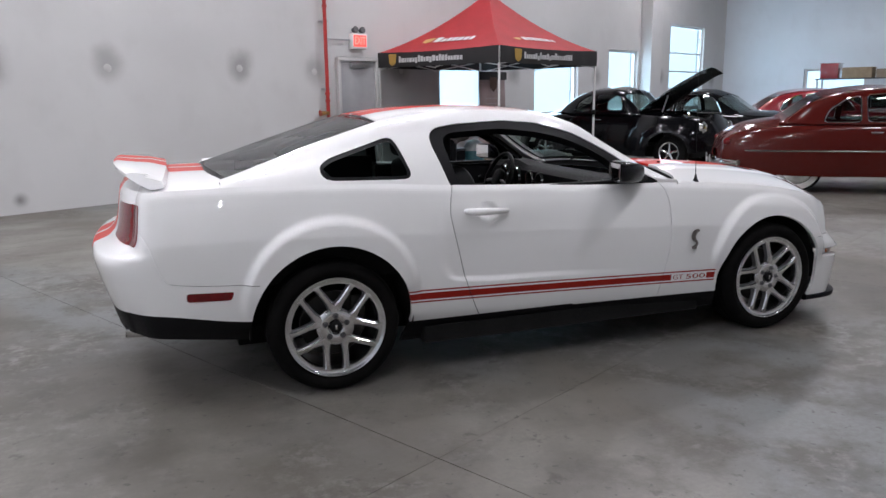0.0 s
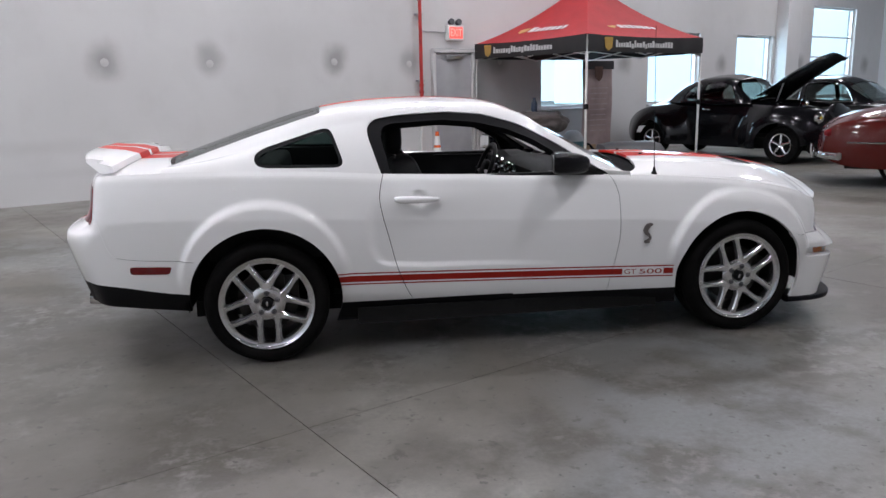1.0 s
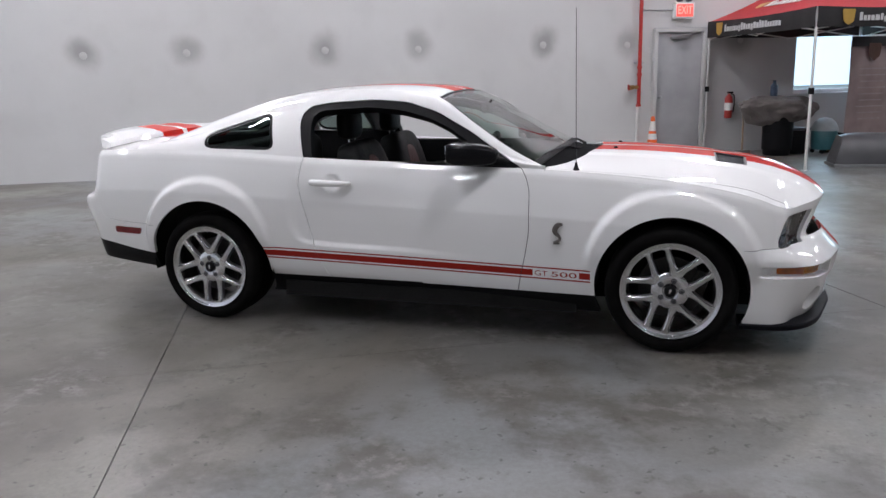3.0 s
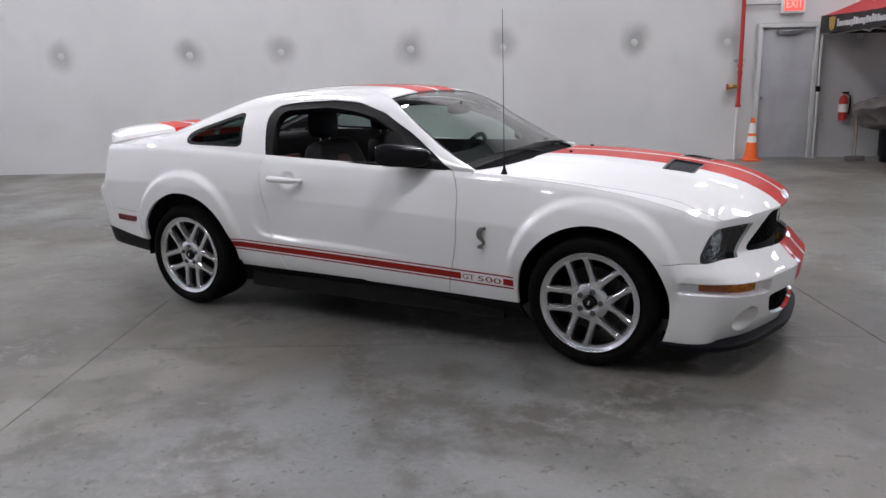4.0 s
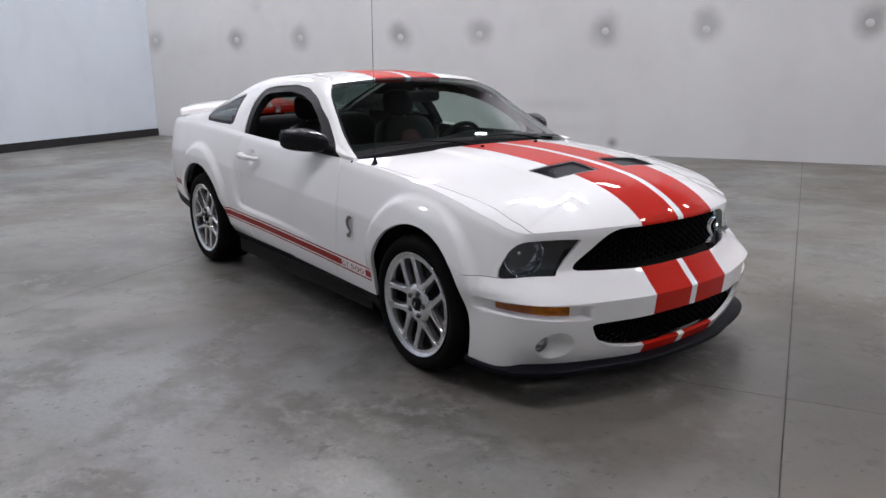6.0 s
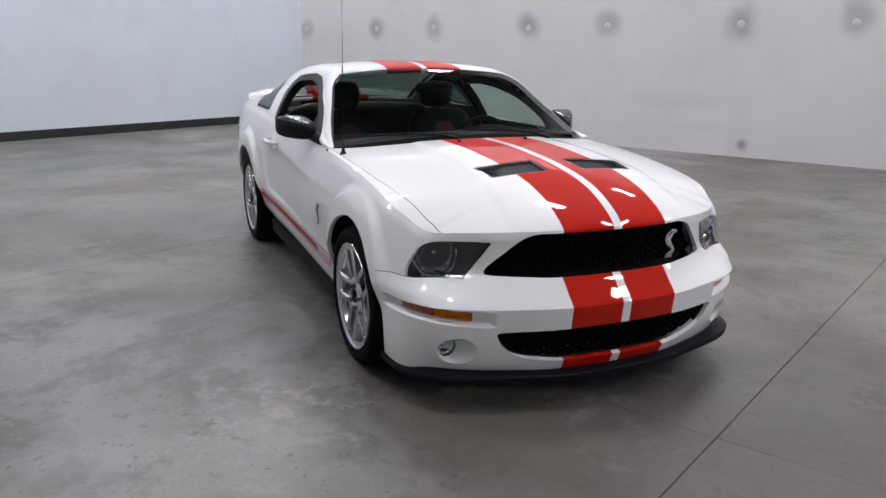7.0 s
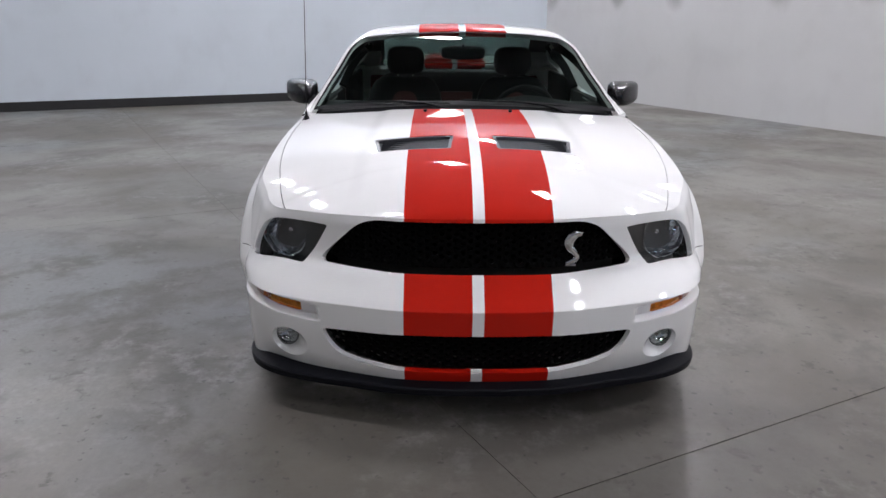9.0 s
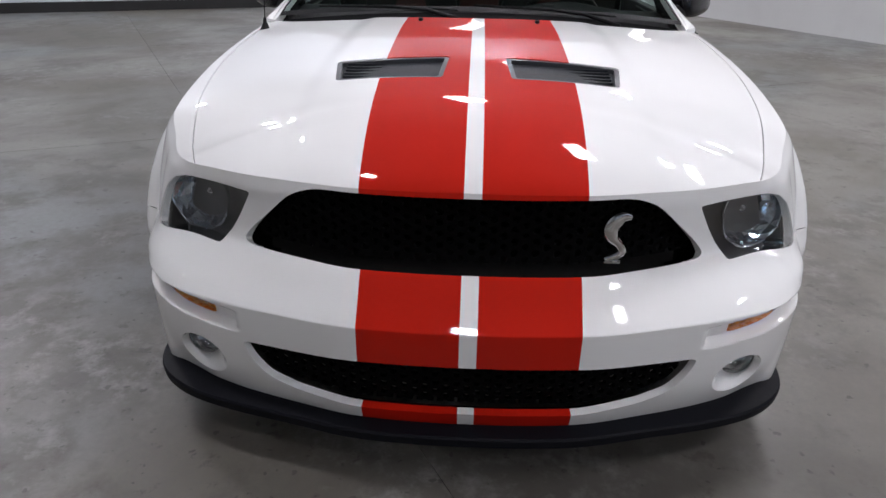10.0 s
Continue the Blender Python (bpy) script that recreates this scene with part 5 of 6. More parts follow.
# ---- cabin fittings ----
def seat(x, y):
    st = thing("seat", pose(x, y, 0), "", "")
    st.parent = car
    bm = bmesh.new()
    egg(bm, (0.10, 0, 0.44), (0.56, 0.52, 0.20), 0.45, 28, 20)
    part("cushion", bm, LEATHER, st, "black leather cushion")
    bm = bmesh.new()
    egg(bm, (0, 0, 0), (0.16, 0.52, 0.62), 0.42, 28, 24)
    for v in bm.verts:
        if v.co.z > 0.0:
            v.co.y *= 1 - 0.55 * max(0, v.co.z - 0.05)
        v.co.x += (0.03 if v.co.x > 0 else 0.0) * abs(v.co.y) / 0.26
    bmesh.ops.transform(bm, matrix=pose(-0.22, 0, 0.76, 0, -16, 0), verts=bm.verts)
    part("backrest", bm, LEATHER, st, "black leather backrest")
    bm = bmesh.new()
    egg(bm, (0.075, 0, 0.0), (0.045, 0.24, 0.44), 0.5, 20, 16)
    bmesh.ops.transform(bm, matrix=pose(-0.22, 0, 0.74, 0, -16, 0), verts=bm.verts)
    part("insert", bm, REDLEATHER, st, "red leather seat insert")
    bm = bmesh.new()
    egg(bm, (-0.335, 0, 1.165), (0.11, 0.25, 0.19), 0.6, 22, 18)
    part("headrest", bm, LEATHER, st, "black headrest")
    bm = bmesh.new()
    for q in (-0.05, 0.05):
        bm = bmesh.new()
        tube(bm, [(-0.33, q, 1.12), (-0.315, q, 0.98)], 0.006, 8)
        part("headrest_rod", bm, CHROME, st)


for s in (-1, 1):
    seat(-0.28, s * 0.36)
bm = bmesh.new()
egg(bm, (-1.02, 0, 0.60), (0.5, 1.2, 0.22), 0.4, 30, 18)
egg(bm, (-1.33, 0, 0.82), (0.18, 1.2, 0.5), 0.4, 30, 18)
part("rear_seat", bm, LEATHER, car, "black leather rear seat")
bm = bmesh.new()
box(bm, (-1.05, 0, 0.80), (0.03, 0.24, 0.22), bevel=0.01)
part("rear_insert", bm, REDLEATHER, car, "red leather insert", m=pose(-0.17, 0, 0, 0, 0, 0))
bm = bmesh.new()
box(bm, (-1.62, 0, 0.99), (0.50, 1.16, 0.03), bevel=0.008)
part("parcel_shelf", bm, TRIM, car, "black parcel shelf")
bm = bmesh.new()
rows = []
for y in np.linspace(-0.76, 0.76, 33):
    hood_ = 0.035 * math.exp(-((y - 0.37) / 0.17) ** 2)
    sec = [(0.66, 0.94), (0.50, 0.96), (0.34, 0.982 + hood_), (0.24, 0.978 + hood_), (0.205, 0.955), (0.225, 0.80), (0.28, 0.66), (0.42, 0.50), (0.66, 0.50)]
    rows.append([bm.verts.new((x, y, z)) for x, z in sec])
for a, b in zip(rows, rows[1:]):
    for k in range(8):
        bm.faces.new((a[k], a[k + 1], b[k + 1], b[k]))
part("dashboard", bm, TRIM, car, "black dashboard")
for y, r in ((0.47, 0.066), (0.28, 0.066), (0.07, 0.052), (-0.07, 0.052), (-0.58, 0.052)):
    bm = bmesh.new()
    lathe(bm, [(r * 0.80, 0.002), (r * 0.84, 0.018), (r * 0.97, 0.021), (r * 1.05, 0.010), (r * 1.05, -0.02)], 28, m=pose(0.205, y, 0.905, 0, 10, 90))
    part("gauge_ring", bm, CHROME, car, "chrome gauge ring")
    bm = bmesh.new()
    lathe(bm, [(0.001, 0.004), (r * 0.84, 0.003)], 24, m=pose(0.205, y, 0.905, 0, 10, 90))
    part("dial", bm, SATIN, car)
sw = thing("steering_wheel", pose(0.10, 0.37, 0.885, 0, -68, 0), "", "")
sw.parent = car
bm = bmesh.new()
tube(bm, [(0.18 * math.cos(t), 0.18 * math.sin(t), 0) for t in np.linspace(0, 2 * math.pi, 41)], 0.016, 10, caps=False)
part("wheel_rim", bm, LEATHER, sw, "black leather steering wheel rim")
bm = bmesh.new()
egg(bm, (0, 0, 0), (0.14, 0.14, 0.05), 0.7, 20, 12)
part("horn_pad", bm, TRIM, sw)
for a in (100, 180, 260):
    bm = bmesh.new()
    t = radians(a)
    tube(bm, [(0.05 * math.cos(t), 0.05 * math.sin(t), 0), (0.172 * math.cos(t), 0.172 * math.sin(t), 0)], [0.014, 0.010], 8)
    part("wheel_spoke", bm, ALLOYGREY, sw)
for s in (-1, 1):
    bm = bmesh.new()
    box(bm, (-0.06, s * 0.80, 0.70), (1.22, 0.05, 0.56), bevel=0.015)
    part("door_card", bm, TRIM, car, "black door card")
    bm = bmesh.new()
    box(bm, (-0.10, s * 0.762, 0.78), (0.62, 0.05, 0.06), bevel=0.015)
    part("armrest", bm, LEATHER, car)
    bm = bmesh.new()
    box(bm, (0.16, s * 0.768, 0.86), (0.10, 0.02, 0.022), bevel=0.006)
    part("door_pull", bm, CHROME, car)
    bm = bmesh.new()
    box(bm, (-1.18, s * 0.765, 0.80), (0.95, 0.03, 0.50), bevel=0.01)
    part("rear_panel", bm, TRIM, car, "black rear side panel")
bm = bmesh.new()
egg(bm, (0.20, 0, 1.245), (0.05, 0.25, 0.075), 0.5, 20, 14)
tube(bm, [(0.20, 0, 1.25), (0.22, 0, 1.29)], 0.008, 8)
part("interior_mirror", bm, BLACKPL, car, "black interior mirror")
part("interior_mirror_glass", boxed((0.1735, 0, 1.245), (0.004, 0.21, 0.052), 0.001), CHROME, car, "mirror glass")
bm = bmesh.new()
box(bm, (0.10, 0, 0.52), (0.8, 0.24, 0.3), bevel=0.03)
part("centre_console", bm, TRIM, car)
emit(cabin, "headliner", {"skin": TRIM, "red": TRIM, "ditch": TRIM}, car, "black headliner", lift=-0.022, turned=True, keep=lambda c: c[2] > 1.2)

# ---- things along the long wall ----
PIPE_RED = material("red_pipe_paint", (0.42, 0.03, 0.025), 0.35, vary=0.2)
BRASS = material("brass", (0.45, 0.28, 0.1), 0.35, metal=1.0, vary=0.3)
FRAMEPAINT = material("pale_frame_paint", (0.52, 0.515, 0.505), 0.45, vary=0.1, scale=3)
DOORMAT = material("grey_door_paint", (0.38, 0.38, 0.39), 0.45, vary=0.16, scale=2.5)
GALV = material("galvanised_steel", (0.45, 0.46, 0.47), 0.35, metal=0.9, vary=0.15)
PLASTICWHITE = material("white_plastic", (0.72, 0.72, 0.70), 0.4, vary=0.08)
ORANGE = material("cone_orange", (0.80, 0.13, 0.02), 0.5, vary=0.15)
EXITGLOW = glow("exit_red", (1.0, 0.22, 0.18), 1.3)
EXITFACE = glow("exit_face", (1.0, 0.10, 0.085), 0.75)
CANVAS_RED = material("red_canvas", (0.33, 0.010, 0.015), 0.7, vary=0.15, scale=3, bump=0.2, fine=60)
CANVAS_BLACK = material("black_canvas", (0.02, 0.019, 0.02), 0.7, vary=0.3, scale=3)
PRINT_WHITE = material("white_print", (0.62, 0.62, 0.62), 0.6, vary=0.2)
PRINT_BROWN = material("brown_print", (0.09, 0.04, 0.025), 0.5, vary=0.3)
PRINT_FADED = material("faded_print", (0.46, 0.38, 0.37), 0.6, vary=0.2)
PRINT_GOLD = material("gold_print", (0.48, 0.30, 0.06), 0.5, vary=0.25)
BLANKET = material("grey_brown_blanket", (0.17, 0.15, 0.14), 0.9, vary=0.3, scale=5, bump=0.5, fine=60)

door = thing("door_1", room_pose(15.19, 0.0), "grey steel exit door, closed, in a pale frame", "door", kind="structure")
bm = bmesh.new()
for c, s in (((-0.03, -0.03, 1.06), (0.06, 0.12, 2.12)), ((0.875, -0.03, 1.06), (0.06, 0.12, 2.12)), ((0.4225, -0.03, 2.125), (0.965, 0.12, 0.06))):
    box(bm, c, s, bevel=0.006)
part("door_frame", bm, FRAMEPAINT, door, "pale painted steel frame")
part("leaf", boxed((0.4225, -0.02, 1.05), (0.838, 0.045, 2.06), 0.004), DOORMAT, door, "grey steel leaf")
part("closer", boxed((0.40, -0.075, 2.02), (0.32, 0.06, 0.07), 0.01), GALV, door, "steel door closer")
bm = bmesh.new()
tube(bm, [(0.30, -0.10, 2.03), (0.58, -0.14, 2.05), (0.74, -0.05, 2.09)], 0.011, 8)
part("closer_arm", bm, GALV, door)
bm = bmesh.new()
lathe(bm, [(0.001, -0.075), (0.026, -0.07), (0.03, -0.05), (0.012, -0.03), (0.032, 0)], 20, m=pose(0.07, -0.043, 1.0))
part("door_knob", bm, GALV, door)
for z in (0.25, 1.0, 1.8):
    bm = bmesh.new()
    tube(bm, [(0.842, -0.05, z - 0.06), (0.842, -0.05, z + 0.06)], 0.012, 10)
    part("hinge", bm, GALV, door, "steel hinge")
part("threshold", boxed((0.4225, -0.05, 0.008), (0.84, 0.16, 0.016), 0.003), GALV, door)

pipe = thing("standpipe", room_pose(14.86, 0.09), "red sprinkler standpipe with a brass hose valve on the wall", "pipe")
bm = bmesh.new()
tube(bm, [(0, 0, 0.86), (0, 0, HALL_H)], 0.032, 16)
for z in (0.88, 1.40, 1.52, 3.0):
    lathe(bm, [(0.033, z - 0.02), (0.044, z - 0.02), (0.044, z + 0.02), (0.033, z + 0.02)], 16, axis="Z")
part("riser", bm, PIPE_RED, pipe, "red painted riser")
bm = bmesh.new()
tube(bm, [(-0.02, 0, 1.19), (-0.11, -0.02, 1.19)], 0.028, 14)
tube(bm, [(-0.11, -0.02, 1.19), (-0.19, -0.03, 1.18)], [0.036, 0.04], 14)
lathe(bm, [(0.001, -0.10), (0.035, -0.10), (0.035, -0.085), (0.01, -0.08), (0.01, 0)], 14, m=pose(-0.10, -0.02, 1.19))
part("hose_valve", bm, BRASS, pipe, "brass hose valve")
bm = bmesh.new()
tube(bm, [(0.045 * math.cos(t), 0, 0.045 * math.sin(t)) for t in np.linspace(0, 2 * math.pi, 25)], 0.008, 8, caps=False)
tube(bm, [(-0.045, 0, 0), (0.045, 0, 0)], 0.006, 6)
tube(bm, [(0, 0, -0.045), (0, 0, 0.045)], 0.006, 6)
part("hand_wheel", bm, PIPE_RED, pipe, "red hand wheel", m=pose(-0.205, -0.03, 1.19, 0, 0, 80))
for z in (1.6, 2.75):
    part("bracket", boxed((0, 0.045, z), (0.14, 0.09, 0.03), 0.004), GALV, pipe)
bm = bmesh.new()
tube(bm, [(0, 0.05, 0.0), (0, 0.05, 0.40), (0, 0.03, 0.86)], 0.022, 12)
part("drain_stub", bm, PLASTICWHITE, pipe, "white painted drain pipe")
bm = bmesh.new()
tube(bm, [(0.06, 0.06, 2.46), (0.62, 0.06, 2.46)], 0.011, 8)
tube(bm, [(0.28, 0.06, 2.165), (1.4, 0.06, 2.165)], 0.009, 8)
tagged(part("conduit", bm, GALV, None, m=room_pose(14.86, 0.09)), "thin steel conduit on the wall", "conduit")

sign = thing("exit_sign", room_pose(15.65, 0.0, 2.30), "white exit sign with red glowing face and two lamp heads", "sign")
part("body", boxed((0, -0.05, 0.15), (0.36, 0.10, 0.27), 0.012), PLASTICWHITE, sign, "white plastic body")
bm = bmesh.new()
tx = bpy.data.curves.new("exit_word", "FONT")
tx.body, tx.size, tx.align_x, tx.align_y, tx.offset = "EXIT", 0.15, "CENTER", "CENTER", 0.003
tmp = new("exit_word_curve", tx)
bm.from_mesh(bpy.data.meshes.new_from_object(tmp))
bpy.data.objects.remove(tmp)
bmesh.ops.transform(bm, matrix=pose(0, -0.1035, 0.15, 90, 0, 0) @ Matrix.Diagonal((0.86, 1.25, 1, 1)), verts=bm.verts)
part("letters", bm, EXITGLOW, sign, "glowing red letters", smooth=False)
part("face", boxed((0, -0.1005, 0.15), (0.30, 0.003, 0.20)), EXITFACE, sign, "red lit face")
for q in (-0.085, 0.085):
    bm = bmesh.new()
    lathe(bm, [(0.001, -0.05), (0.055, -0.05), (0.06, -0.04), (0.045, 0.03), (0.02, 0.05)], 20, m=pose(q, -0.05, 0.34, -12, 0, 0))
    part("lamp_head", bm, GREYPL, sign, "grey emergency lamp head")

cone = thing("traffic_cone", room_pose(15.05, 0.27), "orange traffic cone with two white bands on the floor", "cone")
part("base", boxed((0, 0, 0.016), (0.27, 0.27, 0.03), 0.012), ORANGE, cone)
for z0, z1, mt, nm in ((0.03, 0.30, ORANGE, "sleeve"), (0.30, 0.40, PLASTICWHITE, "band"), (0.40, 0.445, ORANGE, "sleeve"), (0.445, 0.61, PLASTICWHITE, "band"), (0.61, 0.69, ORANGE, "sleeve")):
    bm = bmesh.new()
    rad = lambda z: 0.108 - 0.118 * (z - 0.03)
    lathe(bm, [(rad(z0), z0), (rad(z1), z1)] + ([(rad(z1) - 0.012, z1)] if z1 > 0.65 else []), 28, axis="Z")
    part(nm, bm, mt, cone)

ext = thing("fire_extinguisher", room_pose(16.56, 0.1, 0.60), "red fire extinguisher hung on the wall", "extinguisher")
bm = bmesh.new()
lathe(bm, [(0.001, 0.0), (0.06, 0.005), (0.068, 0.03), (0.068, 0.34), (0.05, 0.39), (0.02, 0.41), (0.018, 0.43)], 24, axis="Z")
part("cylinder", bm, PIPE_RED, ext, "red cylinder")
bm = bmesh.new()
lathe(bm, [(0.0685, 0.14), (0.0695, 0.14), (0.0695, 0.27), (0.0685, 0.27)], 24, axis="Z")
part("label_band", bm, PLASTICWHITE, ext, "white label band")
part("lever", boxed((0.02, 0, 0.45), (0.11, 0.03, 0.03), 0.006), BLACKPL, ext)
bm = bmesh.new()
tube(bm, [(0.03, -0.01, 0.43), (0.09, -0.02, 0.40), (0.10, -0.02, 0.25), (0.08, -0.02, 0.10)], 0.011, 8)
part("hose", bm, RUBBER, ext)

# ---- the tent ----
tent = thing("canopy_tent", room_pose(16.12, 0.07), "red and black pop-up canopy tent on white legs", "tent")
TW, TV = 2.98, 2.85
TOPZ, LOWZ, PEAK = 2.255, 1.985, 3.34


def tent_sheet():
    bm = bmesh.new()
    n = 16
    mid = Vector((TW / 2, -TV / 2, PEAK))
    cs = [Vector((0, 0, TOPZ)), Vector((TW, 0, TOPZ)), Vector((TW, -TV, TOPZ)), Vector((0, -TV, TOPZ))]
    for a, b in zip(cs, cs[1:] + cs[:1]):
        rows = []
        for i in range(n + 1):
            t = i / n
            row = []
            for j in range(n + 1):
                e = a.lerp(b, j / n)
                e.z -= 0.03 * math.sin(math.pi * j / n)
                p = e.lerp(mid, t)
                p.z = e.z + (PEAK - e.z) * (0.55 * t + 0.45 * t * t)
                row.append(bm.verts.new(p))
            rows.append(row)
        for q, w in zip(rows, rows[1:]):
            for k in range(n):
                bm.faces.new((q[k], q[k + 1], w[k + 1], w[k]))
    bmesh.ops.remove_doubles(bm, verts=bm.verts, dist=0.001)
    return bm


part("roof_sheet", tent_sheet(), CANVAS_RED, tent, "red canvas roof")
corners = [Vector((0, 0, 0)), Vector((TW, 0, 0)), Vector((TW, -TV, 0)), Vector((0, -TV, 0))]
for k, (a, b) in enumerate(zip(corners, corners[1:] + corners[:1])):
    d = (b - a).normalized()
    out = Vector((d.y, -d.x, 0)) * (1 if (Vector((d.y, -d.x, 0)) @ ((a + b) / 2 - Vector((TW / 2, -TV / 2, 0)))) > 0 else -1)
    bm = bmesh.new()
    rows = []
    for i in range(25):
        p = a.lerp(b, i / 24) + out * (0.012 + 0.008 * math.sin(i * 1.7))
        sag = 0.03 * math.sin(math.pi * i / 24)
        rows.append([bm.verts.new((p.x, p.y, TOPZ - sag + 0.004)), bm.verts.new((p.x + out.x * 0.01, p.y + out.y * 0.01, (TOPZ + LOWZ) / 2)), bm.verts.new((p.x, p.y, LOWZ - 0.3 * sag))])
    for q, w in zip(rows, rows[1:]):
        for j in range(2):
            bm.faces.new((q[j], q[j + 1], w[j + 1], w[j]))
    part("valance", bm, CANVAS_BLACK, tent, "black canvas valance")
    ang = math.degrees(math.atan2(d.y, d.x)) + (0 if out.dot(Vector((d.y, -d.x, 0))) > 0 else 180)
    base = (a + b) / 2 + out * 0.034
    mm = pose(base.x, base.y, (TOPZ + LOWZ) / 2 - 0.01, 0, 0, ang)
    # print too small to read: a crest and a row of upright bars, two of them tall
    bm = bmesh.new()
    slab(bm, rounded([(-1.12, 0.105), (-0.92, 0.105), (-0.94, -0.06), (-1.02, -0.11), (-1.10, -0.06)], 0.02), 0.004)
    part("crest", bm, PRINT_GOLD, tent, m=mm)
    dice = random.Random(5 + k)
    x = -0.86
    for i in range(22):
        wd = dice.uniform(0.055, 0.085)
        tall = i in (0, 7, 14)
        hh = 0.11 if tall else dice.choice((0.07, 0.075, 0.08, 0.095))
        low = -0.05 - (0.02 if i in (6, 11) else 0.0)
        part("print_bar", boxed((x + wd / 2, 0, low + hh / 2), (wd - 0.016, 0.004, hh)), PRINT_WHITE, tent, m=mm, smooth=False)
        x += wd
    # print on the roof slope
    slope = math.degrees(math.atan2((PEAK - TOPZ) * 0.66, (TW if k % 2 == 0 else TV) / 2))
    pin = (a + b) / 2 - out * 0.40
    tz = 0.40 / 1.46
    rm = pose(pin.x, pin.y, TOPZ - 0.03 + (PEAK - TOPZ + 0.03) * (0.55 * tz + 0.45 * tz * tz) + 0.012, -(90 - slope), 0, ang)
    bm = bmesh.new()
    slab(bm, rounded([(-0.64, 0.10), (-0.40, 0.10), (-0.42, -0.05), (-0.52, -0.11), (-0.62, -0.05)], 0.02), 0.004)
    part("crest", bm, PRINT_GOLD, tent, m=rm)
    x = -0.36
    for i in range(7):
        wd = 0.17 if i == 0 else dice.uniform(0.11, 0.15)
        hh = 0.19 if i == 0 else dice.choice((0.12, 0.13, 0.15))
        part("print_bar", boxed((x + wd / 2, 0, hh / 2 - 0.08), (wd - 0.035, 0.004, hh)), PRINT_WHITE, tent, m=rm, smooth=False)
        x += wd
for c in corners:
    leg = part("leg", boxed((c.x + (0.015 if c.x < 1 else -0.015), c.y + (-0.015 if c.y > -1 else 0.015), TOPZ / 2), (0.032, 0.032, TOPZ - 0.02), 0.004), PLASTICWHITE, tent, "white steel leg")
    part("foot", boxed((c.x + (0.015 if c.x < 1 else -0.015), c.y + (-0.015 if c.y > -1 else 0.015), 0.005), (0.09, 0.09, 0.01)), PLASTICWHITE, tent)
    part("slider", boxed((c.x + (0.015 if c.x < 1 else -0.015), c.y + (-0.015 if c.y > -1 else 0.015), 1.12), (0.06, 0.06, 0.09), 0.008), BLACKPL, tent)
for a, b in zip(corners, corners[1:] + corners[:1]):
    bm = bmesh.new()
    m_ = a.lerp(b, 0.5)
    for p, q in ((a, m_), (m_, b)):
        tube(bm, [(p.x * 0.98 + 0.03, p.y * 0.98 - 0.03, LOWZ + 0.18), (q.x * 0.98 + 0.03, q.y * 0.98 - 0.03, LOWZ - 0.02)], 0.011, 6)
        tube(bm, [(p.x * 0.98 + 0.03, p.y * 0.98 - 0.03, LOWZ - 0.04), (q.x * 0.98 + 0.03, q.y * 0.98 - 0.03, LOWZ + 0.18)], 0.011, 6)
    part("truss", bm, PLASTICWHITE, tent, "white folding truss")

# ---- under the tent ----
banner = thing("roll_up_banner", room_pose(18.72, 0.35), "faded pinkish roll-up banner with dark head and gold crest", "banner")
bm = bmesh.new()
rows = []
for i in range(13):
    z = 0.10 + 1.86 * i / 12
    rows.append([bm.verts.new((0.92 * j / 4, 0.012 * math.sin(i * 0.7) + 0.006 * j, z)) for j in range(5)])
for q, w in zip(rows, rows[1:]):
    for j in range(4):
        bm.faces.new((q[j], q[j + 1], w[j + 1], w[j]))
part("sheet", bm, material("pinkish_print", (0.40, 0.31, 0.30), 0.6, vary=0.25, scale=3), banner, "faded pinkish print")
part("head_panel", boxed((0.46, -0.016, 1.87), (0.92, 0.004, 0.17)), CANVAS_BLACK, banner, "dark head panel")
bm = bmesh.new()
slab(bm, rounded([(0.33, 1.84), (0.59, 1.84), (0.57, 1.62), (0.46, 1.53), (0.35, 1.62)], 0.03), 0.004, m=pose(0, -0.024, 0))
part("crest", bm, PRINT_BROWN, banner, "dark brown crest")
for k in range(9):
    part("print_bar", boxed((0.46, -0.018, 1.40 - 0.11 * k), (0.56 - 0.05 * (k % 3), 0.004, 0.022)), PRINT_FADED, banner, smooth=False)
part("base", boxed((0.46, 0, 0.05), (0.98, 0.22, 0.10), 0.02), BLACKPL, banner, "black base")

bin_ = thing("rubbish_bin", room_pose(17.05, 0.85), "black plastic rubbish bin by the wall", "bin")
bm = bmesh.new()
lathe(bm, [(0.001, 0.0), (0.20, 0.0), (0.215, 0.02), (0.255, 0.66), (0.27, 0.67), (0.27, 0.70), (0.25, 0.70), (0.24, 0.1), (0.001, 0.08)], 28, axis="Z")
part("tub", bm, BLACKPL, bin_)
blank = thing("blanket_heap", room_pose(17.05, 0.80, 0.0), "grey-brown blankets heaped over the black bin", "blanket")
bm = bmesh.new()
bmesh.ops.create_icosphere(bm, subdivisions=5, radius=1.0)
for v in bm.verts:
    d = v.co.normalized()
    n1 = noise.noise(d * 1.6 + Vector((3, 1, 2))) * 0.30 + noise.noise(d * 5) * 0.10
    fold = 0.05 * math.sin(14 * math.atan2(d.y, d.x) + 3 * d.z)
    r = 1 + n1 + fold * (1 - abs(d.z))
    v.co = Vector((d.x * r * 0.62, d.y * r * 0.42, d.z * r * (0.22 if d.z > 0 else 0.30) + 0.80))
part("cover", bm, BLANKET, blank)
rod = thing("broom", room_pose(16.55, 0.62), "wooden-handled broom leaning among the blankets", "broom")
bm = bmesh.new()
tube(bm, [(0, 0, 0.05), (0.02, 0.06, 0.92)], 0.016, 10)
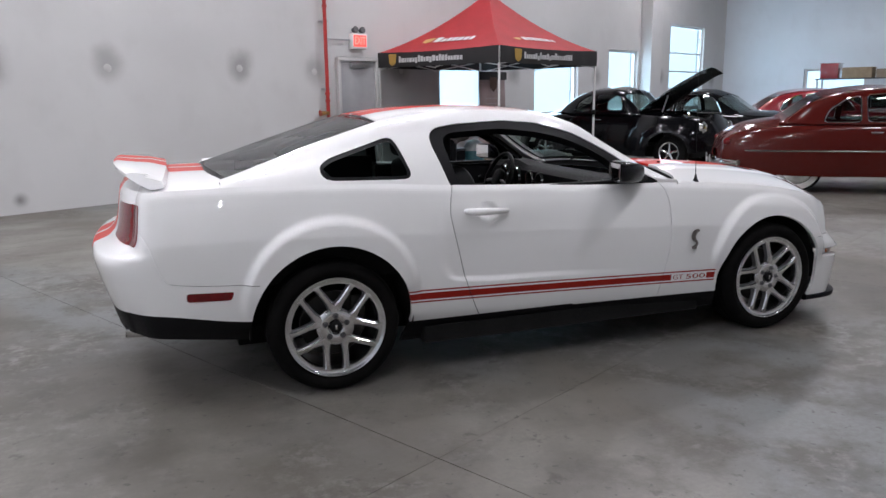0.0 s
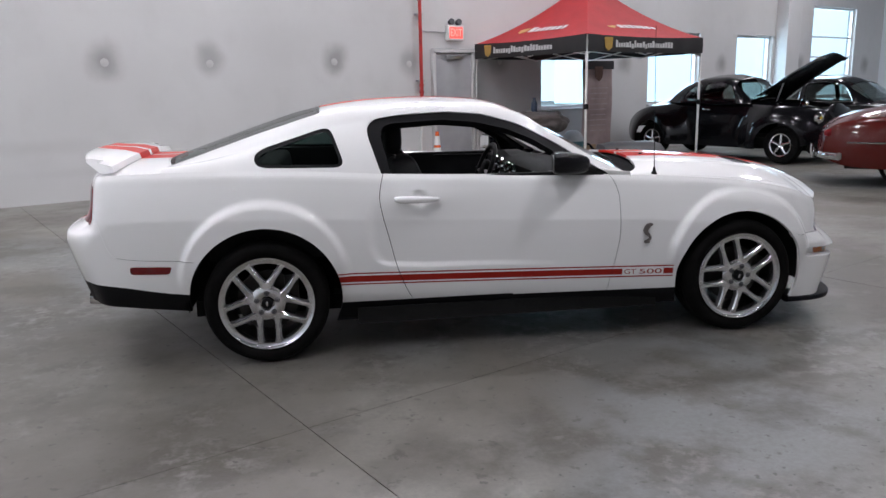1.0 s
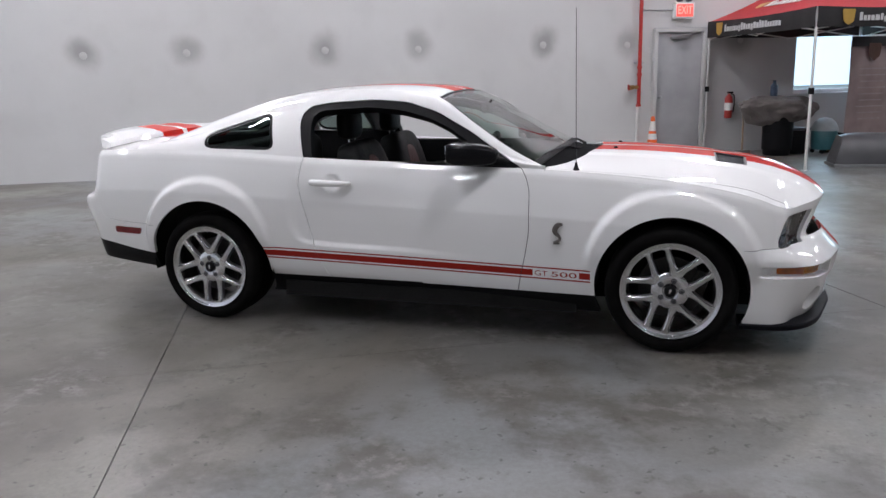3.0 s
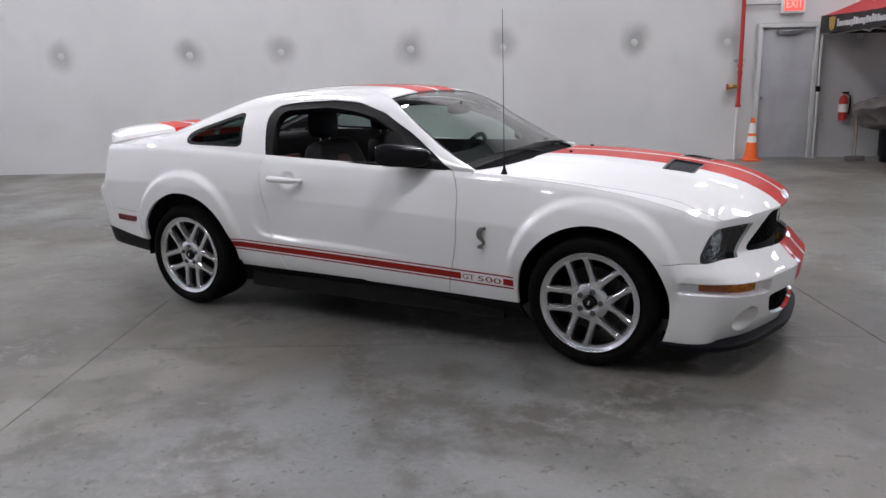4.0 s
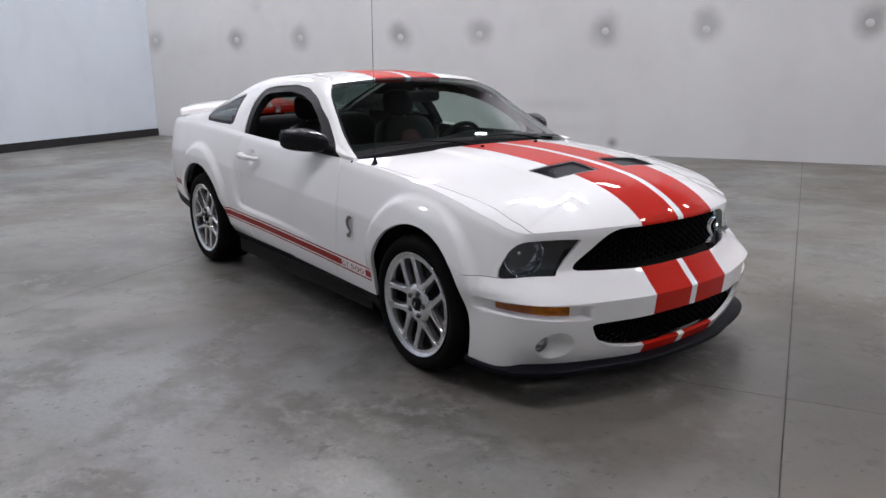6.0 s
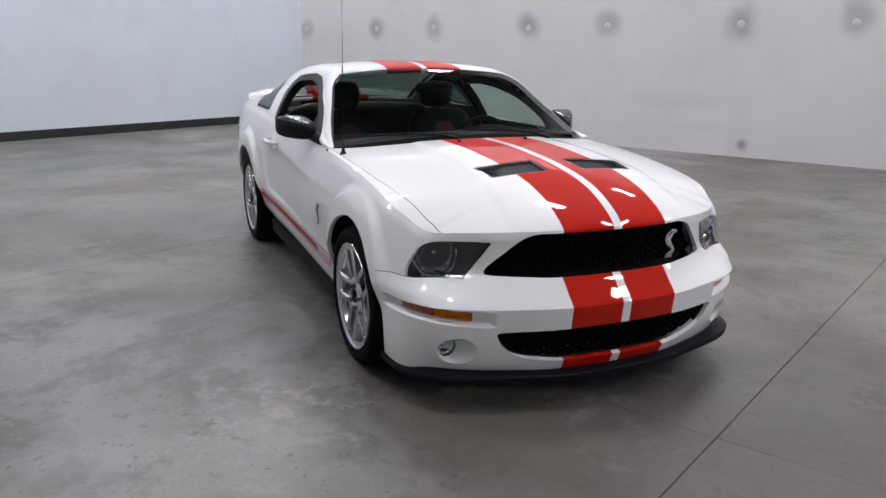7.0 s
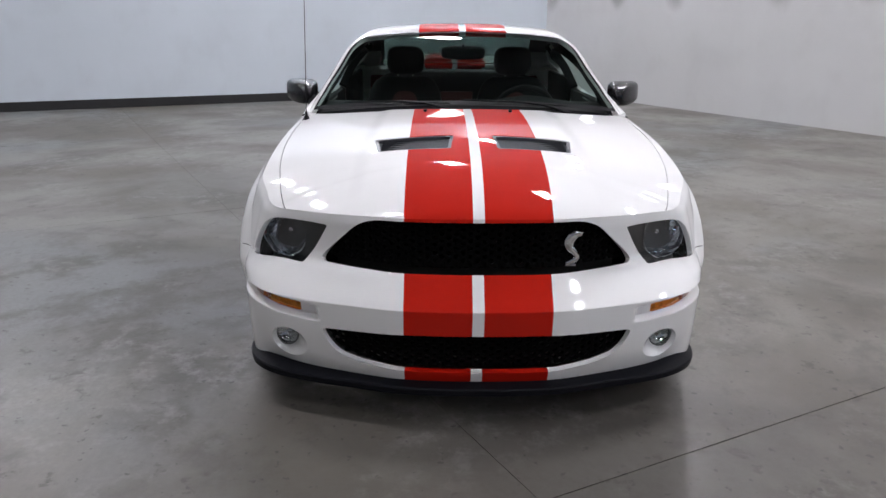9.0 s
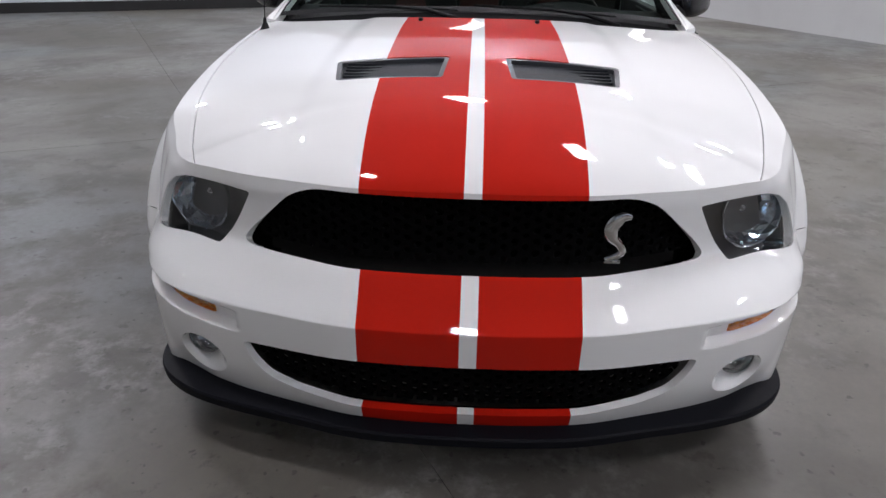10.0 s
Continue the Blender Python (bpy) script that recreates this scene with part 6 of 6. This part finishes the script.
part("handle", bm, material("worn_wood", (0.25, 0.17, 0.1), 0.6, vary=0.3), rod)
part("brush", boxed((0, 0, 0.04), (0.3, 0.07, 0.08), 0.015), BLANKET, rod)
jug = thing("spray_bottle", room_pose(17.0, 0.75, 1.02), "dark blue spray bottle standing on the blankets", "bottle")
bm = bmesh.new()
lathe(bm, [(0.001, -0.05), (0.055, -0.05), (0.06, 0.0), (0.06, 0.13), (0.035, 0.17), (0.025, 0.20), (0.03, 0.23)], 20, axis="Z")
part("bottle", bm, material("dark_blue_plastic", (0.03, 0.05, 0.09), 0.3, vary=0.2), jug)
vac = thing("shop_vacuum", room_pose(17.95, 0.85), "teal and grey wet vacuum with a black hose", "vacuum")
bm = bmesh.new()
lathe(bm, [(0.001, 0.06), (0.18, 0.06), (0.20, 0.10), (0.21, 0.38), (0.20, 0.40)], 24, axis="Z")
part("drum", bm, material("teal_plastic", (0.05, 0.16, 0.18), 0.4, vary=0.2), vac)
bm = bmesh.new()
lathe(bm, [(0.215, 0.38), (0.215, 0.42), (0.17, 0.52), (0.10, 0.58), (0.001, 0.60)], 24, axis="Z")
part("motor_head", bm, material("pale_grey_plastic", (0.42, 0.45, 0.46), 0.45, vary=0.15), vac)
bm = bmesh.new()
tube(bm, [(0.2, 0, 0.33), (0.36, -0.1, 0.30), (0.42, -0.25, 0.12), (0.25, -0.42, 0.03), (-0.1, -0.45, 0.03)], 0.024, 10)
part("hose", bm, RUBBER, vac)
for k in range(4):
    t = math.pi / 4 + k * math.pi / 2
    bm = bmesh.new()
    lathe(bm, [(0.001, -0.02), (0.03, -0.02), (0.03, 0.02), (0.001, 0.02)], 14, m=pose(0.17 * math.cos(t), 0.17 * math.sin(t), 0.03))
    part("caster", bm, BLACKPL, vac)
tools = thing("tool_box", room_pose(17.45, 0.7), "low dark tool box on the floor", "box")
part("chest", boxed((0, 0, 0.2), (0.42, 0.34, 0.40), 0.02), BLACKPL, tools)
part("lid", boxed((0, 0, 0.42), (0.44, 0.36, 0.05), 0.015), GREYPL, tools)
carton = thing("cardboard_box", room_pose(18.35, 0.75), "brown cardboard box on the floor", "box")
part("carton", boxed((0, 0, 0.14), (0.46, 0.34, 0.28), 0.004, pose(0, 0, 0, 0, 0, 18)), material("cardboard", (0.28, 0.19, 0.11), 0.85, vary=0.2), carton)

bench = thing("bench_seat", room_pose(17.45, 2.72, 0, -22), "grey vinyl bench seat standing on the floor", "seat")
GREYVINYL = material("grey_vinyl", (0.085, 0.085, 0.09), 0.4, vary=0.2, scale=3, bump=0.2)
bm = bmesh.new()
rows = []
for i in range(25):
    x = -0.64 + 1.28 * i / 24
    e = (abs(x) / 0.64) ** 6
    sec = [(-0.26, 0.045), (-0.275, 0.16), (-0.24, 0.34), (-0.12, 0.46 - 0.03 * e), (0.05, 0.485 - 0.04 * e), (0.20, 0.44), (0.24, 0.2), (0.24, 0.045)]
    rows.append([bm.verts.new((x * (1 - 0.42 * max(0, z - 0.06)), y * (1 - 0.12 * e), z)) for y, z in sec])
for q, w in zip(rows, rows[1:]):
    for j in range(7):
        bm.faces.new((q[j], q[j + 1], w[j + 1], w[j]))
bm.faces.new(rows[0])
bm.faces.new(rows[-1])
part("squab", bm, GREYVINYL, bench, "grey vinyl squab")
part("frame", boxed((0, 0, 0.022), (1.30, 0.56, 0.044), 0.008), GALV, bench, "bare metal frame")

# ---- older cars parked across the hall ----
MAROON = material("maroon_car_paint", (0.07, 0.008, 0.006), 0.2, coat=0.25, spec=0.2, vary=0.1, scale=2)
BLACKPAINT = material("black_car_paint", (0.003, 0.003, 0.004), 0.2, coat=0.3, spec=0.15, vary=0.1, scale=2)
CHERRY = material("cherry_car_paint", (0.22, 0.012, 0.02), 0.25, coat=1.0, vary=0.1, scale=2)
YELLOW = material("yellow_car_paint", (0.62, 0.48, 0.02), 0.25, coat=1.0, vary=0.08, scale=2)
WHITEWALL = material("whitewall_rubber", (0.6, 0.58, 0.54), 0.6, vary=0.1)
CARGLASS = glass("old_car_glass", (0.45, 0.50, 0.48))


def old_wheel(parent, x, y, r, whitewall):
    sgn = -1 if y < 0 else 1
    w = thing("wheel", pose(0, 0, 0), "", "")
    w.parent = parent
    w.matrix_basis = pose(x, y, r, 0, 0, 0 if sgn < 0 else 180)
    bm = bmesh.new()
    lathe(bm, [(r * 0.60, 0.02), (r * 0.66, 0.0), (r * 0.86, -0.012), (r * 0.96, 0.005), (r, 0.04), (r, 0.14), (r * 0.94, 0.19), (r * 0.6, 0.18)], 36)
    part("tyre", bm, RUBBER, w, "black tyre")
    if whitewall:
        bm = bmesh.new()
        lathe(bm, [(r * 0.63, 0.002), (r * 0.70, -0.006), (r * 0.85, -0.016), (r * 0.86, -0.008)], 36)
        part("whitewall", bm, WHITEWALL, w, "white sidewall band")
        bm = bmesh.new()
        lathe(bm, [(0.001, -0.03), (0.07, -0.028), (0.1, -0.01), (r * 0.5, -0.006), (r * 0.61, 0.004), (r * 0.61, 0.03)], 32)
        part("hub_cap", bm, CHROME, w, "chrome hub cap")
    else:
        bm = bmesh.new()
        lathe(bm, [(r * 0.52, 0.04), (r * 0.54, 0.0), (r * 0.61, -0.008), (r * 0.63, 0.01)], 32)
        part("rim", bm, ALLOY, w, "polished alloy rim")
        bm = bmesh.new()
        lathe(bm, [(0.001, -0.012), (0.045, -0.01), (0.06, 0.01), (0.06, 0.04)], 20)
        part("hub", bm, ALLOY, w)
        for k in range(5):
            bm = bmesh.new()
            t = 2 * math.pi * k / 5 + 0.3
            c, s = math.cos(t), math.sin(t)
            tube(bm, [(0.03 * c, 0.01, 0.03 * s), (r * 0.56 * c, 0.008, r * 0.56 * s)], [0.034, 0.024], 8)
            part("spoke", bm, ALLOY, w)
        bm = bmesh.new()
        lathe(bm, [(0.001, 0.07), (r * 0.56, 0.07)], 28)
        part("backing", bm, DARK, w)


def old_car(name, m, label, paint, spec):
    """A rounded old car from a few lines along its length. spec holds those lines as keys over x (ahead)."""
    car_ = thing(name, m, label, "car", group="parked vintage cars")
    L0, L1 = spec["ends"]
    n = 110
    xs = L0 + (L1 - L0) * (0.5 - 0.5 * np.cos(np.linspace(0, math.pi, n)))
    cols = 34
    g = np.zeros((n, cols, 5))
    for i, x in enumerate(xs):
        w, sh, top, z0 = (float(curve(spec[k], x)) for k in ("width", "shoulder", "top", "sill"))
        pts = []
        for u in np.linspace(0, 1, 16):
            z = z0 + (sh - z0) * u
            bulge = spec["belly"] * math.sin(math.pi * min(1, 0.15 + 0.85 * u))
            pts.append((w - 0.05 + bulge - 0.05 * u**6, z))
        ye = pts[-1][0]
        for u in np.linspace(0, 1, cols - 15)[1:]:
            pts.append((ye * (1 - u), sh + (top - sh) * (1 - (1 - u) ** 2.3)))
        for j, (y, z) in enumerate(pts):
            sw = 0.0
            for wx, amp, reach in spec["fenders"]:
                d = math.hypot(x - wx, (z - spec["wheel"]) * 0.95)
                sw = max(sw, amp * (1 - float(smoothstep(spec["wheel"] + 0.06, spec["wheel"] + reach, d)))) if j < 17 else sw
            g[i, j] = (x, max(0.0, y + sw), z, i, j)
    g[:, -1, 1] = 0
    sk = Skin(g)
    r = spec["wheel"]
    for wx, cover in spec["axles"]:
        sk.cut(lambda p, wx=wx, cover=cover: np.where(p[:, 1] > 0.3, np.maximum(np.hypot(p[:, 0] - wx, p[:, 2] - r) - r * 1.16, p[:, 2] - cover), 1.0), "gone")
    if "open_bay" in spec:
        a, b, c = spec["open_bay"]
        sk.cut(lambda p: np.maximum(np.maximum(a - p[:, 0], p[:, 0] - b), np.maximum(np.abs(p[:, 1]) - c, 0.5 - p[:, 2])), "gone")
    emit(sk, "body", {"skin": paint}, car_, lip=0.02, turned=spec.get("turned", False))
    # cabin
    c0, c1 = spec["cabin"]
    rs = np.linspace(c1, c0, 70)
    N = (12, 7, 14)
    q = np.zeros((len(rs), sum(N), 5))
    for i, x in enumerate(rs):
        b = np.array((float(curve(spec["belt_y"], x)), float(curve(spec["belt_z"], x))))
        t = np.array((0.0, float(curve(spec["roof"], x))))
        k = np.array((float(curve(spec["rail_y"], x)), t[1] - 0.05 - 0.02))
        k[1] = max(k[1], b[1] + 0.004)
        rad = min(0.16, 0.4 * np.linalg.norm(k - b))
        k1 = k + (b - k) / np.linalg.norm(b - k) * rad
        k2 = k + (t - k) / np.linalg.norm(t - k) * rad
        pts = [(*(b + (k1 - b) * u), u) for u in np.linspace(0, 1, N[0], endpoint=False)]
        pts += [(*((1 - u) ** 2 * k1 + 2 * u * (1 - u) * k + u * u * k2), 1 + u) for u in np.linspace(0, 1, N[1], endpoint=False)]
        pts += [(*(k2 + (t - k2) * u + np.array((0, 0.02 * math.sin(math.pi * u / 2) * 0))), 2 + u) for u in np.linspace(0, 1, N[2])]
        for j, (y, z, c) in enumerate(pts):
            q[i, j] = (x, y, z, x, c)
    cb = Skin(q)
    for k, poly in enumerate(spec["windows"]):
        pl = rounded(poly, 0.06)
        cb.cut(lambda p, pl=pl: np.where(p[:, 4] < 1.6, inside(pl, p[:, 0], p[:, 2]), 1.0), "win%d" % k)
    f0, f1 = spec["screen"]
    cb.cut(lambda p: np.maximum(1.35 - p[:, 4], np.maximum(f0 - p[:, 3], p[:, 3] - f1)), "front")
    r0, r1 = spec["backlight"]
    cb.cut(lambda p: np.maximum(1.7 - p[:, 4], np.maximum(r0 - p[:, 3], p[:, 3] - r1)), "back")
    emit(cb, "roof", {"skin": paint}, car_, lip=0.03, turned=True)
    for k in range(len(spec["windows"])):
        for s in (-1, 1):
            emit(cb, "side_window", {"win%d" % k: CARGLASS}, car_, "side window", sides=(s,), lift=-0.008, turned=True).visible_shadow = False
            if spec.get("bright"):
                pl = np.array(rounded(spec["windows"][k], 0.06))
                bm = bmesh.new()
                ring = [(x, s * (float(np.interp(z, (spec["belt_z"][0][1], spec["roof"][len(spec["roof"]) // 2][1] - 0.07), (float(curve(spec["belt_y"], x)), float(curve(spec["rail_y"], x))))) + 0.004), z) for x, z in pl]
                tube(bm, ring + ring[:1], 0.007, 5, caps=False)
                part("window_bright", bm, CHROME, car_, "chrome window trim")
    emit(cb, "windscreen", {"front": CARGLASS}, car_, "windscreen", lift=-0.008, turned=True).visible_shadow = False
    emit(cb, "rear_window", {"back": CARGLASS}, car_, "rear window", lift=-0.008, turned=True).visible_shadow = False
    for wx, _ in spec["axles"]:
        for s in (-1, 1):
            old_wheel(car_, wx, s * spec["track"], r, spec["whitewall"])
    bm = bmesh.new()
    box(bm, ((L0 + L1) / 2, 0, 0.34), (L1 - L0 - 0.7, 2 * spec["track"] - 0.42, 0.2))
    part("underbody", bm, DARK, car_)
    bm = bmesh.new()
    mid = (spec["screen"][0] + spec["backlight"][1]) / 2
    egg(bm, (mid + 0.35, 0, 0.80), (0.22, 1.15, 0.55), 0.4, 20, 12)
    egg(bm, (mid - 0.55, 0, 0.80), (0.22, 1.2, 0.55), 0.4, 20, 12)
    part("bench_seats", bm, TRIM, car_)
    for x, k in spec.get("bumpers", ()):
        bm = bmesh.new()
        pts = [(x - k * (0.05 + 0.26 * (abs(y) / 0.86) ** 3), y, 0.43) for y in np.linspace(-0.86, 0.86, 25)]
        tube(bm, pts, 0.055, 10)
        for y in (-0.3, 0.3):
            tube(bm, [(x + k * 0.02, y, 0.36), (x + k * 0.035, y, 0.52)], [0.03, 0.02], 8)
        part("bumper", bm, CHROME, car_, "chrome bumper")
    if "strip" in spec:
        a, b, z = spec["strip"]
        for s in (-1, 1):
            bm = bmesh.new()
            pts = []
            for x in np.linspace(a, b, 30):
                i = int(np.argmin(np.abs(xs - x)))
                j = int(np.argmin(np.abs(g[i, :16, 2] - z)))
                pts.append((x, s * (g[i, j, 1] + 0.004), z))
            tube(bm, pts, 0.012, 6)
            part("side_strip", bm, CHROME, car_, "chrome side strip")
    for x in spec.get("handles", ()):
        for s in (-1, 1):
            i = int(np.argmin(np.abs(xs - x)))
            part("door_handle", boxed((x, s * (g[i, 14, 1] + 0.03), g[i, 13, 2]), (0.16, 0.02, 0.025), 0.008), CHROME, car_, "chrome door handle")
    for x, y, z, rr, k in spec.get("lamps", ()):
        for s in (-1, 1):
            bm = bmesh.new()
            lathe(bm, [(0.001, 0.04), (rr * 0.7, 0.03), (rr, 0.0), (rr * 1.12, -0.005), (rr * 1.1, -0.06)], 24, m=pose(x, s * y, z, 0, 0, -90 if k > 0 else 90))
            part("lamp", bm, CHROME if k > 0 else REDLENS, car_)
    return car_


SHOEBOX = dict(
    ends=(-2.45, 2.45), wheel=0.35, track=0.80, whitewall=True, belly=0.04, bright=True,
    width=[(-2.45, 0.45), (-2.38, 0.66), (-2.2, 0.80), (-1.8, 0.88), (-0.8, 0.91), (0.8, 0.91), (1.9, 0.88), (2.3, 0.80), (2.45, 0.62)],
    shoulder=[(-2.45, 0.60), (-2.38, 0.76), (-2.2, 0.87), (-1.6, 0.95), (-0.5, 0.98), (0.8, 0.98), (1.8, 0.94), (2.3, 0.86), (2.45, 0.66)],
    top=[(-2.45, 0.62), (-2.38, 0.80), (-2.25, 0.92), (-1.9, 1.04), (-1.4, 1.10), (-0.6, 1.08), (0.9, 1.08), (1.6, 1.06), (2.2, 0.98), (2.45, 0.70)],
    sill=[(-2.45, 0.42), (-2.1, 0.30), (-1.0, 0.25), (1.0, 0.25), (2.1, 0.30), (2.45, 0.42)],
    fenders=[(-1.35, 0.03, 0.5), (1.45, 0.03, 0.5)], axles=[(-1.35, 0.25), (1.45, 0.80)],
    cabin=(-1.62, 0.98), belt_y=[(-1.62, 0.70), (-1.3, 0.80), (-0.5, 0.83), (0.6, 0.82), (0.98, 0.76)], belt_z=[(-1.62, 1.02), (-1.0, 1.0), (0.98, 0.99)],
    roof=[(-1.62, 1.07), (-1.45, 1.20), (-1.15, 1.40), (-0.8, 1.51), (-0.3, 1.555), (0.1, 1.54), (0.4, 1.45), (0.7, 1.25), (0.98, 1.06)],
    rail_y=[(-1.62, 0.60), (-1.1, 0.60), (-0.3, 0.62), (0.3, 0.62), (0.98, 0.66)],
    windows=[[(-1.06, 1.03), (-0.98, 1.20), (-0.74, 1.36), (-0.56, 1.40), (-0.56, 1.03)], [(-0.48, 1.03), (-0.48, 1.41), (-0.1, 1.43), (0.28, 1.38), (0.44, 1.26), (0.60, 1.03)]],
    screen=(0.42, 0.92), backlight=(-1.5, -1.05), bumpers=[(-2.5, -1), (2.5, 1)], strip=(-2.1, 2.1, 0.62), handles=(-0.36,),
    lamps=[(2.38, 0.68, 0.76, 0.10, 1), (-2.36, 0.66, 0.74, 0.05, -1)])

COUPE = dict(
    ends=(-2.42, 2.15), wheel=0.34, track=0.78, whitewall=False, belly=0.03,
    width=[(-2.42, 0.36), (-2.25, 0.52), (-1.8, 0.62), (-1.2, 0.70), (-0.4, 0.76), (0.6, 0.74), (1.4, 0.62), (2.0, 0.46), (2.15, 0.30)],
    shoulder=[(-2.42, 0.55), (-2.25, 0.78), (-1.6, 0.98), (-0.6, 1.06), (0.6, 1.05), (1.4, 1.02), (2.0, 0.95), (2.15, 0.7)],
    top=[(-2.42, 0.56), (-2.25, 0.84), (-1.7, 1.08), (-1.2, 1.18), (-0.6, 1.15), (0.6, 1.16), (1.3, 1.16), (1.95, 1.08), (2.15, 0.75)],
    sill=[(-2.42, 0.42), (-1.9, 0.30), (-1.0, 0.26), (1.2, 0.26), (2.15, 0.40)],
    fenders=[(-1.42, 0.26, 0.62), (1.42, 0.32, 0.66)], axles=[(-1.42, 0.9), (1.42, 0.9)], open_bay=(0.72, 1.98, 0.42),
    cabin=(-1.25, 0.72), belt_y=[(-1.25, 0.55), (-0.8, 0.70), (0.3, 0.73), (0.72, 0.68)], belt_z=[(-1.25, 1.10), (-0.6, 1.07), (0.72, 1.06)],
    roof=[(-1.25, 1.19), (-1.05, 1.36), (-0.8, 1.50), (-0.4, 1.60), (0.0, 1.615), (0.3, 1.56), (0.5, 1.40), (0.72, 1.16)],
    rail_y=[(-1.25, 0.46), (-0.8, 0.52), (0.0, 0.56), (0.72, 0.56)],
    windows=[[(-0.78, 1.12), (-0.72, 1.30), (-0.55, 1.42), (-0.40, 1.45), (-0.40, 1.12)], [(-0.30, 1.11), (-0.30, 1.46), (0.1, 1.47), (0.26, 1.40), (0.42, 1.11)]],
    screen=(0.34, 0.68), backlight=(-1.12, -0.85), handles=(-0.2,),
    lamps=[(2.02, 0.60, 0.82, 0.09, 1)])

coupe = old_car("vintage_coupe", room_pose(20.62, 2.70, 0, -90), "black vintage coupe with its bonnet raised, parked by windows", BLACKPAINT, COUPE)
# its raised bonnet and engine bay
bm = bmesh.new()
rows = []
for i in range(15):
    t = i / 14
    x, z = 1.46 * t, 0.03 * math.sin(math.pi * t) + (0.0 if t < 0.9 else -0.3 * (t - 0.9))
    wd = 0.60 - 0.20 * t**1.5
    rows.append([bm.verts.new((x, wd * q, z + 0.13 * (1 - q * q))) for q in np.linspace(-1, 1, 15)])
for a, b in zip(rows, rows[1:]):
    for k in range(14):
        bm.faces.new((a[k], a[k + 1], b[k + 1], b[k]))
bmesh.ops.solidify(bm, geom=list(bm.faces), thickness=0.035)
part("bonnet", bm, BLACKPAINT, coupe, "raised black bonnet", m=pose(0.64, 0, 1.10, 0, -31, 0))
bm = bmesh.new()
box(bm, (1.32, 0, 0.70), (0.62, 0.46, 0.36), bevel=0.05)
part("engine", bm, GREYPL, coupe, "dark engine block")
for q in (-0.16, 0.16):
    bm = bmesh.new()
    box(bm, (1.32, q, 0.91), (0.5, 0.13, 0.09), bevel=0.03)
    part("rocker_cover", bm, CHROME, coupe, "chrome rocker cover")
bm = bmesh.new()
lathe(bm, [(0.001, 0.10), (0.13, 0.10), (0.15, 0.08), (0.15, 0.02), (0.1, 0.0)], 24, axis="Z", m=pose(1.3, 0, 0.98))
part("air_cleaner", bm, CHROME, coupe, "chrome air cleaner")
part("radiator", boxed((1.90, 0, 0.72), (0.08, 0.60, 0.56), 0.02), DARK, coupe)
bm = bmesh.new()
tube(bm, [(1.0, -0.28, 1.10), (1.12, -0.30, 1.42)], 0.010, 6)
part("bonnet_prop", bm, GALV, coupe)

sedan = old_car("vintage_sedan", room_pose(19.24, 7.9, 0, -62), "maroon rounded sedan with chrome strip and whitewall tyres", MAROON, SHOEBOX)
old_car("vintage_sedan", room_pose(23.6, 3.3, 0, -90), "black rounded sedan parked behind the coupe", BLACKPAINT, {**SHOEBOX, "whitewall": False})
old_car("vintage_sedan", room_pose(26.2, 4.9, 0, -60), "cherry red rounded sedan parked at the far end", CHERRY, SHOEBOX)
old_car("vintage_sedan", room_pose(28.8, 5.8, 0, -70), "black rounded sedan parked at the far end", BLACKPAINT, {**SHOEBOX, "whitewall": False})
old_car("vintage_sedan", room_pose(24.2, 9.2, 0, -60), "yellow rounded sedan parked behind the maroon one", YELLOW, SHOEBOX)

# shelf of parts by the end wall
shelf = thing("storage_shelf", room_pose(31.2, 5.0, 0, -90), "steel shelf by the end wall stacked with boxes", "shelf")
for q in (-1.6, 1.6):
    for y in (-0.25, 0.25):
        part("post", boxed((q, y, 0.92), (0.05, 0.05, 1.84)), GALV, shelf)
for z in (0.5, 1.2, 1.83):
    part("board", boxed((0, 0, z), (3.3, 0.6, 0.03), 0.004), GREYPL, shelf)
for x, w, h, mt, nm, lb in ((-1.3, 0.5, 0.42, CHERRY, "storage_bin", "red storage bin on the top shelf board"), (-0.55, 0.8, 0.28, material("tan_carton", (0.30, 0.23, 0.15), 0.8, vary=0.2), "cardboard_box", "tan cardboard box on the top shelf board"),
                            (0.25, 0.6, 0.22, material("dusty_carton", (0.24, 0.19, 0.14), 0.8, vary=0.2), "cardboard_box", "dusty brown box on the top shelf board"), (1.0, 0.75, 0.20, BLACKPL, "storage_bin", "black plastic bin on the top shelf board")):
    t_ = thing(nm, room_pose(31.2, 5.0, 1.846, -90) @ pose(x, 0, 0), lb, "box")
    part("carton", boxed((0, 0, h / 2), (w, 0.45, h), 0.02), mt, t_)
    part("lid", boxed((0, 0, h + 0.012), (w + 0.02, 0.47, 0.02), 0.006), mt, t_)

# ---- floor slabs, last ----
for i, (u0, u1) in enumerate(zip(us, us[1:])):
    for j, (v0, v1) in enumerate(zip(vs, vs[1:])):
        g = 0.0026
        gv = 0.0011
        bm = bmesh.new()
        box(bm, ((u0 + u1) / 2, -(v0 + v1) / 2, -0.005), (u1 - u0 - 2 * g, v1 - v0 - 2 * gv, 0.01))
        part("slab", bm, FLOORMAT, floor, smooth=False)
